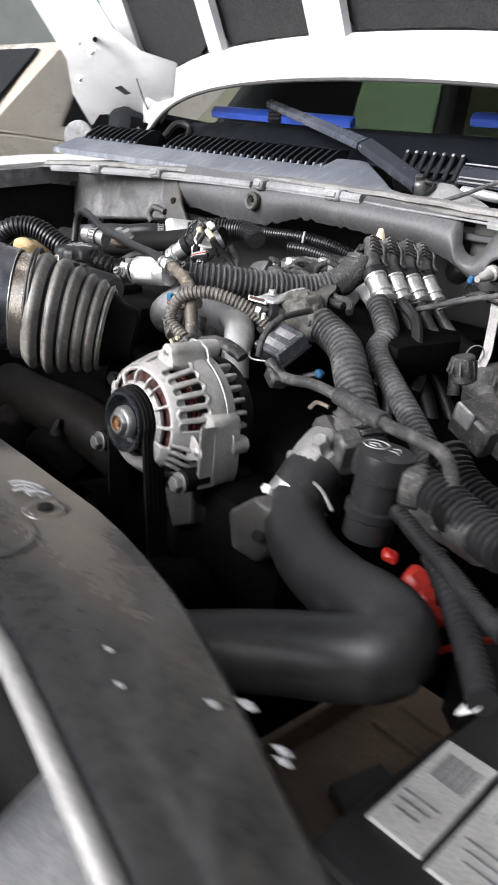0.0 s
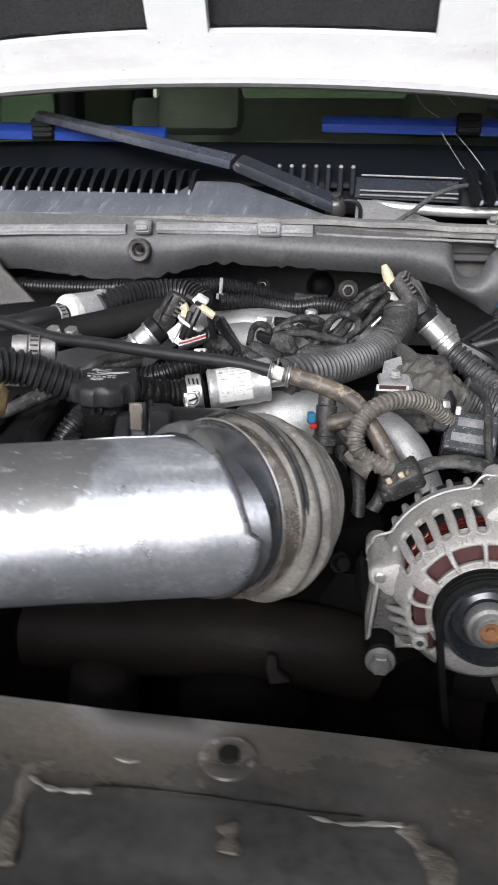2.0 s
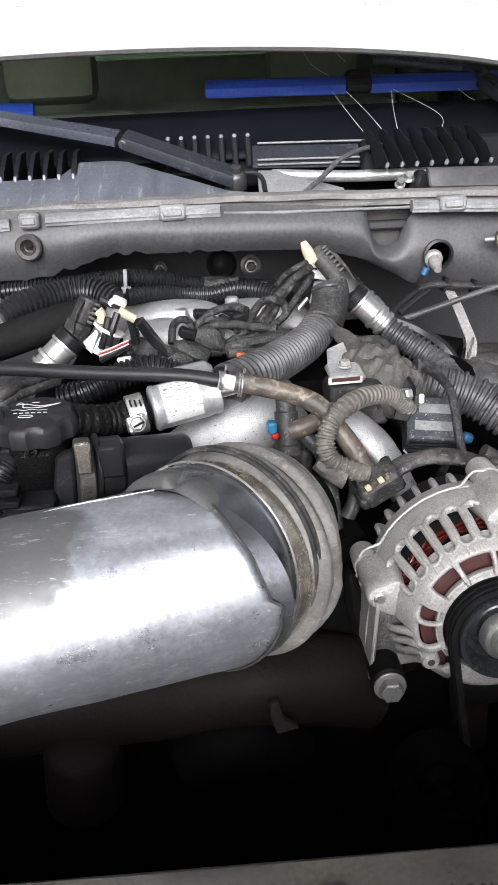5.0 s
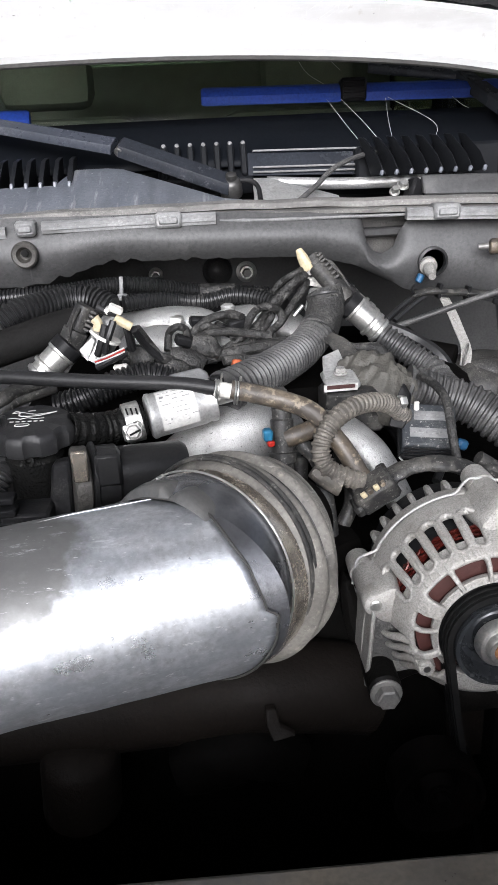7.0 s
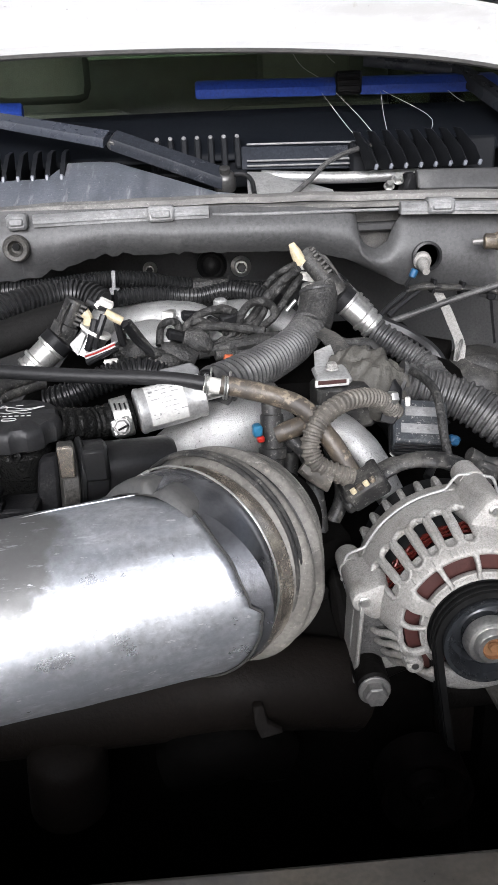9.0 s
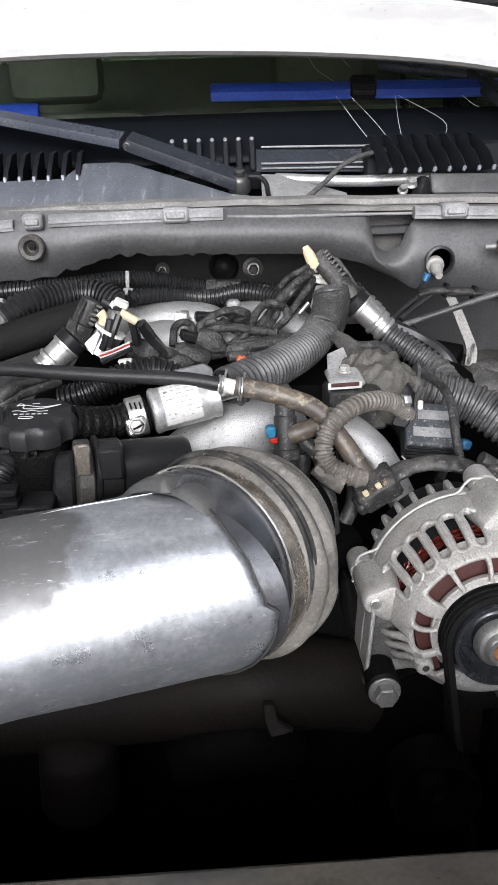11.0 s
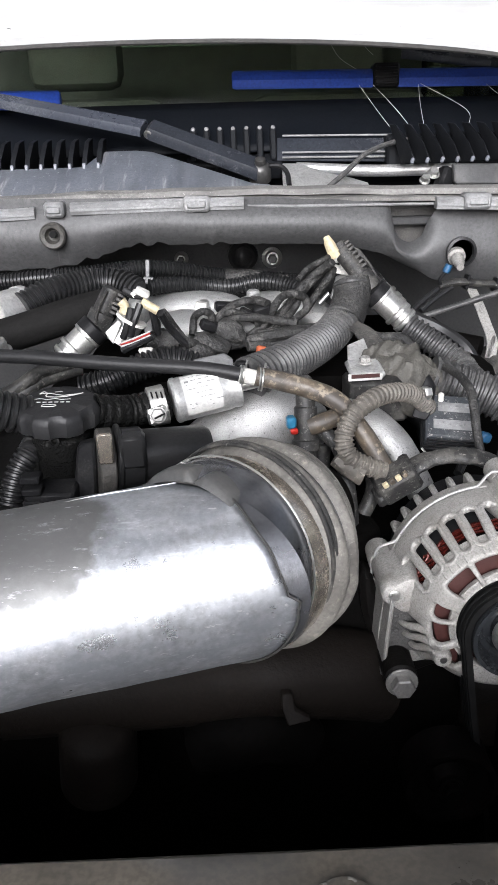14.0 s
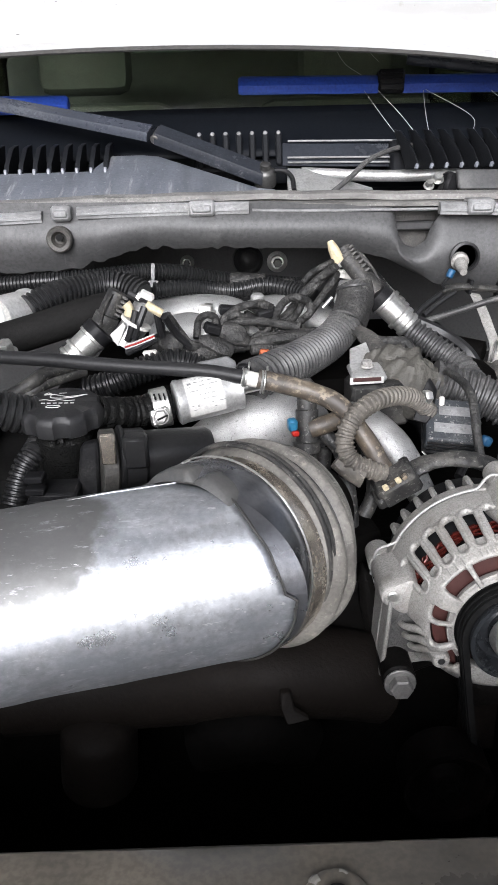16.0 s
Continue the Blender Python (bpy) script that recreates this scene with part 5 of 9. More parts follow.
for i in range(20):
    x = -0.95 + 1.5 * i / 19
    rings.append([Vector((x, -0.33, 0.91)), Vector((x, -0.345, 0.915)), Vector((x, -0.40, 0.88)), Vector((x, -0.42, 0.70)), Vector((x, -0.40, 0.70)), Vector((x, -0.385, 0.87))])
grl = thing("front_grille", (-0.2, -0.38, 0.7), "pale grey plastic front grille shell", "grille")
Geo().rings(rings).make("grille_shell", RAIL, grl)
for k in range(16):
    x = -0.9 + 0.09 * k
    Geo().box((x, -0.365, 0.78), (0.012, 0.03, 0.2), bevel=0.003).make("grille_slat", BLACKP, grl)
lamp = thing("headlight", (0.42, -0.37, 0.82), "clear plastic headlight with silver reflector beside the grille", "headlight")
Geo().slab([(0.354, -0.295, 0.945), (0.335, -0.251, 0.945), (0.364, -0.252, 0.945), (0.400, -0.267, 0.945), (0.422, -0.287, 0.945), (0.392, -0.311, 0.945)], (0, 0, -0.12), 0.003).make("lamp_housing", RAIL, lamp, "pale plastic lamp housing")
Geo().box((0.42, -0.375, 0.80), (0.22, 0.10, 0.10), (0, 0, 0), 0.02, 2).make("reflector", CHROME, lamp)
Geo().box((0.42, -0.425, 0.80), (0.24, 0.012, 0.18), (0, 0, 0), 0.005).make("lens", RAIL, lamp, "cloudy lens")

rad = thing("radiator", (-0.2, -0.10, 0.6), "black radiator and fan shroud low behind the core support", "radiator")
Geo().box((-0.22, -0.215, 0.66), (1.1, 0.05, 0.55), bevel=0.01).make("radiator_core", MATTBLACK, rad)
Geo().box((-0.22, -0.145, 0.60), (0.95, 0.07, 0.42), bevel=0.03).make("fan_shroud", MATTBLACK, rad, "black fan shroud")

battery = thing("battery", (0.50, -0.05, 0.70), "black car battery with a white paper label", "battery")
Geo().box((0.50, -0.045, 0.785), (0.20, 0.18, 0.17), (0, 0, 0), 0.006).make("case", BLACKP, battery)
Geo().box((0.50, -0.045, 0.876), (0.21, 0.19, 0.016), (0, 0, 0), 0.005).make("lid", BLACKC, battery)
for x, w in ((0.420, 0.032), (0.468, 0.055)):
    lab = Geo().box((x, -0.066, 0.8855), (w, 0.085, 0.003), (0, 0, 3), 0.0005).make("label", LABEL, battery, "white printed label")
    for k in range(14):
        Geo().box((x - w * 0.34 + w * 0.05 * k, -0.046, 0.8873), (w * (0.012 + 0.012 * (k * 7 % 3)), 0.024, 0.0006), (0, 0, 3), 0).make("print_bar", PRINT, lab)
    for k in range(3):
        Geo().box((x - w * 0.05, -0.078 - 0.007 * k, 0.8873), (w * (0.7 - 0.12 * k), 0.0016, 0.0006), (0, 0, 3), 0).make("print_bar", PRINT, lab)
Geo().cyl((0.44, 0.02, 0.882), (0.44, 0.02, 0.905), 0.009, 16, 0.002).make("terminal", DARKSTEEL, battery, "lead terminal")
strap = thing("paper_tag", (0.424, -0.060, 0.945), "folded blank white tag at the loom end", "tag")
Geo().slab([(0.418, -0.065, 0.936), (0.422, -0.060, 0.948), (0.429, -0.058, 0.951), (0.427, -0.062, 0.944)], (0, 0.002, 0.003)).make("tag_sheet", LABEL, strap)
tray = thing("battery_tray", (0.45, 0.05, 0.72), "brown dusty plastic tray under the battery", "tray")
Geo().box((0.42, 0.0, 0.72), (0.36, 0.42, 0.02), bevel=0.005).make("tray_plate", TRAY, tray)
for x_ in (0.246, 0.594):
    Geo().box((x_, 0.0, 0.738), (0.008, 0.42, 0.04), bevel=0.003).make("tray_lip", TRAY, tray)
for y_ in (0.12, 0.16):
    Geo().box((0.40, y_, 0.733), (0.26, 0.010, 0.008), bevel=0.002).make("tray_rib", TRAY, tray)
Geo().slab([(0.30, 0.02, 0.732), (0.345, 0.0, 0.732), (0.36, 0.06, 0.732), (0.31, 0.075, 0.732)], (0, 0, 0.010), 0.002).make("hold_down", GRIMY, tray, "grimy steel hold-down")

# ---- engine block and lower front, mostly in shadow, shade put into the colours ----
eng = thing("engine_block", (-0.15, 0.35, 0.6), "greasy iron engine block and covers, shade put into the colour", "engine")
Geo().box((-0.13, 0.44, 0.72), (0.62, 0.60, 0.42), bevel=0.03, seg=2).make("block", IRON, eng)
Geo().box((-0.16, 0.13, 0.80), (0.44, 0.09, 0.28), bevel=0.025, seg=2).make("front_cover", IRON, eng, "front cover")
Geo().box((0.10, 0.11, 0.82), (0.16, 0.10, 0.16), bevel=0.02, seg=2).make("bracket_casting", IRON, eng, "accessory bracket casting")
Geo().box((0.045, 0.088, 0.868), (0.115, 0.06, 0.034), (0, 0, 4), 0.008, 2).make("alternator_bracket", MOUNT, eng, "grimy alternator bracket, darkened to its shade")
Geo().slab([(0.034, 0.076, 0.850), (0.034, 0.169, 0.850), (0.034, 0.137, 0.795), (0.034, 0.076, 0.790)], (-0.04, 0, 0), 0.004).make("bracket_web", SHADEBROWN, eng, "dark web under the alternator bracket")
# Added dark block, hiding the sunlit firewall where dark parts stand.
Geo().box((-0.45, 0.29, 0.935), (0.25, 0.20, 0.11), (4, 0, 8), 0.02, 2).make("dark_filler", MATTBLACK, eng, "dark block filling in for unclear engine parts")
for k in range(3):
    Geo().box((-0.40 - 0.05 * k, 0.255, 0.985), (0.022, 0.11, 0.03), (4, 0, 8), 0.006).make("filler_rib", MATTBLACK, eng)
Geo().slab([(-0.087, 0.078, 0.952), (-0.078, 0.078, 0.954), (-0.069, 0.078, 0.918), (-0.008, 0.078, 0.906), (-0.005, 0.078, 0.879), (-0.036, 0.078, 0.868), (-0.062, 0.078, 0.855), (-0.074, 0.078, 0.881), (-0.084, 0.078, 0.923)], (0, 0.022, 0), 0.004).make("mounting_arm", MOUNT, eng, "grimy alternator mounting arm, darkened to its shade")
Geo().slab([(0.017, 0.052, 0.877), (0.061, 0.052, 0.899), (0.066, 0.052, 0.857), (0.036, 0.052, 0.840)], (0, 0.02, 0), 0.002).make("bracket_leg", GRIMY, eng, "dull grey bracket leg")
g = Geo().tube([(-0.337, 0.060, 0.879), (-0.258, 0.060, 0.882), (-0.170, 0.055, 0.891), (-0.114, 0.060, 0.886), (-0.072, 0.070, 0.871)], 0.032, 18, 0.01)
g.make("crossover_pipe", SHADEBROWN, eng, "dark crossover pipe")
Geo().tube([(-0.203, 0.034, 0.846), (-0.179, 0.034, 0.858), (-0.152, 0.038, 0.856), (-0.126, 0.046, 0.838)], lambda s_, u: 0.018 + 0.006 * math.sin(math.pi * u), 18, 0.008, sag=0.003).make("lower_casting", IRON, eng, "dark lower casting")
Geo().slab([(-0.146, 0.020, 0.902), (-0.139, 0.020, 0.902), (-0.137, 0.015, 0.892), (-0.127, 0.010, 0.888), (-0.142, 0.010, 0.884), (-0.146, 0.015, 0.893)], (0, 0.006, 0), 0.001).make("bracket", SHADEBROWN, eng, "small steel tab")
Geo().lathe((-0.272, 0.036, 0.848), (0.1, -0.1, 1), [(-0.03, 0.027), (0.014, 0.0265), (0.021, 0.023), (0.0255, 0.015), (0.027, 0.006), (0.027, 0.0005)], 28).make("end_dome", SHADEBROWN, eng, "dark rounded end cover")


# Pulley grime and rust, darkened for the shade low in the bay.
DARKPULLEY = material("grimy_shade_dark_pulley", (0.002, 0.0018, 0.0018), 0.6, 0, (0.006, 0.005, 0.0048), 0.6, 60, 400, 0.1, 0.1, (0.02, 0.011, 0.009), 0.2)


def pulley_wheel(at, r, depth, label, name="idler_pulley"):
    e = thing(name, at, label, "pulley", "belt pulleys")
    y = Vector(at)
    g = Geo().lathe(y, (0, 1, 0), [(0.0, r * 0.9), (0.0, r), (depth, r), (depth, r * 0.6)], 40, cap=False)
    g.lathe(y, (0, 1, 0), [(0.0, r * 0.9), (0.006, r * 0.84), (0.009, r * 0.5), (0.003, r * 0.34), (0.003, 0.0005)], 40, cap=False)
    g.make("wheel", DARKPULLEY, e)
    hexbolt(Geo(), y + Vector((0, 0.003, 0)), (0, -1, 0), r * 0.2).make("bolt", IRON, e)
    return e


pulley_wheel((-0.037, -0.005, 0.840), 0.030, 0.026, "dark steel idler pulley low in front of the engine")
pulley_wheel((0.10, 0.01, 0.80), 0.038, 0.026, "dark steel belt pulley under the alternator")

# ---- alternator ----
PITTED = material("pitted_shade_dark_casting", (0.085, 0.083, 0.08), 0.6, 0.2, (0.02, 0.0195, 0.019), 0.8, 90, 500, 1.0, 0.1, (0.36, 0.345, 0.32), 0.34)
AC = Vector((0.0, 0.0, 0.948))
alt = thing("alternator", AC + Vector((0, 0.06, -0.07)), "cast-aluminium alternator with slotted housing, dusty", "alternator")


def ring_pt(r, y, a):
    return AC + Vector((r * math.cos(a), y, r * math.sin(a)))


def slotted(profile, cuts, gap=5.0):
    """A turned shell; cuts are (first row, last row, centre, half width) of each opening, in degrees."""
    marks = set()
    for _, _, c, h in cuts:
        marks |= {round(v % 360, 3) for v in (c - h, c, c + h)}
    marks = sorted(marks)
    cols = []
    for a, b in zip(marks, marks[1:] + [marks[0] + 360]):
        n = max(1, round((b - a) / gap))
        cols += [a + (b - a) * k / n for k in range(n)]
    vs, fs, n = [], [], len(cols)
    for y, r in profile:
        vs += [ring_pt(r, y, radians(a)) for a in cols]
    for i in range(len(profile) - 1):
        for j, a in enumerate(cols):
            mid_ = (a + (cols[j + 1] if j + 1 < n else cols[0] + 360)) / 2
            if any(lo <= i < hi and abs((mid_ - c + 180) % 360 - 180) < h for lo, hi, c, h in cuts):
                continue
            fs.append((i * n + j, i * n + (j + 1) % n, (i + 1) * n + (j + 1) % n, (i + 1) * n + j))
    return Geo().add(vs, fs)


def shell(g, name, mat, label, thick=0.0045):
    ob = g.make(name, mat, alt, label, 60)
    md = ob.modifiers.new("thick", "SOLIDIFY")
    md.thickness, md.offset = thick, -1
    md = ob.modifiers.new("round", "SUBSURF")
    md.levels = md.render_levels = 2
    return ob


BOSSES = (172, 81, 350)
SLOTS = (157.5, 145.3, 133.1, 120.9, 108.7, 96.5, 67.0, 55.4, 43.8, 32.2, 20.6, 9.0)
OPENINGS = ((188, 9.5), (168, 6), (137, 11), (110, 11.5), (84, 10.5), (64, 6), (45, 10.5), (21, 10.5), (-4, 10), (214, 9))
cuts = [(5, 8, c, 4.2) for c in SLOTS] + [(10, 14, c, h) for c, h in OPENINGS] + [(4, 9, 207, 20), (4, 9, 327, 20)]
front = slotted([(0.083, 0.0648), (0.0822, 0.0664), (0.0815, 0.0668), (0.074, 0.0667), (0.066, 0.0655), (0.0625, 0.0645), (0.0535, 0.0625), (0.0450, 0.0600), (0.0360, 0.0566), (0.0305, 0.0540), (0.0262, 0.0510),
                 (0.0228, 0.0478), (0.0216, 0.0462), (0.0208, 0.0410), (0.0206, 0.0362), (0.0212, 0.0352), (0.0240, 0.0347), (0.0295, 0.0345)], cuts)
shell(front, "front_housing", CAST, "slotted front housing")
# each slot runs out at its front end into a shallow scoop
Geo().lathe(AC, (0, 1, 0), [(0.0440, 0.0510), (0.0435, 0.0552), (0.0400, 0.0542), (0.0350, 0.0522), (0.0320, 0.0506), (0.0310, 0.0500)], 96, cap=False).make("scoop_floor", CAST, alt, "shallow cast floor of the slots")
for c in SLOTS:
    mid_a, half = radians(c), radians(5.0)
    line = ((0.0636, 0.0615), (0.0612, 0.0536), (0.0586, 0.0453), (0.0566, 0.0395), (0.0550, 0.0362))
    loop = [ring_pt(r_, y_, mid_a - half) for r_, y_ in line] + [ring_pt(0.0534, 0.0334, mid_a)] + [ring_pt(r_, y_, mid_a + half) for r_, y_ in reversed(line)] + [ring_pt(0.0640, 0.0655, mid_a)]
    Geo().tube(loop + loop[:1], 0.0021, 10, 0.002, sag=0.0005).make("slot_rim", CAST, alt)
Geo().lathe(AC, (0, 1, 0), [(0.0415, 0.0350), (0.0420, 0.0125), (0.039, 0.012)], 40, cap=False).make("bearing_well", DARKSTEEL, alt, "dark bearing well behind the pulley")
shell(slotted([(0.0838, 0.0645), (0.0845, 0.0664), (0.0852, 0.0668), (0.0940, 0.0664), (0.0952, 0.0656), (0.0958, 0.0630), (0.0962, 0.0540)], [(9, 9, 90, 1)]), "rear_housing", CAST, "rear housing rim", 0.004)


def seam_r(deg):
    """The joint between the housings swells out round each through-bolt boss."""
    d = min(abs((deg - b + 180) % 360 - 180) for b in BOSSES)
    u = min(1.0, max(0.0, (17 - d) / 9))
    return 0.0670 + 0.0102 * u * u * (3 - 2 * u)


seam_loop = [ring_pt(seam_r(3 * k) + 0.0002, 0.0834, radians(3 * k)) for k in range(121)]
Geo().tube(seam_loop, 0.0011, 8, 0.002, n=2).make("joint_seam", CASTROUGH, alt, "bright raised casting seam")
Geo().lathe(AC + Vector((0, 0.058, 0)), (0, 1, 0), [(0, 0.040), (0, 0.0560), (0.05, 0.0560), (0.05, 0.040)], 48).make("stator", TRIMDARK, alt, "dark stator core")
fin = None
for k in range(31):
    a = 4 + 11.6 * k
    if fin is None:
        fin = Geo().slab([(0.052, 0.0930, -0.0022), (0.0652, 0.0930, -0.0022), (0.0662, 0.099, -0.0022), (0.0664, 0.107, -0.0022), (0.0652, 0.1110, -0.0022), (0.061, 0.1120, -0.0022), (0.052, 0.1120, -0.0022)], (0, 0, 0.0044), 0.0013).make("fin", CAST, alt, "cast cooling fin")
    if any(abs((a - b + 180) % 360 - 180) < 8 for b in BOSSES) and k:
        continue
    m = Matrix.Translation(AC) @ pose(0, 0, 0, 0, -a, 0)
    if k == 0:
        fin.matrix_basis = m
    else:
        again("fin", fin, m, "cast cooling fin")
Geo().lathe(AC, (0, 1, 0), [(0.088, 0.046), (0.090, 0.0530), (0.112, 0.0525), (0.1125, 0.0560), (0.128, 0.0550), (0.133, 0.050), (0.135, 0.01)], 56).make("rear_cover", BLACKP, alt, "black plastic rear cover")
for r_, y_, f_ in ((0.0560, 0.0560, 31), (0.0545, 0.0530, 27), (0.0552, 0.0585, 37), (0.0530, 0.0515, 29), (0.0540, 0.0565, 33), (0.0515, 0.0540, 35), (0.0500, 0.0500, 30)):
    turns = []
    for k in range(181):
        a = 2 * math.pi * k / 180
        turns.append(ring_pt(r_ + 0.0006 * math.sin(a * f_), y_ + 0.0012 * math.cos(a * (f_ + 4)), a))
    Geo().tube(turns, 0.0010, 6, 0.003, n=2).make("winding", COPPER, alt, "red enamelled copper winding")
Geo().lathe(AC + Vector((0, 0.0315, 0)), (0, 1, 0), [(0, 0.034), (0.0, 0.0470), (0.010, 0.0480), (0.010, 0.034)], 48).make("fan_rotor", ROTOR, alt, "dull red rotor behind the spokes")
for deg in BOSSES:
    a = radians(deg)
    c = ring_pt(0.0705, 0.0440, a)
    rows = []
    for y_, rr, up in ((0.0440, 0.0066, 0.0), (0.0450, 0.0078, 0.0), (0.0560, 0.0086, -0.0006), (0.0700, 0.0094, -0.0012), (0.0830, 0.0098, -0.0016)):
        # an oval lug: it flows inwards into the housing wall
        o, s_ = Vector((math.cos(a), 0, math.sin(a))), Vector((-math.sin(a), 0, math.cos(a)))
        base = AC + o * (0.0705 + up) + Vector((0, y_, 0))
        rows.append([base + o * (rr * math.cos(q) if math.cos(q) > 0 else 2.1 * rr * math.cos(q)) + s_ * rr * (1.0 if math.cos(q) > 0 else 1.0 + 1.7 * abs(math.cos(q))) * math.sin(q) for q in (2 * math.pi * j / 28 for j in range(28))])
    b = Geo().rings(rows if deg != 350 else rows[:2]).make("bolt_boss", CAST, alt, "through-bolt boss", 50)
    Geo().lathe(c + Vector((0, 0.040, 0)), (0, 1, 0), [(0, 0.0092), (0.001, 0.0096), (0.020, 0.0090), (0.0225, 0.006), (0.0225, 0.001)], 22).make("rear_lug", CAST, alt, "rear through-bolt lug")
    g = Geo().lathe(c, (0, -1, 0), [(-0.001, 0.0042), (0.0006, 0.0040), (0.0012, 0.0032)], 18)
    g.lathe(c + Vector((0, -0.0010, 0)), (0, -1, 0), [(0, 0.0028), (0.0012, 0.0026)], 6)
    g.make("through_bolt", STEEL, b)
c = ring_pt(0.0490, 0.0238, radians(214))
Geo().lathe(c, (0, 1, 0), [(0, 0.0036), (0.0004, 0.0052), (0.002, 0.0060), (0.014, 0.0068)], 20).make("small_boss", CAST, alt)
Geo().lathe(c, (0, -1, 0), [(-0.0006, 0.0030), (0.0003, 0.0022)], 14).make("small_bore", DARKSTEEL, alt)
# worn raised casting marks round the shoulder
for c in (143, 137, 131, 125, 112, 108, 104):
    a = radians(c)
    Geo().tube([ring_pt(0.0550, 0.0316, a), ring_pt(0.0535, 0.0288, a + 0.012), ring_pt(0.0522, 0.0270, a + 0.004)], 0.0007, 6, 0.002, flat=0.5).make("cast_mark", CAST, alt)

# lower mounting feet with their long bolts
for s, c in ((-1, Vector((-0.066, 0.042, 0.9045))), (1, Vector((0.0672, 0.044, 0.9100)))):
    out = [(-0.050, 0.004), (-0.040, -0.009), (-0.012, -0.0125), (0.008, -0.011), (0.0105, 0.002), (0.0098, 0.020), (0.0072, 0.044), (0.0050, 0.056), (-0.010, 0.060), (-0.030, 0.045)]
    g = Geo().slab([c + Vector((s * q[0], 0.0145, q[1])) for q in out], (0, 0.0365, 0), 0.0025)
    foot = g.make("mounting_foot", CAST, alt, "ribbed mounting foot")
    # a gritty cast pocket between the side wall and the dome, crossed by webs
    # its darker slab paints in the shade of the recess
    Geo().slab([c + Vector((s * q[0], 0.0080, q[1])) for q in ((0.006, 0.008), (-0.036, -0.002), (-0.040, 0.006), (-0.026, 0.020), (-0.014, 0.034), (-0.004, 0.048), (0.003, 0.046))], (0, 0.004, 0), 0.0006).make("pocket", PITTED, foot, "gritty cast pocket, its recess shade painted dark")
    Geo().slab([c + Vector((s * q[0], -0.001, q[1])) for q in ((0.0112, -0.009), (0.0080, -0.009), (0.0042, 0.047), (0.0064, 0.052))], (0, 0.022, 0), 0.0012).make("side_wall", CAST, foot, "smooth side wall of the foot")
    for deg in (190, 198.5, 207, 215.5):
        a = radians(deg if s < 0 else 180 - deg)
        d = 0.045 * -s
        Geo().tube([ring_pt(0.0500, 0.0290, a), ring_pt(0.0560, 0.0365, a + d * 0.3), ring_pt(0.0620, 0.0440, a + d), ring_pt(0.0650, 0.0520, a + d * 1.6)], lambda q, u: 0.0030 - 0.0010 * u, 10, 0.0015, sag=0.0006).make("web", CAST, foot)
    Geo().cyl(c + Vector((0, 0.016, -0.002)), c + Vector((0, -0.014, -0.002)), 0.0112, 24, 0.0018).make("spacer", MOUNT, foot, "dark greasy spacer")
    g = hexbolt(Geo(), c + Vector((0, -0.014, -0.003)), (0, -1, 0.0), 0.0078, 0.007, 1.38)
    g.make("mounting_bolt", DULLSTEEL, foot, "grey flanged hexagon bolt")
Geo().box((0.030, 0.088, 0.893), (0.085, 0.070, 0.030), bevel=0.006).make("lower_saddle", MOUNT, alt, "greasy lower saddle, darkened to its shade")

PC = AC + Vector((0.0, 0.0085, 0.0))
pul = thing("alternator_pulley", PC, "ribbed black alternator pulley with a bright centre nut", "pulley", "belt pulleys")
prof = [(-0.002, 0.0265), (-0.002, 0.0290), (0.001, 0.0295)]
for k in range(6):
    prof += [(0.003 + 0.0034 * k, 0.0285), (0.0046 + 0.0034 * k, 0.0268)]
prof += [(0.0245, 0.0290), (0.0265, 0.0290), (0.0265, 0.012)]
Geo().lathe(PC, (0, 1, 0), prof, 48, cap=False).make("grooved_rim", PULLEY, pul)
Geo().lathe(PC, (0, 1, 0), [(-0.002, 0.0265), (0.002, 0.0250), (0.010, 0.0225), (0.012, 0.0190), (0.010, 0.0150), (0.004, 0.0135), (0.003, 0.001)], 48, cap=False).make("dish", PULLEY, pul, "dished grey web")
Geo().lathe(PC + Vector((0, 0.004, 0)), (0, -1, 0), [(0, 0.0160), (0.005, 0.0156), (0.007, 0.0142), (0.0075, 0.0118), (0.0105, 0.0112), (0.0120, 0.0100), (0.0120, 0.0074)], 36, cap=False).make("centre_nut", STEEL, pul, "bright zinc nut")
Geo().lathe(PC + Vector((0, -0.008, 0)), (0, -1, 0), [(-0.004, 0.0005), (-0.003, 0.0070), (0.0, 0.0074)], 24, cap=False).make("bore", RUST, pul, "rusty orange bore")
Geo().lathe(PC + Vector((0, -0.0055, 0)), (0, -1, 0), [(0, 0.0035), (0.002, 0.003), (0.0022, 0.0)], 6).make("bore_pin", RUST, pul)

belt = thing("drive_belt", PC + Vector((0, 0.014, -0.1)), "black ribbed drive belt running down from the alternator pulley", "belt")
pts = []
for k in range(13):
    a = radians(-14 + 208 * k / 12)
    pts.append(PC + Vector((0.0310 * math.cos(a), 0.0135, 0.0310 * math.sin(a))))
path = [Vector((0.062, 0.022, 0.785))] + [Vector((0.047, 0.022, 0.86))] + pts + [Vector((-0.021, 0.022, 0.88)), Vector((-0.010, 0.022, 0.82)), Vector((0.005, 0.022, 0.74))]
fine, _ = resample(smooth_path(path, 6), 0.004)
rings = []
for i, p in enumerate(fine):
    t = (fine[min(i + 1, len(fine) - 1)] - fine[max(i - 1, 0)]).normalized()
    o = Vector((t.z, 0, -t.x))
    rings.append([p + o * a + Vector((0, b, 0)) for a, b in ((-0.002, -0.0112), (0.002, -0.0112), (0.002, 0.0112), (-0.002, 0.0112))])
Geo().rings(rings).make("belt_run", BELT, belt)
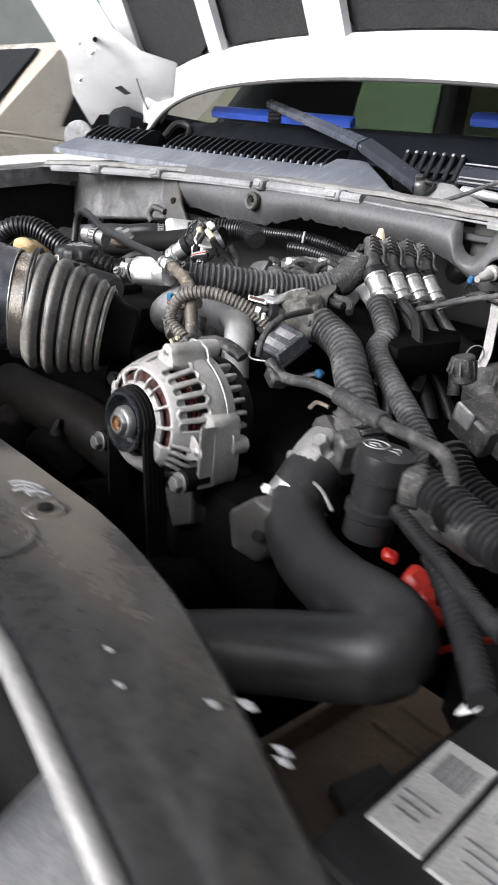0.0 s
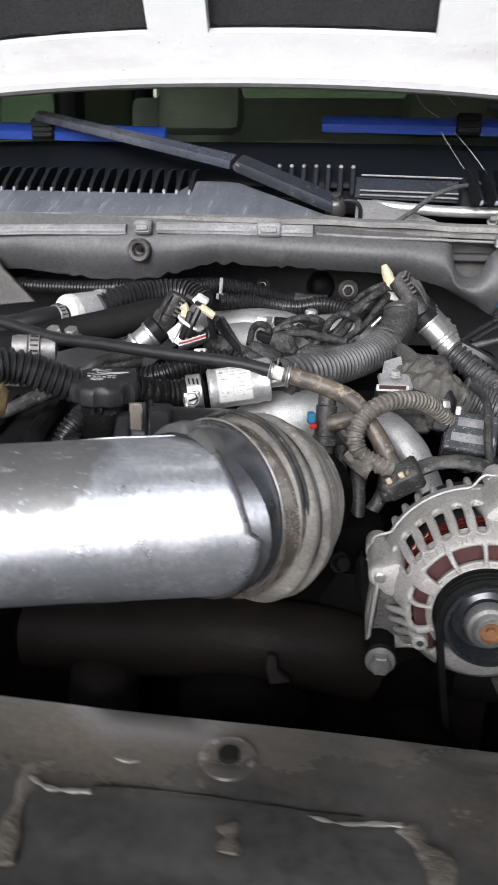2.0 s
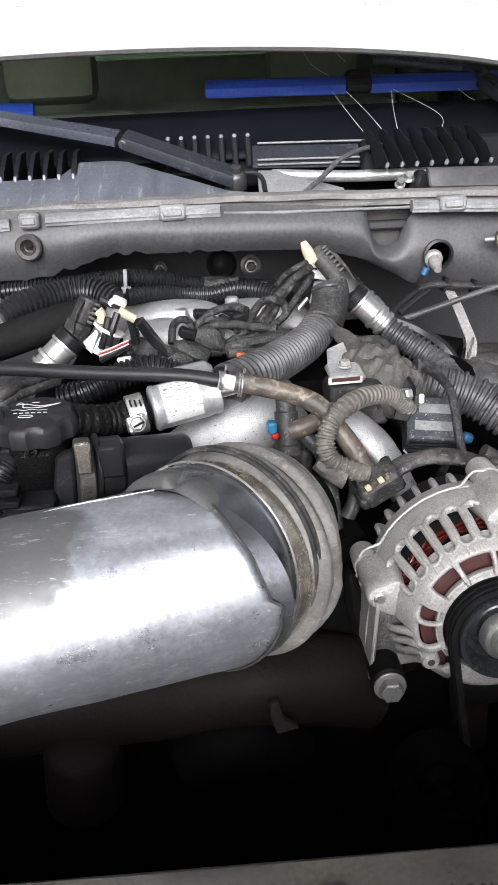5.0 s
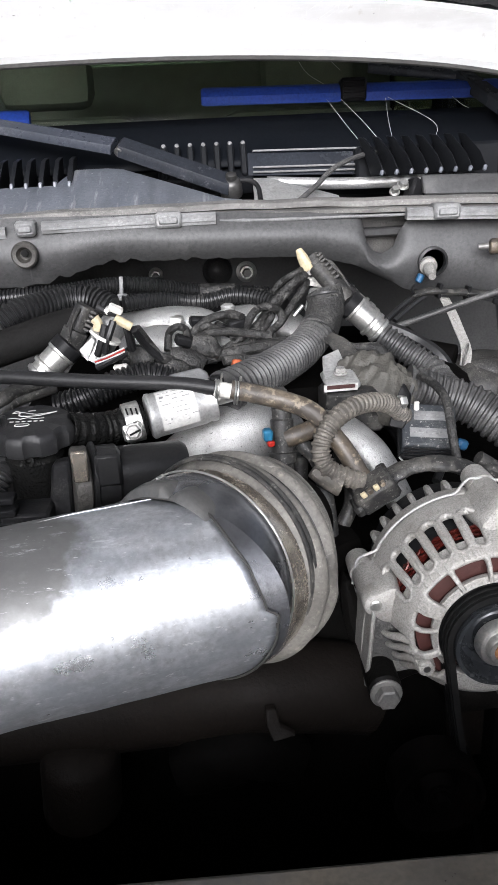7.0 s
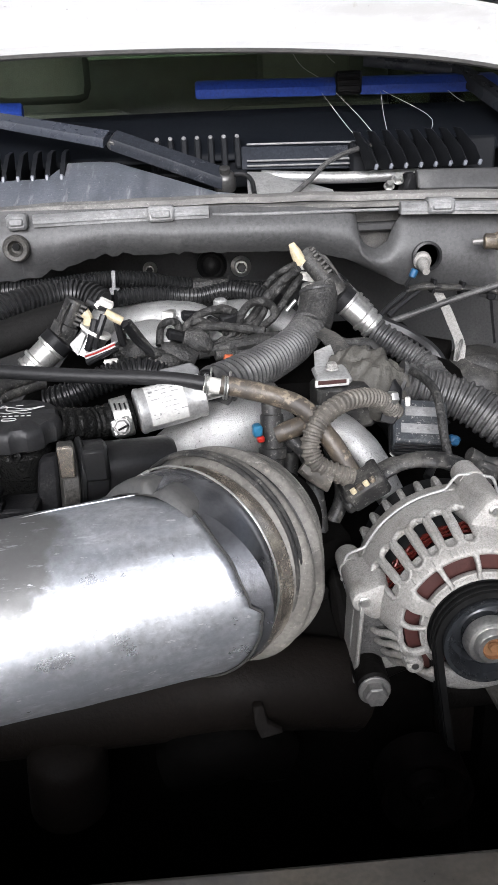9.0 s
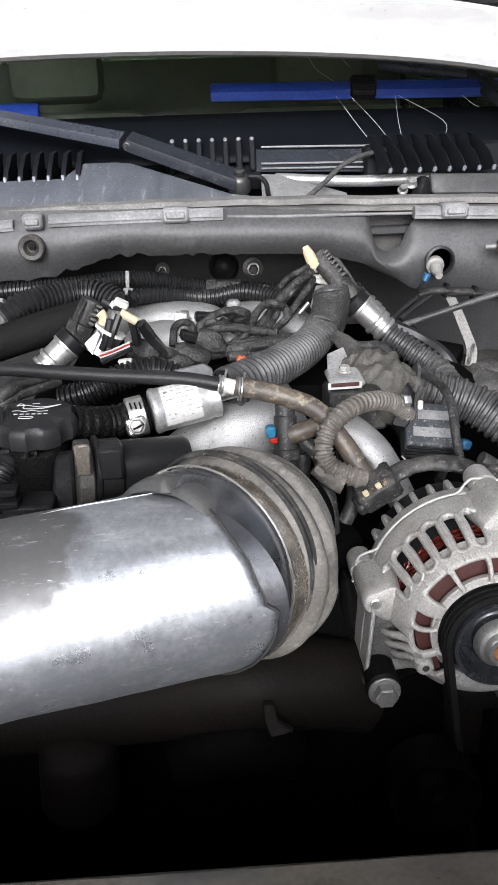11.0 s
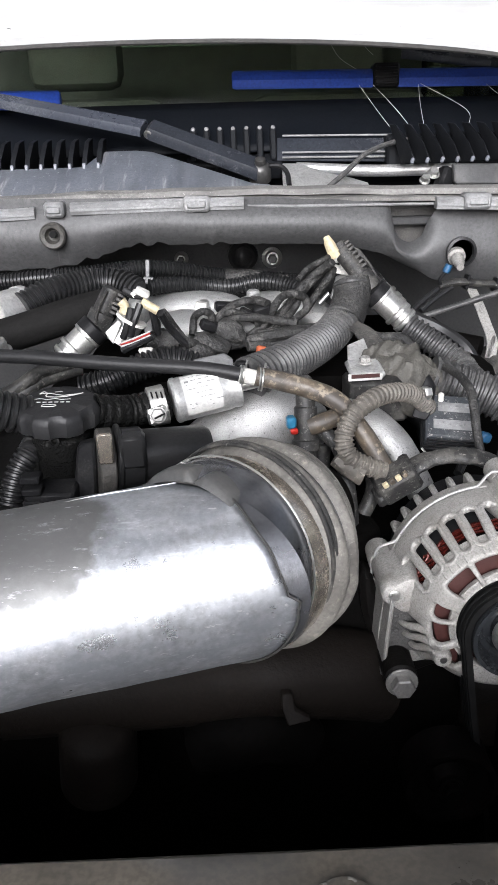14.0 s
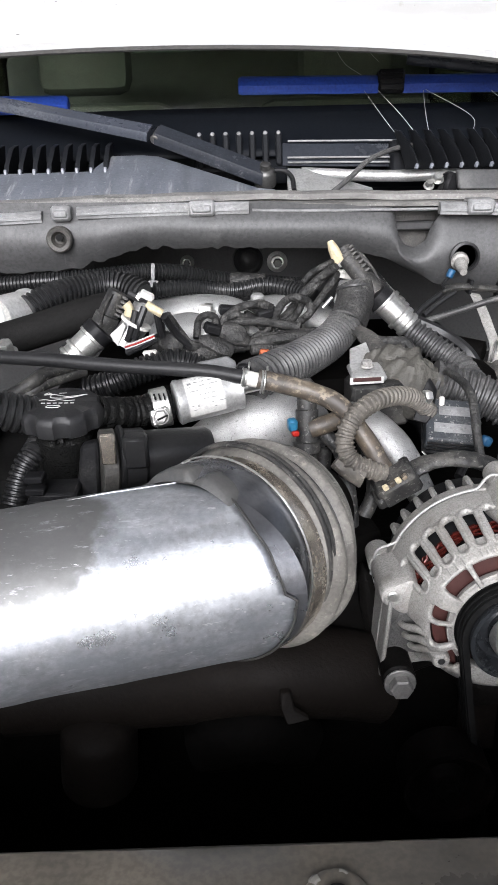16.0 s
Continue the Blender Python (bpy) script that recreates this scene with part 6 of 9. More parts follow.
for dy in (-0.0075, -0.0025, 0.0025, 0.0075):
    rings = []
    for i, p in enumerate(fine):
        t = (fine[min(i + 1, len(fine) - 1)] - fine[max(i - 1, 0)]).normalized()
        o = Vector((t.z, 0, -t.x))
        rings.append([p + o * a + Vector((0, dy + b, 0)) for a, b in ((-0.0018, -0.0012), (0.0026, -0.0012), (0.0030, 0.0), (0.0026, 0.0012), (-0.0018, 0.0012))])
    Geo().rings(rings).make("belt_rib", BELT, belt)

# ---- big intake tube and its bellows ----
tube_c, tube_d = Vector((-0.18, -0.0324, 1.0312)), Vector((0.9768, 0.21, 0.0419))
pipe = thing("intake_tube", tube_c + Vector((-0.1, 0, -0.05)), "large dented aluminium intake tube, scuffed, lying across the engine bay", "intake tube")
end_c, end_d = Vector((-0.192, -0.033, 1.0305)), unit((0.60, 0.79, -0.05))
SEG = 120


def near_cut(deg):
    """How far the torn end falls short of, or runs past, its plane round the tube."""
    deg = (deg + 180) % 360 - 180
    if deg > 8:
        u = min(1.0, max(0.0, (74 - deg) / 34))
        return -0.008 * u * u * (3 - 2 * u)
    return -0.0025 if deg > -70 else 0.0


side = tube_d.cross(Vector((0, 0, 1))).normalized()
upv = side.cross(tube_d)
dent = tube_c + tube_d * -0.090
rings = []
for i in range(130):
    ring = []
    for k in range(SEG):
        a = 2 * math.pi * k / SEG
        out = side * math.cos(a) + upv * math.sin(a)
        # each wall line runs on until it meets the slanted end plane
        full = tube_c + out * 0.0474 - tube_d * 0.60
        length = (end_c - full).dot(end_d) / tube_d.dot(end_d)
        length += 0.0014 * noise.noise((math.cos(a) * 3.2, math.sin(a) * 3.2, 5.0)) + near_cut(math.degrees(a))
        p = full + tube_d * length * (i / 129) ** 0.8
        # hammered dent on the upper left and slight waves
        d = (p - dent)
        fall = math.exp(-((d.dot(tube_d)) / 0.034) ** 2) * math.exp(-((a - radians(74)) / 0.42) ** 2)
        p = p - out * 0.0022 * fall * (0.9 + 0.2 * noise.noise(p * 35))
        p = p + out * (0.0008 * noise.noise(p * 22) + 0.00035 * noise.noise(p * 60))
        ring.append(p)
    rings.append(ring)
g = Geo().rings(rings, cap=False)
ob = g.make("tube_wall", ALU, pipe, "", 80)
md = ob.modifiers.new("thick", "SOLIDIFY")
md.thickness, md.offset = 0.002, -1
sleeve = []
for k in range(9):
    ring = []
    for q in range(64):
        a = 2 * math.pi * q / 64
        out = side * math.cos(a) + upv * math.sin(a)
        full = tube_c + out * 0.0462 - tube_d * 0.60
        ring.append(full + tube_d * ((end_c - full).dot(end_d) / tube_d.dot(end_d) - 0.035 + 0.040 * k / 8))
    sleeve.append(ring)
Geo().rings(sleeve, cap=False).make("inner_sleeve", COLLAR, pipe, "blue-grey sleeve under the torn end")
# worn bead along the end and the weld line on top
g = Geo().tube([p + (p - end_c).normalized() * 0.0008 for p in rings[-1]] + [rings[-1][0]], 0.0007, 6, 0.004, n=1)
g.make("end_bead", DARKSTEEL, pipe, "dark grimy cut edge")
g = Geo().tube([tube_c + tube_d * s + (side * -0.25 + upv * 0.968) * (0.0474 - (0.003 if -0.12 < s < -0.08 else 0)) for s in (-0.55, -0.4, -0.3, -0.2, -0.17, -0.14, -0.11, -0.06, -0.03, 0.0)], 0.00035, 6, 0.006)
g.make("weld_line", ALU, pipe, "thin weld line")

bel = thing("intake_bellows", (-0.16, 0.02, 0.97), "dusty grey rubber intake bellows with steel clamp", "bellows")
ca, cb = end_c + Vector((0.004, 0.002, 0.0)), Vector((-0.134, 0.074, 1.003))
prof_n, rings = 120, []
for i in range(prof_n + 1):
    u = i / prof_n
    c = ca.lerp(cb, u) + Vector((0.006, -0.003, 0)) * math.sin(math.pi * u)
    d = end_d.lerp(unit((0.66, 0.74, -0.12)), u).normalized()
    x = d.cross(Vector((0, 0, 1))).normalized()
    y = x.cross(d)
    if u < 0.26:
        r = 0.0485 + 0.006 * u
    else:
        w = (u - 0.26) / 0.74
        r = 0.0530 + 0.0045 * math.sin(math.pi * min(1.0, w * 1.6)) - 0.0085 * max(0.0, w - 0.45) ** 1.2 * 2 + (0.0082 - 0.003 * w) * ((0.5 + 0.5 * math.cos(2 * math.pi * (5.6 * w ** 1.35 + 0.5))) ** 0.55 - 0.25) * (1 if w < 0.97 else 0)
    rings.append([c + (x * math.cos(a) + y * math.sin(a)) * (r + 0.0016 * noise.noise(c * 30 + Vector((a * 1.5, 0, 0)))) for a in (2 * math.pi * k / 64 for k in range(64))])
g = Geo().rings(rings, cap=False)
BELLOWS = material("dusty_rubber_bellows", (0.135, 0.128, 0.115), 0.5, 0, (0.19, 0.179, 0.158), 0.7, 11, 420, 0.12, 0.12, (0.34, 0.325, 0.295), 0.36, 0.4)
weathered(BELLOWS, [(22.0, (1, 1, 1), 0.48, 0.62, 0.75, (0.05, 0.047, 0.043), -0.1), (34.0, (1, 1, 1), 0.57, 0.68, 0.7, (0.42, 0.38, 0.32), 0.2), (260.0, (1, 1, 1), 0.60, 0.68, 0.6, (0.36, 0.345, 0.32), 0.2)])
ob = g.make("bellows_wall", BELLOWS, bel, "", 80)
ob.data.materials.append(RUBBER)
# Valley faces turn black rubber, undusted, with the crease shade in the colour.
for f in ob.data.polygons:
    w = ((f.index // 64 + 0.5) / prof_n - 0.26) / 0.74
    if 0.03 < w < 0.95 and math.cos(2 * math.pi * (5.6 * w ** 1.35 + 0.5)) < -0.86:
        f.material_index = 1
md = ob.modifiers.new("thick", "SOLIDIFY")
md.thickness, md.offset = 0.003, -1
cc = ca.lerp(cb, 0.24) + Vector((0.004, -0.002, 0))
cl_ = worm_clamp("clamp", cc, end_d, 0.0542, 0.013, "wide steel clamp band, stained tan and worn bright", bel, cc + Vector((-0.030, 0.012, 0.044)))
cl_.data.materials.clear()
cl_.data.materials.append(STAINED)
Geo().lathe(ca - end_d * 0.004, end_d, [(0, 0.0490), (0.0012, 0.0512), (0.005, 0.0527), (0.010, 0.0535), (0.015, 0.0539), (0.019, 0.0537), (0.022, 0.0530), (0.0255, 0.0528), (0.026, 0.051)], 64, cap=False).make("collar", COLLAR, bel, "smooth blue-black rubber collar")
for off, rr, tr, mat_, lab in ((0.0215, 0.0540, 0.0006, STEEL, "bright rolled rim of the collar"), (0.0370, 0.0558, 0.0012, DUSTYP, "dusty bead behind the clamp"), (0.0402, 0.0560, 0.0015, DUSTYP, "worn grey bead")):
    mid = ca + end_d * off
    u_ = end_d.cross(Vector((0, 0, 1))).normalized()
    v_ = u_.cross(end_d)
    ring = [mid + (u_ * math.cos(a) + v_ * math.sin(a)) * rr for a in (2 * math.pi * k / 72 for k in range(73))]
    Geo().tube(ring, tr, 8, 0.004, n=1).make("rim", mat_, bel, lab)
x_, z_ = end_d.cross(Vector((0, 0, 1))).normalized(), None
z_ = x_.cross(end_d)
rings = []
for k in range(73):
    u = k / 72
    a = radians(60 + 72 * u)
    fold = min(1.0, abs(u - 0.40) / 0.085) ** 0.8
    hgt = 0.0052 * fold * math.sin(math.pi * u) ** 0.5 + 0.0002
    o = x_ * math.cos(a) + z_ * math.sin(a)
    rings.append([ca + o * r + end_d * h for r, h in ((0.0500, -0.0065 - 0.0015 * fold), (0.0500 + hgt * 0.75, -0.0060), (0.0500 + hgt, -0.0035), (0.0503 + hgt, 0.0015), (0.0500 + hgt * 0.6, 0.009), (0.0505, 0.016))])
Geo().rings(rings).make("notched_lip", LIPRUB, bel, "notched lip of the rubber collar", 50)
g = Geo().lathe(cb, unit((0.66, 0.74, -0.12)), [(-0.012, 0.040), (0.004, 0.040), (0.012, 0.034), (0.03, 0.030)], 32, cap=True)
turbo = thing("turbo_inlet", cb, "dark cast turbo inlet behind the bellows", "turbo inlet")
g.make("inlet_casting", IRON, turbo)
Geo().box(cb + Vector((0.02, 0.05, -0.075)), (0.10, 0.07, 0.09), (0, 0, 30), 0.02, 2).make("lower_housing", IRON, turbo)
hexbolt(Geo(), cb + Vector((0.035, -0.012, -0.045)), (0.5, -0.8, 0.2), 0.006).make("housing_bolt", MOUNT, turbo)


# ---- filter can, oil filler and hoses over the engine ----
can = thing("fuel_filter_can", (-0.195, 0.175, 1.041), "silver metal filter can with a printed white label", "filter can")
c0, c1 = Vector((-0.216, 0.166, 1.055)), Vector((-0.166, 0.178, 1.062))
ax = (c1 - c0).normalized()
L = (c1 - c0).length
R = 0.0168
g = Geo().lathe(c0, ax, [(0.0, 0.008), (0.0, R * 0.92), (0.0015, R * 1.03), (0.004, R * 1.03), (0.005, R), (L - 0.010, R * 0.985), (L - 0.006, R * 0.93), (L - 0.004, R * 0.97), (L - 0.001, R * 0.97), (L, R * 0.85), (L + 0.001, 0.006)], 40)
g.make("can_shell", CAN, can)
m = frame_of(ax)
rows = []
for i in range(2):
    h = 0.008 + (L - 0.024) * i
    rows.append([c0 + m @ Vector(((R + 0.0006) * math.cos(a), (R + 0.0006) * math.sin(a), h)) for a in (radians(95 + 115 * k / 20) for k in range(21))])
g = Geo().rings(rows, cap=False, loop=False)
lab = g.make("label", LABEL, can, "white printed label")
dice = random.Random(7)
for row in range(8):
    h0, a0 = 0.0095 + 0.002 * dice.random(), radians(108 + 11.5 * row)
    while h0 < L - 0.020:
        size = 0.0014 + 0.005 * dice.random() ** 2
        wide = 0.10 if dice.random() < 0.12 else 0.028 + 0.02 * dice.random()
        if dice.random() < 0.62:
            pts = [c0 + m @ Vector(((R + 0.0012) * math.cos(a), (R + 0.0012) * math.sin(a), h)) for a, h in ((a0, h0), (a0, h0 + size), (a0 + wide, h0 + size), (a0 + wide, h0))]
            Geo().add(pts, [(0, 1, 2, 3)]).make("print_bar", PRINT, lab)
        h0 += size + 0.0012 + 0.003 * dice.random()
Geo().cyl(c1, c1 + ax * 0.016, 0.0055, 14, 0.001).make("outlet_stub", STEEL, can, "steel outlet stub")

hose = thing("oily_breather_hose", (-0.251, 0.150, 1.054), "oily black hose between the oil filler and the filter can", "hose")
Geo().tube([(-0.270, 0.135, 1.060), (-0.256, 0.145, 1.055), (-0.244, 0.155, 1.052), (-0.220, 0.165, 1.054)], lambda s, u: 0.0125 + 0.0006 * math.sin(s * 900), 18, 0.0015).make("hose_wall", OILY, hose)
wcl = worm_clamp("hose_clamp", (-0.227, 0.163, 1.053), ax, 0.0140, 0.013, "zinc-plated worm-drive hose clamp", hose)
Geo().box((-0.226, 0.148, 1.051), (0.015, 0.006, 0.014), (-20, -12, 5), 0.002).make("screw_housing", STEEL, wcl, "pressed screw housing")
hexbolt(Geo(), (-0.225, 0.145, 1.052), (0.05, -1, 0.3), 0.0052, 0.005, 1.25).make("clamp_screw", DULLSTEEL, wcl, "slotted hexagon clamp screw")
Geo().box((-0.223, 0.137, 1.054), (0.0085, 0.001, 0.0012), (0, -25, 0), 0).make("screw_slot", BELT, wcl, "dark screw slot")
for k in range(3):
    Geo().box(Vector((-0.226, 0.148, 1.065)) + Vector((0.0035 * k - 0.003, 0.0008, 0.001)), (0.0011, 0.0012, 0.005), (0, -12, 0), 0).make("band_slot", BELT, wcl, "dark slot in the band")

filler = thing("oil_filler", (-0.296, 0.125, 1.044), "black oil filler neck with a scalloped cap and white symbol", "oil filler")
cc = Vector((-0.292, 0.125, 1.072))
tilt = unit((0.02, -0.10, 1))
m = frame_of(tilt)
rings = []
for h, rr, sc in ((-0.0165, 0.0265, 1), (-0.0150, 0.0290, 1), (-0.006, 0.0297, 1), (-0.002, 0.0280, 0.6), (0.0, 0.0255, 0.2), (0.0008, 0.012, 0), (0.0008, 0.0005, 0)):
    rings.append([cc + m @ Vector(((rr - sc * 0.0024 * max(0.0, math.sin(a * 8)) ** 0.5) * math.cos(a), (rr - sc * 0.0024 * max(0.0, math.sin(a * 8)) ** 0.5) * math.sin(a), h)) for a in (2 * math.pi * k / 96 for k in range(96))])
cap = Geo().rings(rings).make("filler_cap", CAPP, filler, "black scalloped cap")
ORI = Vector((cc.x, cc.y, cc.z)) + tilt * 0.0016


def mark(pts, r=0.0006):
    Geo().tube([ORI + m @ Vector((-q[1], q[0], 0)) for q in pts], r, 6, 0.001, flat=0.4, n=2).make("symbol_line", LABEL, cap, "white raised symbol")


mark([(-0.013, 0.009), (-0.006, 0.010), (0.004, 0.006), (0.017, 0.010)])
mark([(-0.013, 0.009), (-0.011, 0.013), (-0.008, 0.010)])
mark([(-0.008, 0.009), (-0.007, 0.004), (0.006, 0.004), (0.017, 0.010)])
mark([(-0.003, 0.012), (0.002, 0.0125)])
mark([(-0.015, 0.000), (-0.010, 0.001), (-0.006, -0.001), (-0.001, 0.001), (0.004, -0.001), (0.010, 0.000)])
for k in range(6):
    mark([(-0.012 + 0.004 * k, -0.005), (-0.0095 + 0.004 * k, -0.005)], 0.0008)
mark([(-0.007, -0.009), (0.001, -0.009), (0.001, -0.012), (-0.007, -0.012), (-0.007, -0.009)], 0.0005)
Geo().lathe(cc - tilt * 0.075, tilt, [(0, 0.019), (0.030, 0.0185), (0.034, 0.0200), (0.050, 0.0205), (0.052, 0.019), (0.0535, 0.019)], 32).make("neck_tube", OILY, filler, "oily black neck")
Geo().lathe(Vector((-0.292, 0.107, 1.050)), (0, -1, 0.1), [(0, 0.0045), (0.003, 0.004), (0.0034, 0.002), (0.001, 0.001)], 14).make("neck_plug", OILY, filler)
Geo().box(Vector((-0.293, 0.090, 1.011)), (0.032, 0.026, 0.026), bevel=0.002).make("neck_base", BLACKP, filler, "black square base")
for k in range(3):
    Geo().box(Vector((-0.304, 0.082, 1.034)) + Vector((0, 0, -0.0085 * k)), (0.013, 0.012, 0.005), bevel=0.001).make("base_rib", BLACKP, filler)

lf = thing("breather_loom", (-0.322, 0.120, 1.084), "black corrugated breather hose running to the oil filler", "hose")
Geo().loom([(-0.40, 0.06, 1.03), (-0.385, 0.075, 1.075), (-0.36, 0.10, 1.083), (-0.325, 0.118, 1.068), (-0.31, 0.125, 1.062)], 0.014, 0.0055, 0.16).make("hose_wall", CLEANLOOM, lf)
lf = thing("corrugated_hose", (-0.314, 0.090, 1.030), "small black corrugated hose below the oil filler", "hose")
Geo().loom([(-0.310, 0.140, 1.043), (-0.313, 0.120, 1.038), (-0.321, 0.110, 1.026), (-0.327, 0.100, 1.005)], 0.009, 0.0040, 0.20).make("hose_wall", CLEANLOOM, lf)
yb = thing("tan_solenoid_valve", (-0.36, 0.09, 1.04), "tan plastic solenoid valve with a metal clip", "valve")
Geo().box((-0.402, 0.120, 1.050), (0.052, 0.030, 0.026), (6, 12, 20), 0.006).make("valve_body", CARDBOARD, yb)
Geo().box((-0.392, 0.112, 1.067), (0.009, 0.009, 0.005), (6, 10, 20), 0.001).make("valve_clip", STEEL, yb)
rb = thing("rusty_bracket", (-0.40, 0.30, 1.06), "small rust-brown bracket with two bolts among the hoses", "bracket")
Geo().box((-0.405, 0.26, 1.064), (0.036, 0.022, 0.010), (0, 8, 10), 0.004).make("bracket_plate", TRAY, rb)
for dx in (0.012, 0.03):
    hexbolt(Geo(), (-0.395 + dx, 0.25, 1.076), (0, -0.4, 0.9), 0.007, 0.010).make("bolt", STEEL, rb)

hs = thing("fuel_hose", (-0.253, 0.170, 1.083), "slim black rubber fuel hose crossing over the filter can", "hose")
Geo().tube([(-0.507, 0.245, 1.040), (-0.506, 0.25, 1.085), (-0.47, 0.24, 1.100), (-0.376, 0.215, 1.085), (-0.319, 0.200, 1.083), (-0.256, 0.185, 1.080), (-0.195, 0.172, 1.078), (-0.162, 0.164, 1.074)], 0.0056, 14, 0.006).make("hose_wall", RUBBER, hs)
ts = thing("tan_fuel_hose", (-0.104, 0.150, 1.061), "dirt-stained tan rubber hose curving down behind the alternator", "hose")
Geo().tube([(-0.153, 0.164, 1.073), (-0.136, 0.163, 1.069), (-0.112, 0.158, 1.063), (-0.092, 0.150, 1.054), (-0.078, 0.143, 1.036), (-0.068, 0.137, 1.021), (-0.056, 0.130, 1.000)], 0.0072, 14, 0.004, sag=0.0004).make("hose_wall", TANHOSE, ts)
fit = thing("hose_joiner", (-0.156, 0.164, 1.073), "white plastic hose joiner with wire clamps", "hose joiner")
Geo().tube([(-0.165, 0.164, 1.075), (-0.151, 0.164, 1.071)], 0.0058, 14, 0.004).make("joiner", WHITEP, fit)
spring_clamp(fit, (-0.151, 0.163, 1.071), (1, 0, -0.2), 0.0082)
spring_clamp(fit, (-0.165, 0.163, 1.075), (1, 0, -0.2), 0.0066)

# ---- sensor body and clamp behind the tube ----
sb = thing("air_meter_body", (-0.230, 0.110, 1.032), "black plastic air meter body with a dusty steel clamp", "air meter")
b0, b1 = Vector((-0.250, 0.098, 1.039)), Vector((-0.191, 0.115, 1.035))
Geo().lathe(b0, b1 - b0, [(0, 0.019), (0.004, 0.0205), (0.016, 0.0205), (0.018, 0.0185), (0.06, 0.0185), (0.064, 0.016)], 32).make("meter_tube", BLACKC, sb)
Geo().box(Vector((-0.236, 0.085, 1.050)), (0.016, 0.014, 0.022), (0, 0, 6), 0.002).make("terminal_box", BLACKC, sb)
Geo().lathe(Vector((-0.263, 0.098, 1.036)), b1 - b0, [(0, 0.0225), (0.001, 0.0235), (0.0095, 0.0235), (0.0105, 0.0225)], 36).make("clamp_band", GRIMY, sb, "dusty steel clamp band")
Geo().box(Vector((-0.252, 0.074, 1.056)), (0.0098, 0.003, 0.021), (0, 0, 3), 0.001).make("clamp_lug", STAINED, sb, "pale stained clamp lug")
Geo().slab([(-0.276, 0.100, 1.048), (-0.264, 0.100, 1.050), (-0.265, 0.095, 1.013), (-0.282, 0.095, 1.010)], (0, 0.012, 0), 0.002).make("side_plate", BLACKP, sb)
Geo().lathe(Vector((-0.251, 0.098, 1.040)), b1 - b0, [(0, 0.0205), (0.001, 0.0222), (0.003, 0.0222), (0.004, 0.0205)], 36).make("rib_ring", BLACKC, sb)

# ---- castings of the intake ----
cst = thing("intake_elbow", (-0.151, 0.200, 1.018), "rough sand-cast aluminium intake elbow", "intake casting")
Geo().tube([(-0.196, 0.200, 1.000), (-0.172, 0.200, 1.014), (-0.147, 0.205, 1.022), (-0.125, 0.215, 1.018), (-0.110, 0.230, 1.005)], lambda s, u: 0.024 + 0.005 * math.sin(u * 3), 28, 0.004, sag=0.0008).make("elbow_wall", CASTROUGH, cst)
cst = thing("bridge_casting", (-0.045, 0.190, 1.017), "bright cast-aluminium arm beside the alternator", "bracket")
Geo().tube([(-0.079, 0.210, 1.023), (-0.057, 0.200, 1.018), (-0.041, 0.185, 1.004), (-0.031, 0.175, 0.988), (-0.022, 0.170, 0.970)], lambda s, u: 0.019 - 0.004 * u, 20, 0.004, flat=0.7, sag=0.0008).make("arm", CASTROUGH, cst)
man = thing("intake_manifold", (-0.171, 0.460, 1.055), "smooth cast-aluminium intake manifold runners", "intake manifold")
for pts, r in (([(-0.277, 0.500, 1.056), (-0.223, 0.490, 1.060), (-0.174, 0.490, 1.057), (-0.155, 0.470, 1.043)], 0.023), ([(-0.174, 0.500, 1.047), (-0.131, 0.500, 1.055), (-0.086, 0.480, 1.053), (-0.053, 0.460, 1.038)], 0.024), ([(-0.262, 0.420, 1.049), (-0.225, 0.420, 1.051), (-0.195, 0.420, 1.047), (-0.159, 0.420, 1.039)], 0.025), ([(-0.196, 0.450, 1.043), (-0.146, 0.450, 1.044), (-0.096, 0.440, 1.041)], 0.022)):
    Geo().tube(pts, lambda s, u, r=r: r * (0.82 + 0.3 * math.sin(math.pi * u)), 24, 0.006, flat=0.72, sag=0.001).make("runner", CASTROUGH, man)
for p in ((-0.201, 0.465, 1.068), (-0.144, 0.470, 1.068), (-0.108, 0.465, 1.062)):
    hexbolt(Geo(), Vector(p) + Vector((0, 0, -0.006)), (0, -0.2, 1), 0.006, 0.008).make("bolt", STEEL, man)
Geo().box((-0.139, 0.440, 1.059), (0.012, 0.01, 0.028), (0, 0, 10), 0.002).make("lug", CAST, man, "cast lug")
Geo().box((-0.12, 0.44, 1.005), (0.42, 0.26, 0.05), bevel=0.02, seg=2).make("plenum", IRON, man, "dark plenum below")

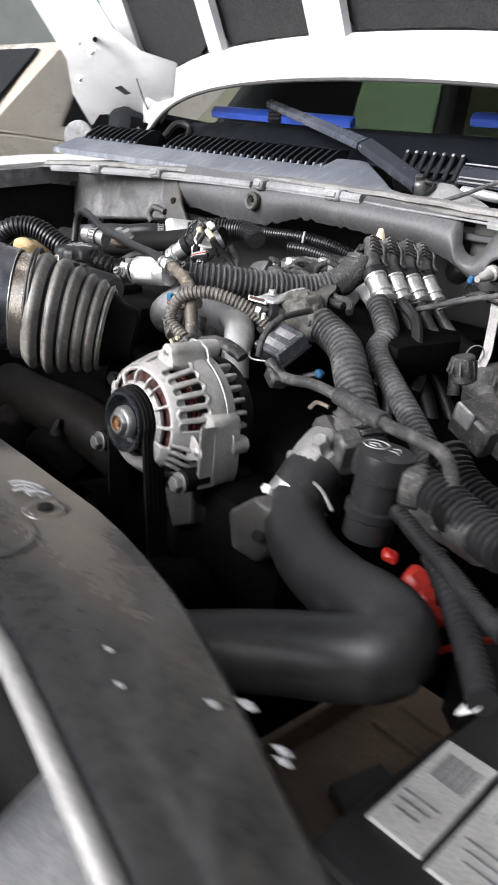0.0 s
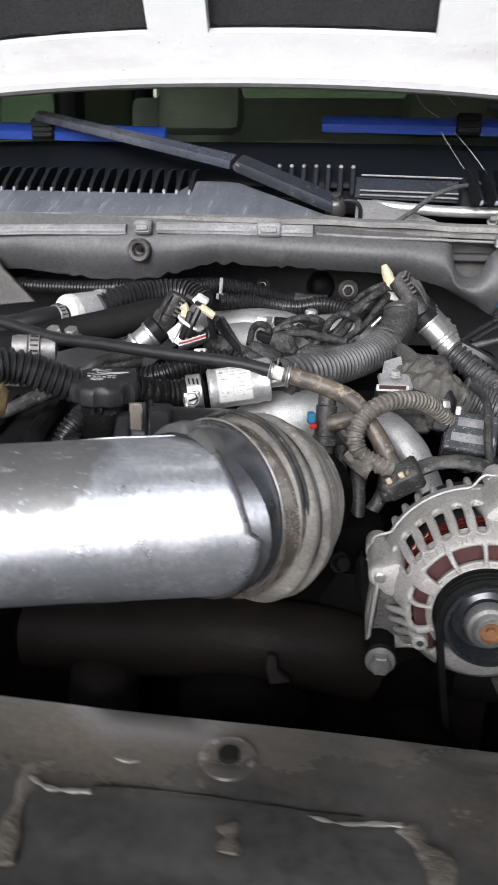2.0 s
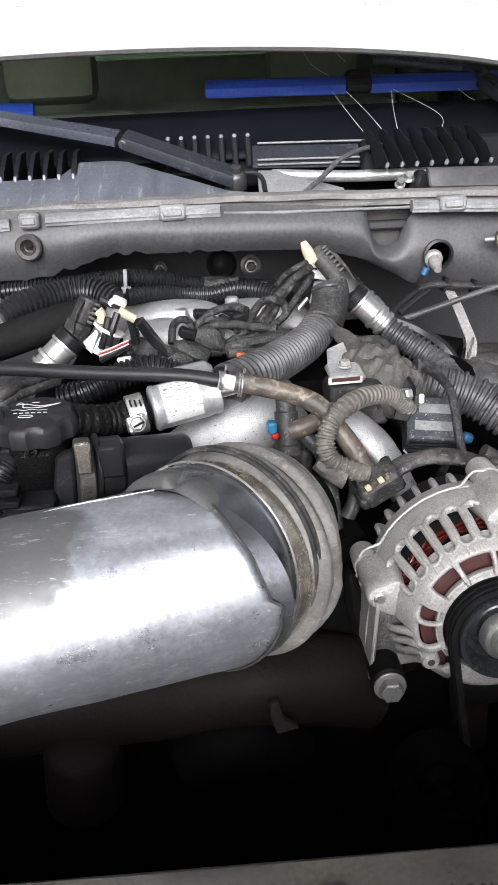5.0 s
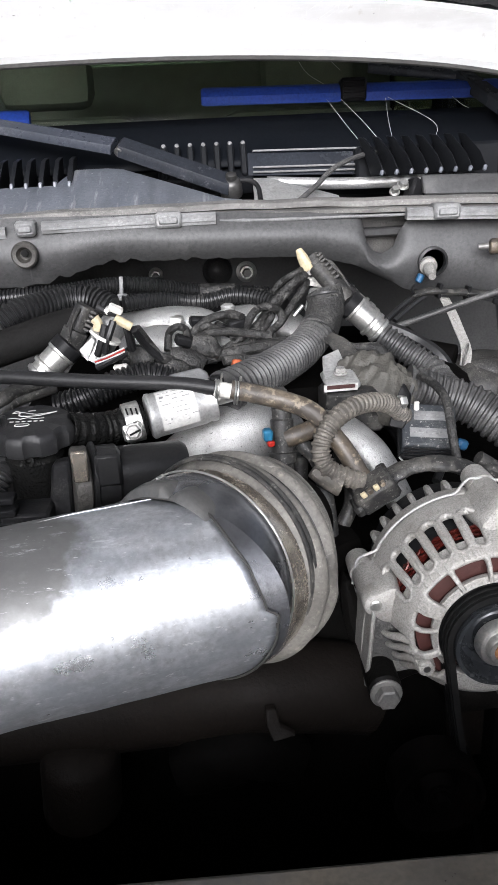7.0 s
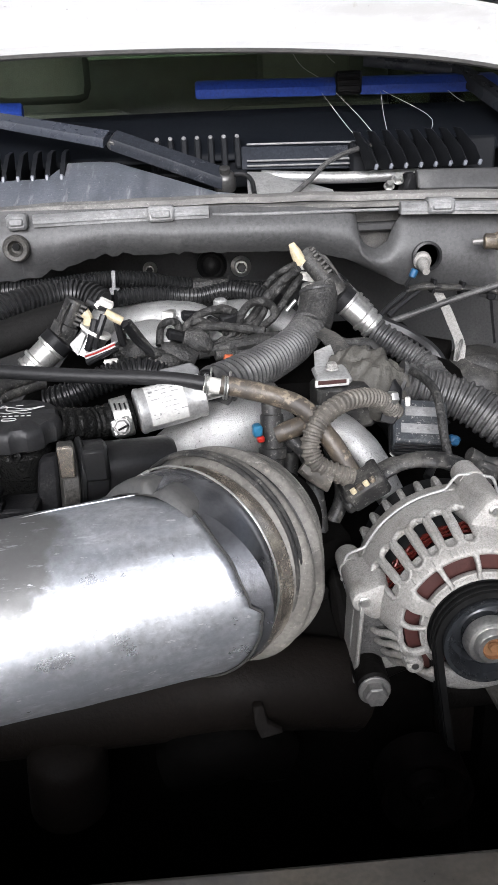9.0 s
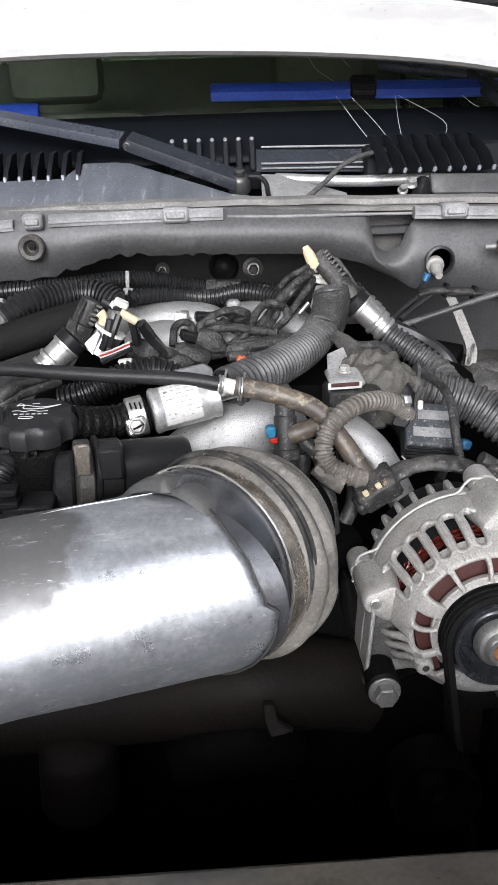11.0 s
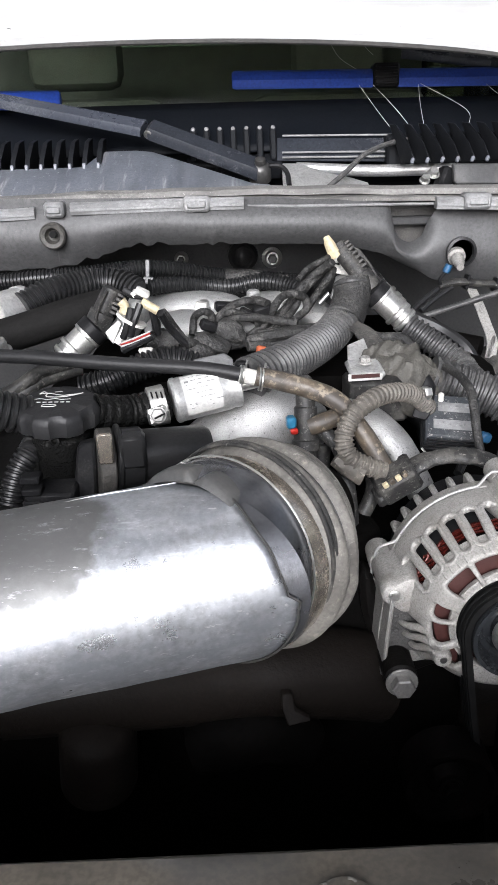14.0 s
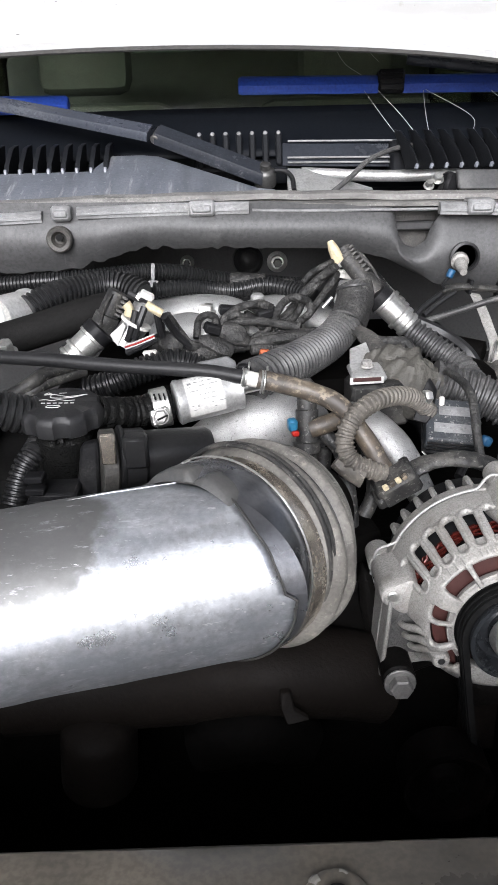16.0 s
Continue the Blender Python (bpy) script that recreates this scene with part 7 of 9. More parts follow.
# ---- looms along the firewall ----
for pts, r, pitch, label in (
        ([(-0.558, 0.500, 1.095), (-0.455, 0.500, 1.094), (-0.390, 0.500, 1.097), (-0.340, 0.510, 1.098), (-0.283, 0.530, 1.100), (-0.238, 0.550, 1.095), (-0.198, 0.570, 1.084), (-0.155, 0.580, 1.077), (-0.084, 0.580, 1.070)], 0.0098, 0.0042, "black corrugated wiring loom along the firewall"),
        ([(-0.262, 0.480, 1.086), (-0.234, 0.490, 1.087), (-0.202, 0.500, 1.083), (-0.170, 0.500, 1.080), (-0.136, 0.500, 1.085), (-0.104, 0.490, 1.081), (-0.080, 0.470, 1.074)], 0.0095, 0.0046, "black corrugated wiring loom above the manifold"),
        ([(-0.377, 0.375, 1.089), (-0.357, 0.390, 1.098), (-0.332, 0.410, 1.101), (-0.308, 0.420, 1.103), (-0.287, 0.420, 1.101), (-0.266, 0.410, 1.093)], 0.0155, 0.0055, "thick corrugated breather sleeve behind the connectors"),
        ([(-0.305, 0.270, 1.035), (-0.282, 0.270, 1.041), (-0.257, 0.280, 1.049), (-0.227, 0.290, 1.053), (-0.202, 0.290, 1.046)], 0.0125, 0.005, "corrugated sleeve dipping behind the filter can")):
    h = thing("wiring_loom", pts[len(pts) // 2], label, "wiring loom", "corrugated looms")
    Geo().loom(pts, r, pitch, 0.18).make("sleeve", CLEANLOOM, h)
for p in ((-0.155, 0.575, 1.078), (-0.120, 0.570, 1.071)):
    t = thing("loom_tape", p, "dusty cloth tape wound round the loom", "tape wrap", "loom tapes")
    Geo().tube([Vector(p) + Vector((-0.022, 0, 0.002)), Vector(p), Vector(p) + Vector((0.022, 0, -0.001))], 0.0108, 14, 0.004, sag=0.0012).make("wrap", TAPE, t)
t = thing("cable_tie", (-0.268, 0.520, 1.093), "white plastic cable tie standing up from the loom", "cable tie")
Geo().box((-0.267, 0.515, 1.100), (0.0045, 0.0025, 0.024), (0, 4, 0), 0.0006).make("tail", RAIL, t)
Geo().box((-0.267, 0.515, 1.088), (0.012, 0.006, 0.008), (0, 4, 0), 0.001).make("head", RAIL, t)

c2 = thing("breather_can", (-0.394, 0.370, 1.083), "silver cylindrical breather can between black hoses", "breather can")
a, b = Vector((-0.4125, 0.354, 1.0815)), Vector((-0.3825, 0.400, 1.0825))
Geo().lathe(a, b - a, [(-0.001, 0.0125), (0, 0.0150), (0.0006, 0.0215), (0.003, 0.0228), (0.047, 0.0228), (0.048, 0.0242), (0.053, 0.0242), (0.054, 0.0220), (0.055, 0.010)], 40).make("can_shell", CAN, c2)
Geo().lathe(a, b - a, [(-0.0022, 0.0128), (-0.0020, 0.0190), (0.0, 0.0215), (0.004, 0.0231), (0.009, 0.0231)], 40, cap=False).make("end_cap", WHITEP, c2, "white moulded end cap")
band = worm_clamp("hose_clamp", a - unit(b - a) * 0.010, b - a, 0.0125, 0.009, "slotted hose clamp", c2)
m = frame_of(b - a)
for k in range(20):
    w = 2 * math.pi * k / 20
    Geo().tube([a - unit(b - a) * 0.0130 + m @ Vector((0.0139 * math.cos(w), 0.0139 * math.sin(w), 0)), a - unit(b - a) * 0.0070 + m @ Vector((0.0139 * math.cos(w), 0.0139 * math.sin(w), 0))], 0.0007, 5, 0.002).make("band_slot", BELT, band, "dark slot in the band")
h = thing("breather_hose", (-0.44, 0.33, 1.078), "grey-black rubber hose leading from the breather can", "hose")
Geo().tube([a - unit(b - a) * 0.002, (-0.428, 0.332, 1.0815), (-0.455, 0.315, 1.075), (-0.50, 0.310, 1.070), (-0.56, 0.32, 1.062), (-0.64, 0.33, 1.05)], 0.0118, 16, 0.005).make("hose_wall", HOSE, h)
hj = thing("hose_joint", (-0.389, 0.209, 1.062), "grimy hose joint with a slotted clamp beside the oil filler", "hose joint")
ja, jd = Vector((-0.405, 0.203, 1.0755)), unit((0.9, 0.32, -0.06))
Geo().lathe(ja, jd, [(0, 0.006), (0, 0.0105), (0.006, 0.0118), (0.013, 0.0118), (0.015, 0.0100), (0.026, 0.0100), (0.034, 0.0115), (0.038, 0.0115), (0.039, 0.006)], 28).make("joint_body", DULLSTEEL, hj)
band = worm_clamp("hose_clamp", ja + jd * 0.0195, jd, 0.0112, 0.010, "slotted hose clamp", hj)
band.data.materials[0] = DULLSTEEL
m = frame_of(jd)
for k in range(16):
    w = 2 * math.pi * k / 16
    Geo().tube([ja + jd * 0.0162 + m @ Vector((0.0126 * math.cos(w), 0.0126 * math.sin(w), 0)), ja + jd * 0.0228 + m @ Vector((0.0126 * math.cos(w), 0.0126 * math.sin(w), 0))], 0.0008, 5, 0.002).make("band_slot", BELT, band, "dark slot in the band")
h = thing("vacuum_hose", (-0.352, 0.330, 1.074), "thick black rubber hose lying under the breather can", "hose")
Geo().tube([(-0.60, 0.28, 1.045), (-0.48, 0.30, 1.052), (-0.384, 0.330, 1.071), (-0.353, 0.340, 1.078), (-0.317, 0.350, 1.087), (-0.285, 0.360, 1.092)], 0.0165, 18, 0.006).make("hose_wall", MATTBLACK, h)
h = thing("drain_tube", (-0.335, 0.250, 1.056), "two grey-black tubes running beside the oil filler", "tube")
for dy in (0, 14):
    Geo().tube([(-0.44, 0.24, 1.0), (-0.353, 0.240, 1.047) if not dy else (-0.354, 0.240, 1.039), (-0.335, 0.250, 1.057) if not dy else (-0.336, 0.250, 1.049), (-0.304, 0.270, 1.061) if not dy else (-0.305, 0.270, 1.054)], 0.0062, 12, 0.006).make("tube_run", DUSTYP, h)


# ---- injector connectors: ribbed plug, metal coupler, wire clip ----
def injector_plug(top, low, end, label, turn=0.0):
    """A ribbed black plug that joins a bright metal coupler with a wire clip."""
    a, b, c = Vector(top), Vector(low), Vector(end)
    e = thing("injector_plug", b, label, "connector", "injector connectors")
    d = (b - a).normalized()
    m = frame_of(d)
    g = Geo().lathe(a, d, [(0, 0.007), (0.001, 0.0095), ((b - a).length * 0.6, 0.0095), ((b - a).length * 0.62, 0.0115), ((b - a).length, 0.0115)], 20)
    body = g.make("plug_body", DUSTYP, e)
    n = 5
    for k in range(n):
        p = a.lerp(b, 0.06 + 0.11 * k)
        out = Vector((-d.z, 0, d.x)).normalized()
        turn_ = Matrix((out.cross(d), out, d)).transposed().to_euler()
        Geo().box(p + out * 0.0085, (0.017, 0.006, 0.0030), tuple(math.degrees(v) for v in turn_), 0.0006).make("plug_rib", DUSTYP, body)
    Geo().tube([a + m @ Vector((0.009, 0.006, 0.004)), a.lerp(b, 0.4) + m @ Vector((0.014, 0.008, 0)), a.lerp(b, 0.75) + m @ Vector((0.013, 0.006, 0)), a.lerp(b, 0.85) + m @ Vector((0.019, 0.004, 0))], 0.0018, 6, 0.003).make("latch", DUSTYP, body)
    d2 = c - b
    L2 = d2.length
    Geo().lathe(b, d2, [(0, 0.0125), (0.008, 0.0128), (0.009, 0.0145), (0.012, 0.0145), (0.013, 0.0130), (L2 * 0.62, 0.0130), (L2 * 0.65, 0.0148), (L2 * 0.72, 0.0148), (L2 * 0.74, 0.0125), (L2 * 0.84, 0.0125), (L2 * 0.86, 0.0142), (L2 * 0.93, 0.0142), (L2, 0.010)], 28).make("coupler", STEEL, e, "bright metal coupler")
    Geo().lathe(b, d2, [(-0.002, 0.0120), (0.0, 0.0146), (0.0095, 0.0146), (0.0105, 0.0135)], 28).make("collar", BLACKP, e, "black collar")
    spring_clamp(e, c - d2.normalized() * 0.006, d2, 0.0135)
    return e


injector_plug((-0.276, 0.315, 1.115), (-0.295, 0.310, 1.081), (-0.326, 0.300, 1.054), "ribbed black plug in a bright metal coupler, wires taped")
for k in range(4):
    o = Vector((0.003, 0.034, -0.001)) * k
    injector_plug(Vector((-0.053, 0.409, 1.126)) + o, Vector((-0.025, 0.387, 1.091)) + o, Vector((0.010, 0.379, 1.058)) + o, "ribbed black plug in a bright metal coupler, dusty" if k == 0 else "ribbed black plug in a bright metal coupler, in a row")
for k in range(4):
    o = Vector((0.003, 0.034, -0.001)) * k
    s = Vector((0.010, 0.379, 1.058)) + o
    h = thing("injector_hose", s, "grey rubber return hose bending down from a coupler", "hose", "return hoses")
    Geo().tube([s - Vector((0.006, 0, -0.006)), s + Vector((0.014, -0.002, -0.016)), s + Vector((0.030 + 0.012 * k, -0.008, -0.042 - 0.004 * k)), s + Vector((0.034 + 0.022 * k, -0.016, -0.066)), s + Vector((0.026 + 0.03 * k, -0.02, -0.095))], 0.0078, 14, 0.005).make("hose_wall", DUSTYP, h)

wc = thing("white_connector_cluster", (-0.266, 0.300, 1.093), "cluster of cream-taped and white wiring connectors", "connectors")
Geo().box((-0.249, 0.305, 1.112), (0.013, 0.008, 0.006), (20, 30, 12), 0.0012).make("white_plug", WHITEP, wc)
Geo().box((-0.255, 0.310, 1.111), (0.010, 0.008, 0.006), (10, -25, 0), 0.0012).make("white_plug", WHITEP, wc)
Geo().tube([(-0.250, 0.300, 1.105), (-0.244, 0.300, 1.101), (-0.236, 0.300, 1.096)], 0.0050, 10, 0.003, flat=0.8).make("taped_plug", CREAM, wc, "cream-taped plug")
Geo().tube([(-0.268, 0.300, 1.106), (-0.265, 0.300, 1.101), (-0.267, 0.300, 1.095)], 0.0045, 10, 0.003, sag=0.001).make("taped_plug", CREAM, wc, "cream-taped plug")
Geo().tube([(-0.278, 0.315, 1.063), (-0.269, 0.320, 1.076), (-0.258, 0.325, 1.090), (-0.254, 0.330, 1.095)], 0.013, 20, 0.004).make("sleeve_end", CAN, wc, "pale grey plastic sleeve")
Geo().lathe((-0.271, 0.305, 1.071), (0.5, 0, 0.85), [(0.018, 0.0132), (0.018, 0.0146), (0.021, 0.0146), (0.021, 0.0132)], 24).make("sleeve_ring", WHITEP, wc)
Geo().slab([(-0.286, 0.303, 1.077), (-0.273, 0.303, 1.088), (-0.270, 0.303, 1.085), (-0.279, 0.302, 1.066), (-0.282, 0.302, 1.070)], (0, 0.004, 0), 0.0008).make("white_flag", LABEL, wc, "white paper flag")
Geo().slab([(-0.256, 0.290, 1.063), (-0.243, 0.290, 1.064), (-0.241, 0.285, 1.055), (-0.250, 0.285, 1.054)], (0, 0.008, 0), 0.001).make("white_bracket", WHITEP, wc)
for pts in ([(-0.269, 0.297, 1.073), (-0.264, 0.295, 1.084), (-0.259, 0.296, 1.100)], [(-0.262, 0.296, 1.075), (-0.257, 0.294, 1.089), (-0.251, 0.298, 1.103)], [(-0.241, 0.300, 1.099), (-0.240, 0.310, 1.080), (-0.239, 0.315, 1.072)], [(-0.234, 0.300, 1.094), (-0.227, 0.320, 1.074), (-0.214, 0.330, 1.057)],
            [(-0.270, 0.295, 1.062), (-0.258, 0.293, 1.068), (-0.243, 0.300, 1.073)], [(-0.267, 0.310, 1.114), (-0.258, 0.310, 1.109), (-0.247, 0.306, 1.107)]):
    Geo().tube(pts, 0.0036, 8, 0.003).make("lead", RUBBER, wc, "black lead")
for k, mt in enumerate((LABEL, REDCLIP, LABEL)):
    Geo().tube([(-0.271, 0.294, 1.063), (-0.259, 0.292, 1.067), (-0.244, 0.297, 1.072)], 0.0008, 6, 0.003).make("thin_wire", mt, wc).matrix_basis = Matrix.Translation((0, -0.001, 0.003 + 0.0017 * k))

tb = thing("taped_connector", (-0.059, 0.440, 1.120), "cream tape wound over white connectors on the conduit end", "connector")
Geo().tube([(-0.067, 0.445, 1.139), (-0.062, 0.440, 1.128), (-0.056, 0.437, 1.118)], lambda s, u: 0.0035 + 0.004 * u, 10, 0.003, sag=0.002).make("tape_wrap", CREAM, tb)
for p_, q_, r_ in (((-0.0545, 0.432, 1.1200), (-0.0520, 0.432, 1.1160), 0.0066), ((-0.0505, 0.431, 1.1135), (-0.0475, 0.430, 1.1090), 0.0078)):
    Geo().cyl(p_, q_, r_, 16, 0.0012).make("white_ring", WHITEP, tb, "white plastic ring")
Geo().box((-0.053, 0.432, 1.106), (0.022, 0.012, 0.008), (0, 15, 0), 0.0012).make("white_plug", WHITEP, tb)
Geo().slab([(-0.057, 0.430, 1.099), (-0.043, 0.430, 1.101), (-0.052, 0.420, 1.089), (-0.057, 0.415, 1.073), (-0.065, 0.415, 1.079), (-0.061, 0.420, 1.090)], (0, 0.006, 0), 0.001).make("bracket", CAN, tb, "pale metal bracket")
Geo().cyl((-0.076, 0.420, 1.073), (-0.066, 0.420, 1.084), 0.0025, 10).make("stud", STEEL, tb)

big = thing("main_conduit", (-0.084, 0.330, 1.053), "wide dusty corrugated conduit arching over the engine", "conduit", "corrugated looms")
Geo().loom([(-0.158, 0.200, 1.060), (-0.138, 0.225, 1.060), (-0.111, 0.270, 1.058), (-0.078, 0.330, 1.059), (-0.057, 0.365, 1.072), (-0.048, 0.380, 1.088), (-0.048, 0.385, 1.100)], 0.0180, 0.0066, 0.15, 22).make("sleeve", LOOM, big)
Geo().tube([(-0.059, 0.358, 1.066), (-0.052, 0.372, 1.078), (-0.047, 0.382, 1.091), (-0.048, 0.388, 1.101)], 0.0188, 20, 0.004, sag=0.0012).make("tape_wrap", TAPE, big, "black tape at its end")
c = thing("cable_strap", (-0.044, 0.330, 1.057), "wide black strap hanging from the conduit", "strap")
Geo().strip([(-0.054, 0.340, 1.066), (-0.045, 0.330, 1.062), (-0.038, 0.310, 1.055), (-0.021, 0.290, 1.045)], [(-0.010, 0), (0.010, 0.002), (0.010, 0.0035), (-0.010, 0.0015)], 0.006).make("strap_band", DUSTYP, c)

rc = thing("right_conduit", (0.019, 0.300, 1.035), "dusty corrugated conduit running down beside the engine", "conduit", "corrugated looms")
Geo().loom([(0.007, 0.365, 1.059), (0.032, 0.350, 1.042), (0.051, 0.335, 1.029), (0.064, 0.305, 1.014), (0.124, 0.265, 0.992), (0.188, 0.225, 0.969), (0.224, 0.200, 0.951)], 0.0135, 0.0068, 0.18, 18).make("sleeve", LOOM, rc)
rc = thing("right_conduit", (0.040, 0.260, 1.025), "thick corrugated conduit running down beside the engine", "conduit", "corrugated looms")
Geo().loom([(0.005, 0.265, 1.036), (0.030, 0.262, 1.028), (0.062, 0.25, 1.018), (0.098, 0.225, 0.995), (0.135, 0.205, 0.965), (0.165, 0.195, 0.93)], 0.0195, 0.0074, 0.13, 22).make("sleeve", LOOM, rc)
tp = thing("taped_harness", (-0.028, 0.255, 1.039), "cloth-taped knot of wiring, dusty and creased", "harness")
Geo().tube([(-0.050, 0.285, 1.047), (-0.036, 0.275, 1.044), (-0.020, 0.265, 1.037), (-0.003, 0.262, 1.033), (0.012, 0.262, 1.032)], lambda s, u: 0.016 + 0.010 * math.sin(math.pi * u), 30, 0.0016, sag=0.0085).make("wrap", CRUMPLE, tp)
Geo().tube([(-0.027, 0.255, 1.029), (-0.024, 0.235, 1.022), (-0.014, 0.225, 1.020)], 0.008, 12, 0.003, sag=0.002).make("wrap_branch", CRUMPLE, tp)

# ---- glow relay, boxes, alternator lead ----
gm = thing("sensor_module", (-0.054, 0.246, 1.033), "black sensor module under a silver bolted plate", "sensor")
Geo().box((-0.057, 0.246, 1.051), (0.030, 0.028, 0.006), (12, 0, 4), 0.002).make("top_plate", CAN, gm, "silver plate")
hexbolt(Geo(), Vector((-0.057, 0.246, 1.056)) + Vector((0, 0.0, 0.0)), (0, -0.1, 1), 0.0045, 0.004).make("bolt", CAST, gm)
Geo().slab([(-0.066, 0.290, 1.061), (-0.050, 0.295, 1.066), (-0.046, 0.262, 1.051), (-0.069, 0.262, 1.051)], (0, 0, -0.003), 0.0006).make("tail_plate", CAN, gm, "dull grey tail plate")
Geo().box((-0.050, 0.248, 1.031), (0.046, 0.036, 0.026), (0, 0, 4), 0.003).make("module_body", DUSTYP, gm)
Geo().box((-0.053, 0.240, 1.017), (0.060, 0.03, 0.018), (0, 0, 4), 0.003).make("module_base", DUSTYP, gm)
Geo().box((-0.060, 0.226, 1.050), (0.029, 0.002, 0.006), (0, 0, 4), 0.0004).make("stripe", LABEL, gm, "pale sticker strip")
Geo().box((-0.060, 0.225, 1.051), (0.024, 0.001, 0.0034), (0, 0, 4), 0.0002).make("stripe_band", ROTOR, gm, "dark red band")

rl = thing("control_module", (0.005, 0.200, 1.011), "black finned control module with pale stickers", "control module")
rot = (36, 4, -8)
rc0 = Vector((0.008, 0.205, 1.014))
Rm = pose(0, 0, 0, *rot).to_3x3()
Geo().box(rc0, (0.044, 0.042, 0.022), rot, 0.002).make("module_case", SLATE, rl)
Geo().box(rc0 + Rm @ Vector((0, 0, -0.008)), (0.047, 0.046, 0.004), rot, 0.0015).make("case_seam", BLACKP, rl)
for k in range(3):
    Geo().box(rc0 + Rm @ Vector((0, -0.0215, -0.003 + 0.0045 * k)), (0.041, 0.0016, 0.0016), rot, 0.0004).make("case_fin", BLACKP, rl)
for wide, dy in ((0.036, -0.009), (0.028, 0.008)):
    stk = Geo().box(rc0 + Rm @ Vector((0.002, dy, 0.0114)), (wide, 0.009, 0.0006), rot, 0.0001).make("sticker", RAIL, rl, "pale worn sticker")
    for k in range(6):
        Geo().box(rc0 + Rm @ Vector((0.002 - wide * 0.4 + wide * 0.15 * k, dy + 0.0015 * (k % 2), 0.0119)), (wide * 0.10, 0.0016, 0.0004), rot, 0).make("print_bar", PRINT, stk)
br = thing("module_bracket", (-0.009, 0.216, 1.026), "black folded bracket with a zinc nut and screw", "bracket")
Geo().slab([(-0.027, 0.196, 1.024), (-0.020, 0.200, 1.046), (-0.015, 0.203, 1.056), (-0.009, 0.200, 1.046), (-0.012, 0.196, 1.026), (-0.016, 0.192, 1.022)], (0.004, 0.008, 0), 0.001).make("bracket_plate", BLACKP, br)
Geo().hexnut(Vector((-0.016, 0.190, 1.046)), (-0.9, -0.4, 0.1), 0.0056, 0.006).make("nut", STEEL, br)
Geo().cyl(Vector((-0.017, 0.190, 1.046)), Vector((-0.024, 0.188, 1.047)), 0.0026, 12, 0.0004).make("screw_end", STEEL, br)
Geo().cyl(Vector((-0.007, 0.186, 1.040)), Vector((-0.007, 0.186, 1.047)), 0.0022, 10, 0.0006).make("white_pin", WHITEP, br)
w = thing("module_lead", (0.016, 0.200, 1.030), "thin black lead draped over the control module", "cable")
Geo().tube([(0.011, 0.240, 1.052), (0.016, 0.215, 1.051), (0.017, 0.190, 1.047), (0.016, 0.175, 1.038), (0.016, 0.165, 1.024), (0.019, 0.160, 1.007)], 0.0036, 10, 0.004).make("lead_run", TAPE, w)
cl = thing("wire_spring", (-0.007, 0.180, 0.997), "thin steel wire clip under the control module", "wire clip")
Geo().tube([(-0.020, 0.185, 1.001), (-0.015, 0.180, 0.997), (-0.005, 0.180, 0.996), (0.006, 0.185, 0.997)], 0.0009, 6, 0.003).make("wire", STEEL, cl)
bc = thing("blue_plug", (0.047, 0.230, 0.990), "blue plastic plug on a dark lead", "plug", "blue plugs")
Geo().box((0.047, 0.230, 0.990), (0.010, 0.009, 0.009), (0, 20, 10), 0.002).make("plug_shell", BLUECLIP, bc)
Geo().tube([(0.044, 0.230, 0.989), (0.031, 0.220, 0.982), (0.016, 0.200, 0.970)], 0.004, 8).make("lead", RUBBER, bc)

lp = thing("alternator_lead", (-0.074, 0.130, 1.037), "dust-coated corrugated loop of alternator wiring", "wiring loom", "corrugated looms")
Geo().loom([(-0.012, 0.205, 1.029), (-0.028, 0.185, 1.046), (-0.047, 0.165, 1.056), (-0.067, 0.148, 1.058), (-0.084, 0.135, 1.051), (-0.092, 0.128, 1.036), (-0.088, 0.124, 1.022), (-0.074, 0.124, 1.014), (-0.063, 0.125, 1.009)], 0.0076, 0.0046, 0.16, 14).make("sleeve", LOOMTAN, lp)
Geo().tube([(-0.098, 0.128, 1.020), (-0.091, 0.126, 1.015), (-0.078, 0.124, 1.010)], lambda s, u: 0.006 + 0.004 * u, 10, 0.003, sag=0.001).make("split_end", LOOMTAN, lp, "split dusty end")
ac = thing("alternator_connector", (-0.052, 0.122, 1.004), "dusty black alternator connector with a tan insert", "connector")
Geo().box((-0.054, 0.122, 1.003), (0.032, 0.022, 0.020), (20, -32, 0), 0.003).make("connector_shell", DUSTYP, ac)
for k in range(4):
    Geo().box(Vector((-0.058, 0.109, 1.010)) + Vector((0.0044, 0, 0.0027)) * (k - 1.5), (0.0040, 0.003, 0.0048), (20, -32, 0), 0.0006).make("pin_insert", TANHOSE if k % 2 else CREAM, ac, "tan pin insert")
for p in ((-0.046, 0.128, 1.013), (-0.066, 0.120, 0.992)):
    Geo().box(p, (0.008, 0.016, 0.010), (20, -32, 0), 0.002).make("latch", DUSTYP, ac)

hb = thing("rear_harness", (-0.010, 0.130, 1.012), "dusty black flat harness lying over the alternator's rear", "harness")
Geo().tube([(-0.046, 0.126, 1.004), (-0.038, 0.130, 1.011), (-0.017, 0.132, 1.016), (0.004, 0.132, 1.015), (0.022, 0.134, 1.009)], 0.0085, 14, 0.003, flat=0.6, sag=0.002).make("wrap", DUSTYP, hb)

tv = thing("vacuum_tee", (-0.116, 0.155, 1.029), "black plastic tee with blue and red locks", "pipe tee")
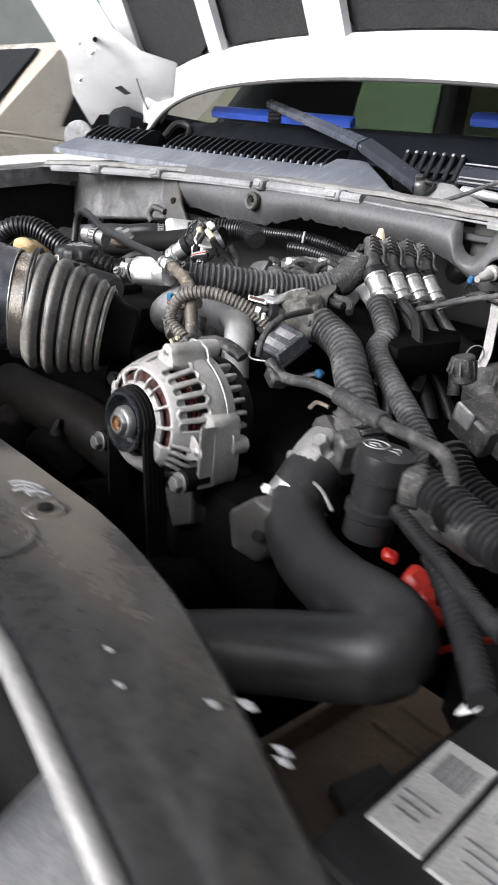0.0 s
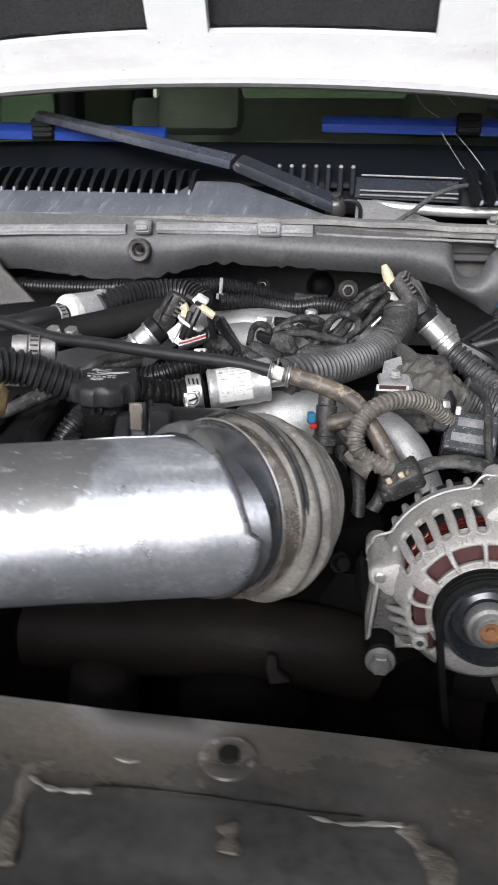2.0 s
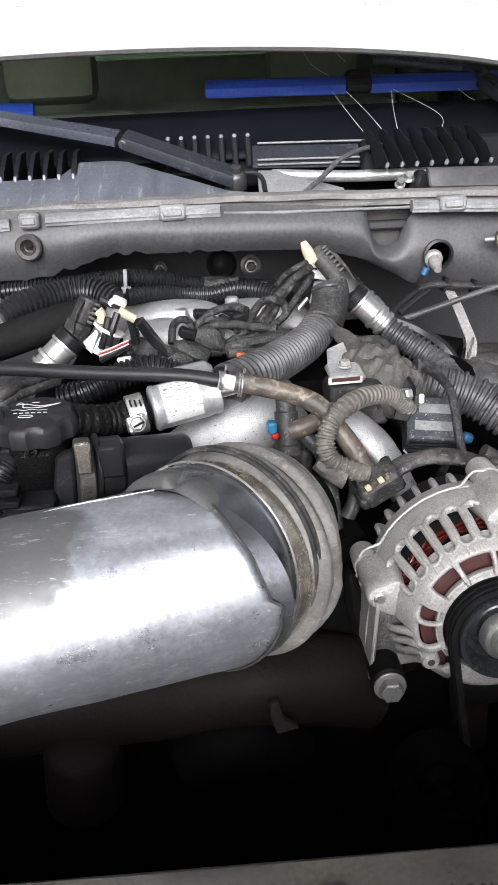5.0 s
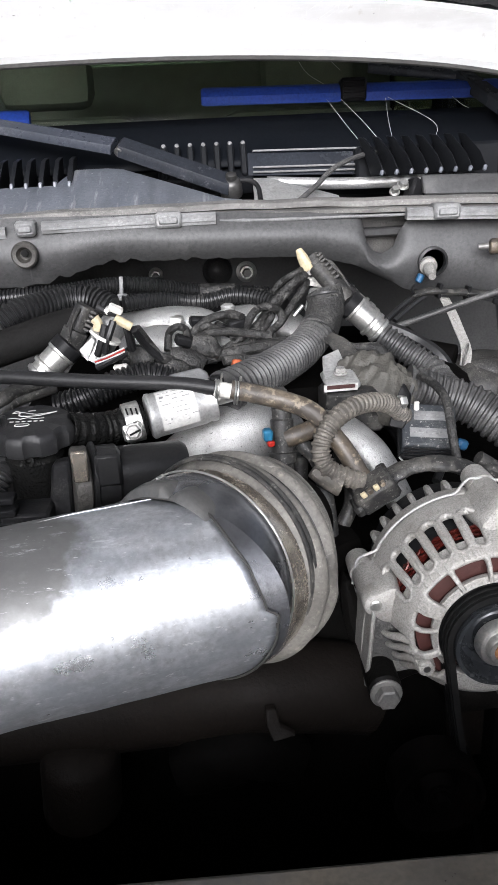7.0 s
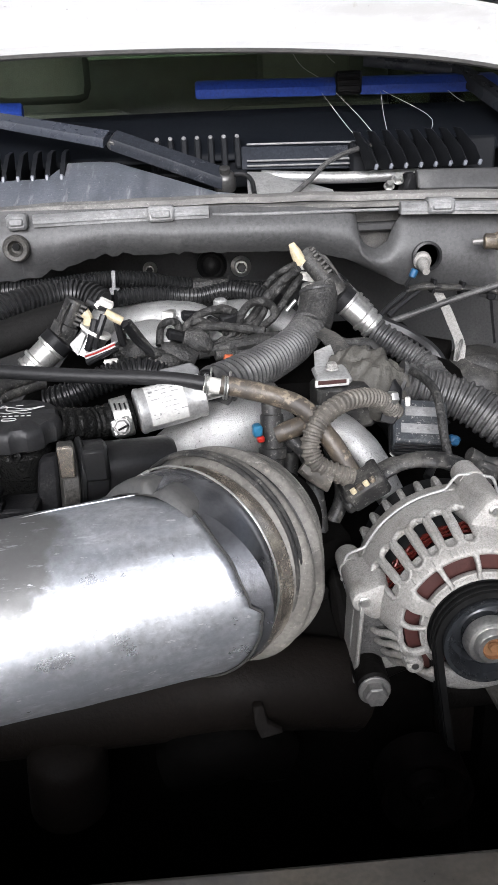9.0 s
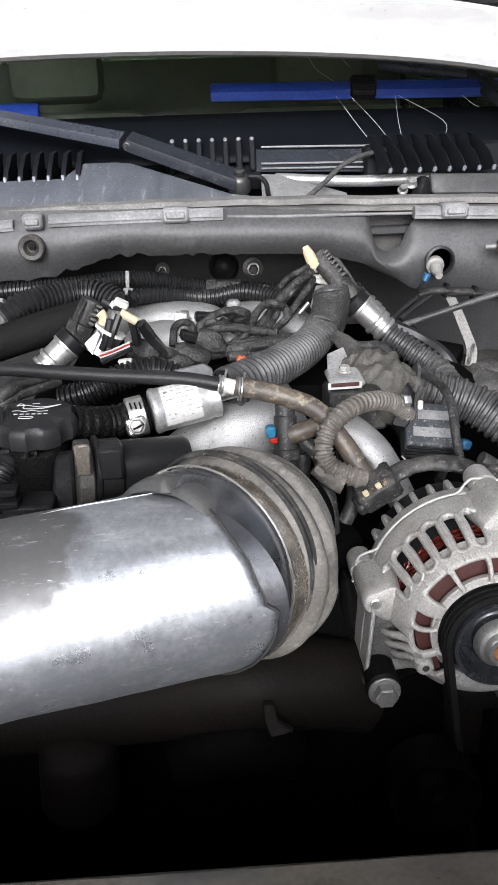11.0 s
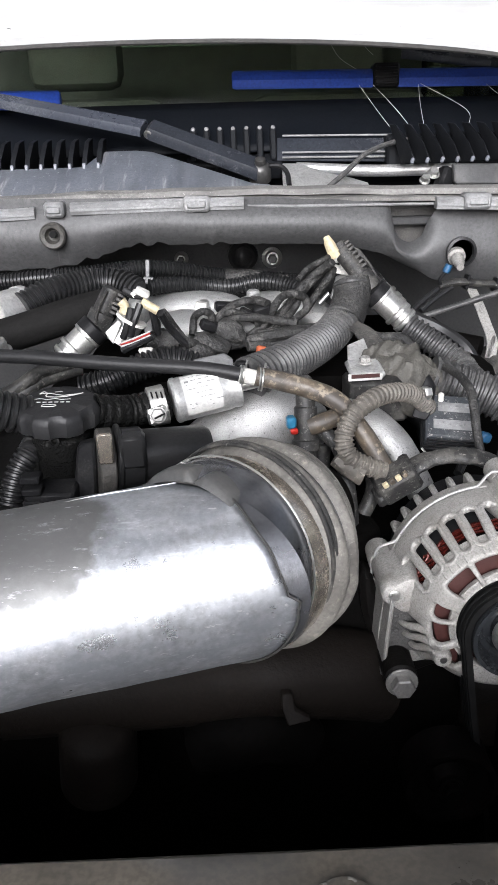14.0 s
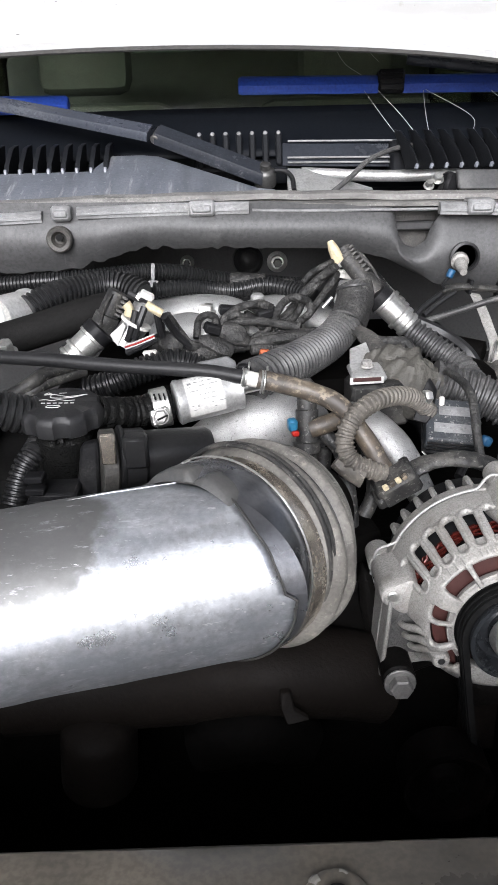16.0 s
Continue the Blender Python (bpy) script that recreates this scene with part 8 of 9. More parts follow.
Geo().lathe((-0.117, 0.150, 0.994), Vector((-0.116, 0.165, 1.057)) - Vector((-0.117, 0.150, 0.994)), [(0, 0.008), (0.022, 0.008), (0.023, 0.0105), (0.030, 0.0105), (0.031, 0.0088), (0.055, 0.0088), (0.056, 0.0075), (0.072, 0.0075)], 18).make("tee_body", DUSTYP, tv)
Geo().tube([(-0.114, 0.155, 1.035), (-0.104, 0.155, 1.038), (-0.086, 0.160, 1.042)], 0.0072, 14, 0.004, sag=0.0006).make("branch_hose", TANHOSE, tv, "dusty branch hose")
Geo().box((-0.128, 0.152, 1.040), (0.007, 0.009, 0.009), (0, 0, 8), 0.0015).make("blue_lock", CYANCLIP, tv, "blue lock")
Geo().box((-0.126, 0.150, 1.034), (0.0055, 0.007, 0.0045), (0, 0, 8), 0.001).make("red_lock", REDCLIP, tv, "red lock")
Geo().box((-0.120, 0.165, 1.066), (0.018, 0.012, 0.010), (0, 0, 8), 0.002).make("tee_clip", DUSTYP, tv)
for pts, r in (([(-0.103, 0.160, 1.029), (-0.091, 0.150, 1.016), (-0.087, 0.130, 0.988), (-0.086, 0.120, 0.965)], 0.006), ([(-0.091, 0.170, 1.024), (-0.085, 0.160, 0.993), (-0.092, 0.140, 0.959)], 0.0065), ([(-0.071, 0.170, 1.016), (-0.065, 0.150, 0.987), (-0.075, 0.140, 0.966), (-0.089, 0.130, 0.955)], 0.006), ([(-0.101, 0.180, 1.009), (-0.104, 0.170, 0.974), (-0.104, 0.150, 0.939)], 0.007)):
    h = thing("vacuum_hose", pts[1], "dark rubber hose dropping behind the alternator", "hose", "dark hoses")
    Geo().tube(pts, r, 10, 0.005).make("hose_wall", DUSTYP, h)

# ---- loose wiring over the manifold ----
wh = thing("engine_harness", (-0.159, 0.380, 1.055), "tangled black engine wiring with cloth tape over the manifold", "wiring harness")
def harness_wire(r, *pts):
    """One insulated lead of the tangle, cloth-taped where it is thick."""
    Geo().tube(pts, r, 10, 0.003, sag=r * 0.10).make("wire", TAPE, wh)


harness_wire(0.004, (-0.211, 0.381, 1.053), (-0.209, 0.389, 1.068), (-0.200, 0.381, 1.077), (-0.191, 0.389, 1.072), (-0.191, 0.381, 1.065))
harness_wire(0.0042, (-0.189, 0.396, 1.062), (-0.173, 0.404, 1.075), (-0.156, 0.396, 1.083), (-0.143, 0.404, 1.081), (-0.133, 0.396, 1.080))
harness_wire(0.004, (-0.156, 0.401, 1.081), (-0.144, 0.409, 1.071), (-0.143, 0.401, 1.059), (-0.140, 0.409, 1.053))
harness_wire(0.0046, (-0.198, 0.391, 1.050), (-0.178, 0.399, 1.062), (-0.152, 0.391, 1.067), (-0.127, 0.399, 1.062), (-0.102, 0.391, 1.059))
harness_wire(0.0042, (-0.163, 0.396, 1.040), (-0.136, 0.404, 1.056), (-0.124, 0.396, 1.079), (-0.115, 0.404, 1.086), (-0.105, 0.396, 1.089), (-0.093, 0.404, 1.082), (-0.092, 0.396, 1.073), (-0.101, 0.404, 1.063))
harness_wire(0.0046, (-0.135, 0.411, 1.054), (-0.115, 0.419, 1.067), (-0.099, 0.411, 1.089), (-0.083, 0.419, 1.102), (-0.068, 0.411, 1.115))
harness_wire(0.0042, (-0.117, 0.416, 1.059), (-0.103, 0.424, 1.074), (-0.090, 0.416, 1.092), (-0.073, 0.424, 1.107), (-0.063, 0.416, 1.117))
harness_wire(0.0042, (-0.092, 0.421, 1.065), (-0.078, 0.429, 1.081), (-0.067, 0.421, 1.099), (-0.060, 0.429, 1.108))
harness_wire(0.0034, (-0.098, 0.426, 1.098), (-0.088, 0.434, 1.107), (-0.075, 0.426, 1.116), (-0.065, 0.434, 1.119))
harness_wire(0.0062, (-0.173, 0.366, 1.046), (-0.146, 0.374, 1.048), (-0.117, 0.366, 1.054), (-0.095, 0.374, 1.054))
harness_wire(0.0052, (-0.155, 0.361, 1.044), (-0.127, 0.369, 1.044), (-0.101, 0.361, 1.051), (-0.085, 0.369, 1.052))
harness_wire(0.0085, (-0.254, 0.336, 1.052), (-0.229, 0.344, 1.051), (-0.203, 0.336, 1.047), (-0.193, 0.344, 1.042))
harness_wire(0.0045, (-0.242, 0.331, 1.079), (-0.242, 0.339, 1.068), (-0.238, 0.331, 1.061), (-0.228, 0.339, 1.054))
harness_wire(0.0055, (-0.236, 0.331, 1.088), (-0.226, 0.339, 1.070), (-0.217, 0.331, 1.060), (-0.206, 0.339, 1.053))
harness_wire(0.0036, (-0.145, 0.381, 1.053), (-0.128, 0.389, 1.052), (-0.107, 0.381, 1.056), (-0.083, 0.389, 1.056))
harness_wire(0.0034, (-0.194, 0.396, 1.053), (-0.183, 0.404, 1.063), (-0.171, 0.396, 1.073), (-0.157, 0.404, 1.067), (-0.144, 0.396, 1.065))
harness_wire(0.0036, (-0.134, 0.406, 1.042), (-0.113, 0.414, 1.059), (-0.102, 0.406, 1.075), (-0.099, 0.414, 1.085))
harness_wire(0.005, (-0.049, 0.340, 1.060), (-0.029, 0.330, 1.057), (-0.007, 0.330, 1.055), (0.002, 0.320, 1.046))
harness_wire(0.005, (-0.048, 0.330, 1.054), (-0.028, 0.320, 1.052), (-0.009, 0.320, 1.051))
for pts, r in (([(-0.208, 0.350, 1.054), (-0.193, 0.350, 1.051), (-0.175, 0.350, 1.042)], 0.0105), ([(-0.185, 0.370, 1.063), (-0.174, 0.370, 1.059), (-0.159, 0.370, 1.049)], 0.0115), ([(-0.251, 0.335, 1.059), (-0.237, 0.335, 1.061), (-0.222, 0.335, 1.057)], 0.010), ([(-0.125, 0.375, 1.052), (-0.107, 0.380, 1.052), (-0.092, 0.380, 1.049)], 0.008)):
    Geo().tube(pts, lambda s, u, r=r: r * (0.7 + 0.4 * math.sin(math.pi * u)), 12, 0.003, sag=0.004).make("tape_wrap", TAPE, wh, "creased cloth tape")
for p, rot in (((-0.192, 0.380, 1.062), 20), ((-0.137, 0.400, 1.073), -10), ((-0.177, 0.420, 1.073), 8), ((-0.152, 0.410, 1.065), 30)):
    Geo().box(p, (0.022, 0.012, 0.010), (10, rot, 15), 0.002).make("connector", BLACKP, wh, "black connector")
Geo().box((-0.203, 0.425, 1.072), (0.012, 0.010, 0.012), (0, 10, 0), 0.001).make("connector", WHITEP, wh, "small white connector")
lug = Geo().cyl((-0.146, 0.432, 1.066), (-0.146, 0.430, 1.088), 0.0075, 16, 0.002).make("lifting_lug", CASTROUGH, man, "pale cast lug")
Geo().tube([(-0.153, 0.412, 1.080), (-0.146, 0.410, 1.083), (-0.138, 0.410, 1.081), (-0.130, 0.410, 1.077)], 0.0042, 10, 0.003, flat=0.7).make("lug_bar", GRIMY, lug, "grimy flat bar on the lug")
oc = thing("orange_clip", (-0.142, 0.340, 1.045), "small orange plastic clip on the wiring", "clip")
Geo().box((-0.142, 0.338, 1.046), (0.010, 0.008, 0.008), (0, 10, 10), 0.0015).make("clip_shell", ORANGE, oc)
kb = thing("bleed_valve", (-0.163, 0.200, 1.072), "round black vent cap on the filter head", "cap")
Geo().lathe(Vector((-0.163, 0.200, 1.066)), (0, 0, 1), [(0, 0.005), (0.004, 0.0062), (0.008, 0.005), (0.009, 0.001)], 16).make("knob", BLACKP, kb)
pl = thing("pale_bracket", (-0.180, 0.250, 1.062), "pale grey plastic bracket behind the filter can", "bracket")
Geo().slab([(-0.204, 0.250, 1.062), (-0.177, 0.250, 1.067), (-0.170, 0.250, 1.062), (-0.169, 0.240, 1.054), (-0.199, 0.240, 1.058)], (0, 0.006, 0), 0.001).make("bracket_plate", RAIL, pl)

# ---- right rear: sender, strap, rods ----
sn = thing("firewall_sender", (0.087, 0.490, 1.108), "grey sender with a blue crimp plugged into the cowl panel", "sender")
Geo().lathe(Vector((0.086, 0.484, 1.110)), (-0.1, -1, -0.3), [(0, 0.010), (0.006, 0.010), (0.008, 0.007), (0.022, 0.006), (0.024, 0.0045), (0.032, 0.004)], 18).make("sender_body", CAST, sn)
Geo().cyl((0.073, 0.462, 1.103), (0.069, 0.462, 1.094), 0.0042, 10, 0.001).make("blue_crimp", BLUECLIP, sn, "blue crimp sleeve")
Geo().tube([(0.069, 0.462, 1.094), (0.064, 0.465, 1.086), (0.068, 0.470, 1.079)], 0.0018, 8, 0.003).make("lead", RUBBER, sn)
lb = thing("side_loom", (0.099, 0.470, 1.081), "flat black cable bundle tied across the panel", "wiring loom")
Geo().tube([(0.068, 0.475, 1.078), (0.086, 0.470, 1.082), (0.112, 0.470, 1.080), (0.149, 0.465, 1.076), (0.186, 0.460, 1.071)], 0.0085, 12, 0.004, flat=0.5, sag=0.0008).make("cable_run", DUSTYP, lb)
for px in ((0.096, 0.470, 1.082), (0.128, 0.467, 1.078)):
    Geo().box(px, (0.004, 0.014, 0.016), (0, 10, 0), 0.001).make("tie", BLACKP, lb)
st = thing("ground_strap", (0.112, 0.450, 1.041), "flat braided ground strap hanging from the panel", "ground strap")
rows = []
path = [Vector(q) for q in ((0.104, 0.475, 1.073), (0.111, 0.465, 1.057), (0.117, 0.455, 1.039), (0.123, 0.445, 1.019), (0.121, 0.440, 1.000))]
for p in smooth_path(path, 5):
    rows.append([p + Vector((-0.0062, 0, 0.001)), p + Vector((0.0062, 0, -0.001)), p + Vector((0.0062, 0.002, -0.001)), p + Vector((-0.0062, 0.002, 0.001))])
Geo().rings(rows).make("braid", BRAID, st)
rd = thing("control_cable", (0.079, 0.420, 1.067), "thin straight black cable running to the wing", "cable")
Geo().tube([(0.029, 0.420, 1.053), (0.070, 0.410, 1.068), (0.114, 0.400, 1.084), (0.166, 0.390, 1.100)], 0.0034, 10, 0.02).make("cable_run", LOOM, rd)
for pts in ([(0.064, 0.470, 1.075), (0.047, 0.460, 1.066), (0.034, 0.450, 1.058), (0.015, 0.430, 1.046)], [(0.080, 0.470, 1.077), (0.059, 0.460, 1.066), (0.041, 0.450, 1.055)], [(0.017, 0.400, 1.061), (0.048, 0.390, 1.047), (0.070, 0.370, 1.031), (0.080, 0.360, 1.009)]):
    h = thing("sender_lead", pts[1], "thin black lead dropping behind the engine", "cable", "sender leads")
    Geo().tube(pts, 0.003 if pts[0][1] > 0.45 else 0.007, 8, 0.005).make("lead_run", RUBBER, h)
wl_ = thing("heater_hose", (0.110, 0.420, 0.983), "dark curved hose against the inner wing", "hose")
Geo().tube([(0.108, 0.450, 0.978), (0.120, 0.450, 0.986), (0.148, 0.440, 0.993), (0.180, 0.420, 0.987)], 0.015, 14, 0.006).make("hose_wall", DUSTYP, wl_)


dm = thing("dusty_housing", (0.139, 0.430, 0.985), "dusty grey rounded housing against the inner wing", "housing")
Geo().lathe((0.150, 0.455, 0.965), (0.1, -0.35, 1), [(0, 0.046), (0.020, 0.045), (0.030, 0.041), (0.038, 0.030), (0.040, 0.0005)], 36).make("dome", DUSTYP, dm)
Geo().lathe((0.150, 0.455, 0.965), (0.1, -0.35, 1), [(0.016, 0.0452), (0.017, 0.0470), (0.022, 0.0470), (0.023, 0.0448)], 36, cap=False).make("rib_ring", DUSTYP, dm)
hg = thing("panel_fitting", (0.150, 0.462, 1.128), "dull brass fitting screwed into the cowl panel", "fitting")
Geo().cyl((0.1385, 0.470, 1.1281), (0.1500, 0.466, 1.1290), 0.0034, 12, 0.0008).make("nozzle", DULLSTEEL, hg)
Geo().lathe((0.1490, 0.466, 1.1288), (1, -0.25, 0), [(0, 0.005), (0.002, 0.0085), (0.012, 0.0085), (0.014, 0.0100), (0.022, 0.0100)], 18).make("fitting_body", TANHOSE, hg, "stained brass body")
hg = thing("hanging_tie", (0.160, 0.450, 1.048), "thin black cable tie hanging from the side loom", "cable tie")
Geo().strip([(0.1569, 0.455, 1.0753), (0.1595, 0.450, 1.048), (0.1628, 0.445, 1.0177)], [(-0.0022, 0), (0.0022, 0.0), (0.0022, 0.0012), (-0.0022, 0.0012)], 0.006).make("tail", BLACKP, hg)
Geo().box((0.1572, 0.452, 1.070), (0.009, 0.006, 0.007), (0, 4, 0), 0.001).make("head", BLACKP, hg)

# ---- right front corner: coolant hose, outlet, reservoir, looms ----
rh = thing("radiator_hose", (0.250, 0.020, 0.906), "thick black rubber radiator hose in an S bend", "hose")
Geo().tube([(0.165, 0.105, 0.946), (0.169, 0.085, 0.932), (0.184, 0.062, 0.916), (0.231, 0.030, 0.911), (0.289, 0.000, 0.921), (0.332, -0.020, 0.934), (0.357, -0.035, 0.938), (0.361, -0.050, 0.932), (0.338, -0.060, 0.920), (0.302, -0.070, 0.905), (0.257, -0.085, 0.885), (0.197, -0.100, 0.854)], 0.0265, 32, 0.006).make("hose_wall", HOSE, rh)
cen, axd = Vector((0.172, 0.078, 0.924)), unit((0.15, 0.55, 0.8))
worm_clamp("hose_clamp", cen, axd, 0.0275, 0.012, "bright worm-drive clamp on the hose end", rh, cen + Vector((-0.024, -0.016, 0.004)))
Geo().tube([(0.177, 0.080, 0.947), (0.202, 0.070, 0.947), (0.224, 0.060, 0.940)], 0.0016, 6, 0.003).make("clamp_tail", DULLSTEEL, rh, "bent clamp tail")
to = thing("thermostat_housing", (0.149, 0.120, 0.954), "grimy cast-metal thermostat outlet with a bolted flange", "thermostat housing")
Geo().tube([(0.168, 0.092, 0.939), (0.163, 0.105, 0.951), (0.162, 0.120, 0.961), (0.157, 0.140, 0.965)], 0.024, 24, 0.004, sag=0.0008).make("outlet", DULLSTEEL, to)
Geo().box((0.164, 0.125, 0.964), (0.05, 0.02, 0.045), (30, 20, -20), 0.006).make("flange", GRIMY, to)
hexbolt(Geo(), (0.173, 0.100, 0.966), (0.1, -0.6, 0.8), 0.008, 0.016).make("bolt", STEEL, to)
hexbolt(Geo(), (0.147, 0.095, 0.940), (0, -0.3, 1), 0.006, 0.016).make("bolt", STEEL, to)
ts_ = thing("coolant_sensor", (0.154, 0.140, 0.981), "grey ribbed coolant sensor and plug", "sensor")
Geo().lathe((0.149, 0.140, 0.956), Vector((0.153, 0.150, 0.993)) - Vector((0.149, 0.140, 0.956)), [(0, 0.010), (0.012, 0.010), (0.014, 0.013), (0.024, 0.013), (0.026, 0.009), (0.05, 0.009)], 18).make("sensor_body", DUSTYP, ts_)
for k in range(6):
    p = Vector((0.154, 0.135, 0.968)).lerp(Vector((0.166, 0.140, 0.993)), k / 6)
    Geo().box(p, (0.026, 0.02, 0.0028), (25, 25, -20), 0.0006).make("rib", DUSTYP, ts_)
Geo().tube([(0.108, 0.150, 0.980), (0.116, 0.150, 0.988), (0.131, 0.150, 0.988)], 0.0022, 8, 0.003).make("gold_terminal", TANHOSE, ts_, "brassy terminal")
Geo().box((0.191, 0.110, 0.971), (0.022, 0.022, 0.040), (10, 25, -25), 0.003).make("square_plug", DUSTYP, ts_)

pf = thing("coolant_reservoir_cap", (0.258, 0.070, 0.984), "black fluid reservoir with a worn printed cap", "reservoir")
pc = Vector((0.248, 0.078, 1.000))
Geo().lathe(pc + Vector((0, 0, -0.075)), (0.05, 0, 1), [(0, 0.0195), (0.018, 0.0195), (0.020, 0.022), (0.027, 0.022), (0.029, 0.0195), (0.052, 0.0195), (0.054, 0.0235), (0.066, 0.0240), (0.074, 0.0225), (0.075, 0.001)], 36).make("reservoir_body", BLACKC, pf)
Geo().tube([pc + Vector((-0.007 + 0.010 * math.cos(a), 0.010 * math.sin(a), 0.0012)) for a in (2 * math.pi * k / 16 for k in range(17))], 0.0006, 6, 0.002, n=2).make("print_line", RAIL, pf, "worn pale print")
for pts in ([(-0.013, -0.002), (-0.007, 0.003), (-0.002, -0.001)], [(-0.010, -0.005), (-0.004, -0.004)], [(0.006, 0.004), (0.010, 0.008), (0.013, 0.004)], [(0.007, -0.002), (0.012, 0.0), (0.016, -0.003)]):
    Geo().tube([pc + Vector((*q, 0.0012)) for q in pts], 0.0006, 6, 0.002).make("print_line", RAIL, pf, "worn pale print")
Geo().box(pc + Vector((0.03, 0.005, -0.02)), (0.02, 0.03, 0.03), (0, 0, 30), 0.004).make("side_port", DUSTYP, pf)

al = thing("alternator_cable", (0.149, 0.140, 1.004), "grey sleeved battery cable leaving the alternator", "cable")
Geo().tube([(0.036, 0.160, 1.007), (0.057, 0.160, 0.996), (0.107, 0.155, 1.002), (0.158, 0.145, 1.002), (0.218, 0.125, 1.002), (0.256, 0.115, 1.004), (0.284, 0.105, 1.004), (0.304, 0.090, 0.994), (0.317, 0.070, 0.981), (0.316, 0.060, 0.965)], 0.0058, 12, 0.004, sag=0.0006).make("cable_run", DUSTYP, al)
Geo().box((0.049, 0.160, 0.993), (0.022, 0.020, 0.016), (0, 25, -20), 0.003).make("terminal_boot", DUSTYP, al, "rubber terminal boot")
Geo().loom([(0.143, 0.146, 1.004), (0.177, 0.138, 1.002), (0.210, 0.128, 1.002)], 0.0088, 0.0036, 0.2).make("sleeve", LOOM, al, "split corrugated sleeve")

for pts, r, pitch, label in (
        ([(0.301, 0.030, 0.981), (0.326, 0.020, 0.976), (0.366, 0.000, 0.973), (0.397, -0.020, 0.973), (0.423, -0.040, 0.978)], 0.0062, 0.003, "thin corrugated loom running to the battery"),
        ([(0.341, 0.020, 0.968), (0.369, 0.000, 0.959), (0.393, -0.020, 0.952), (0.416, -0.045, 0.950), (0.428, -0.060, 0.949)], 0.0088, 0.004, "corrugated loom ending in a white tag"),
        ([(0.280, 0.090, 0.979), (0.298, 0.085, 0.979), (0.334, 0.070, 0.978), (0.375, 0.050, 0.979)], 0.017, 0.005, "stout corrugated hose beside the reservoir"),
        ([(0.256, 0.160, 0.987), (0.283, 0.150, 0.969), (0.322, 0.140, 0.962), (0.360, 0.130, 0.963)], 0.017, 0.0048, "stout corrugated loom along the wing")):
    h = thing("wiring_loom", pts[1], label, "wiring loom", "corrugated looms")
    Geo().loom(pts, r, pitch * 1.3, 0.24, 14).make("sleeve", RUBBER if r > 0.01 else CLEANLOOM, h)
pb = thing("pale_pipe_elbow", (0.317, 0.080, 0.965), "dusty grey pipe elbow beside the reservoir", "pipe elbow")
Geo().tube([(0.272, 0.100, 0.972), (0.298, 0.090, 0.968), (0.327, 0.075, 0.968), (0.354, 0.060, 0.974)], 0.0175, 20, 0.004, sag=0.0015).make("elbow_wall", DUSTYP, pb)
Geo().cyl((0.324, 0.060, 0.980), (0.312, 0.090, 0.962), 0.012, 16).make("port", IRON, pb, "dark open port")
rr = thing("red_terminal_cover", (0.316, 0.060, 0.908), "bright red plastic terminal cover low behind the hose", "terminal cover")
Geo().box((0.304, 0.075, 0.912), (0.022, 0.022, 0.014), (20, 30, 20), 0.004).make("cover", REDCLIP, rr)
for p_, s_, a_ in (((0.316, 0.070, 0.904), 0.014, 10), ((0.314, 0.066, 0.892), 0.012, 45), ((0.329, 0.060, 0.898), 0.015, 20), ((0.329, 0.055, 0.889), 0.011, 70), ((0.301, 0.070, 0.903), 0.010, 30)):
    Geo().box(p_, (s_, 0.02, s_ * 1.2), (10, a_, 40), 0.003).make("cover_flap", REDCLIP, rr)
Geo().box((0.279, 0.070, 0.923), (0.012, 0.012, 0.008), (10, 20, 40), 0.002).make("clip", REDCLIP, rr)
Geo().tube([(0.358, 0.020, 0.903), (0.375, 0.020, 0.920), (0.401, 0.020, 0.941)], 0.0022, 8).make("red_wire", REDCLIP, rr)
cb_ = thing("casting_bracket", (0.108, 0.080, 0.869), "dusty grey cast bracket under the alternator", "bracket")
Geo().slab([(0.133, 0.030, 0.907), (0.164, 0.030, 0.934), (0.185, 0.035, 0.926), (0.186, 0.040, 0.894), (0.167, 0.040, 0.867), (0.138, 0.035, 0.871)], (0.004, 0.03, 0), 0.004).make("bracket_plate", GRIMY, cb_)
Geo().cyl(Vector((0.176, 0.028, 0.903)), Vector((0.160, 0.045, 0.891)), 0.005, 14).make("hole", BELT, cb_)
ch = thing("chassis_clamp", (0.179, -0.060, 0.894), "dark rubber mount below the alternator", "mount")
Geo().lathe((0.127, -0.020, 0.840), (0, -1, 0.3), [(0, 0.028), (0.015, 0.027), (0.03, 0.02), (0.032, 0.0)], 24).make("mount_body", IRON, ch)

gb = thing("relay_bank", (0.188, 0.340, 0.971), "grey relay bank with two black plugs on the wing", "relay bank")
gc = Vector((0.188, 0.340, 0.971))
Geo().box(gc + Vector((0.006, 0, -0.006)), (0.055, 0.05, 0.04), (15, 20, -10), 0.004).make("bank_case", DUSTYP, gb)
Geo().box(gc + Vector((-0.004, -0.028, 0.004)), (0.026, 0.004, 0.024), (15, 20, -10), 0.002).make("face_plate", SHEET, gb, "grey face plate")
Geo().box(gc + Vector((0.05, 0.01, -0.012)), (0.05, 0.05, 0.05), (15, 20, -10), 0.004).make("bank_case", DUSTYP, gb)
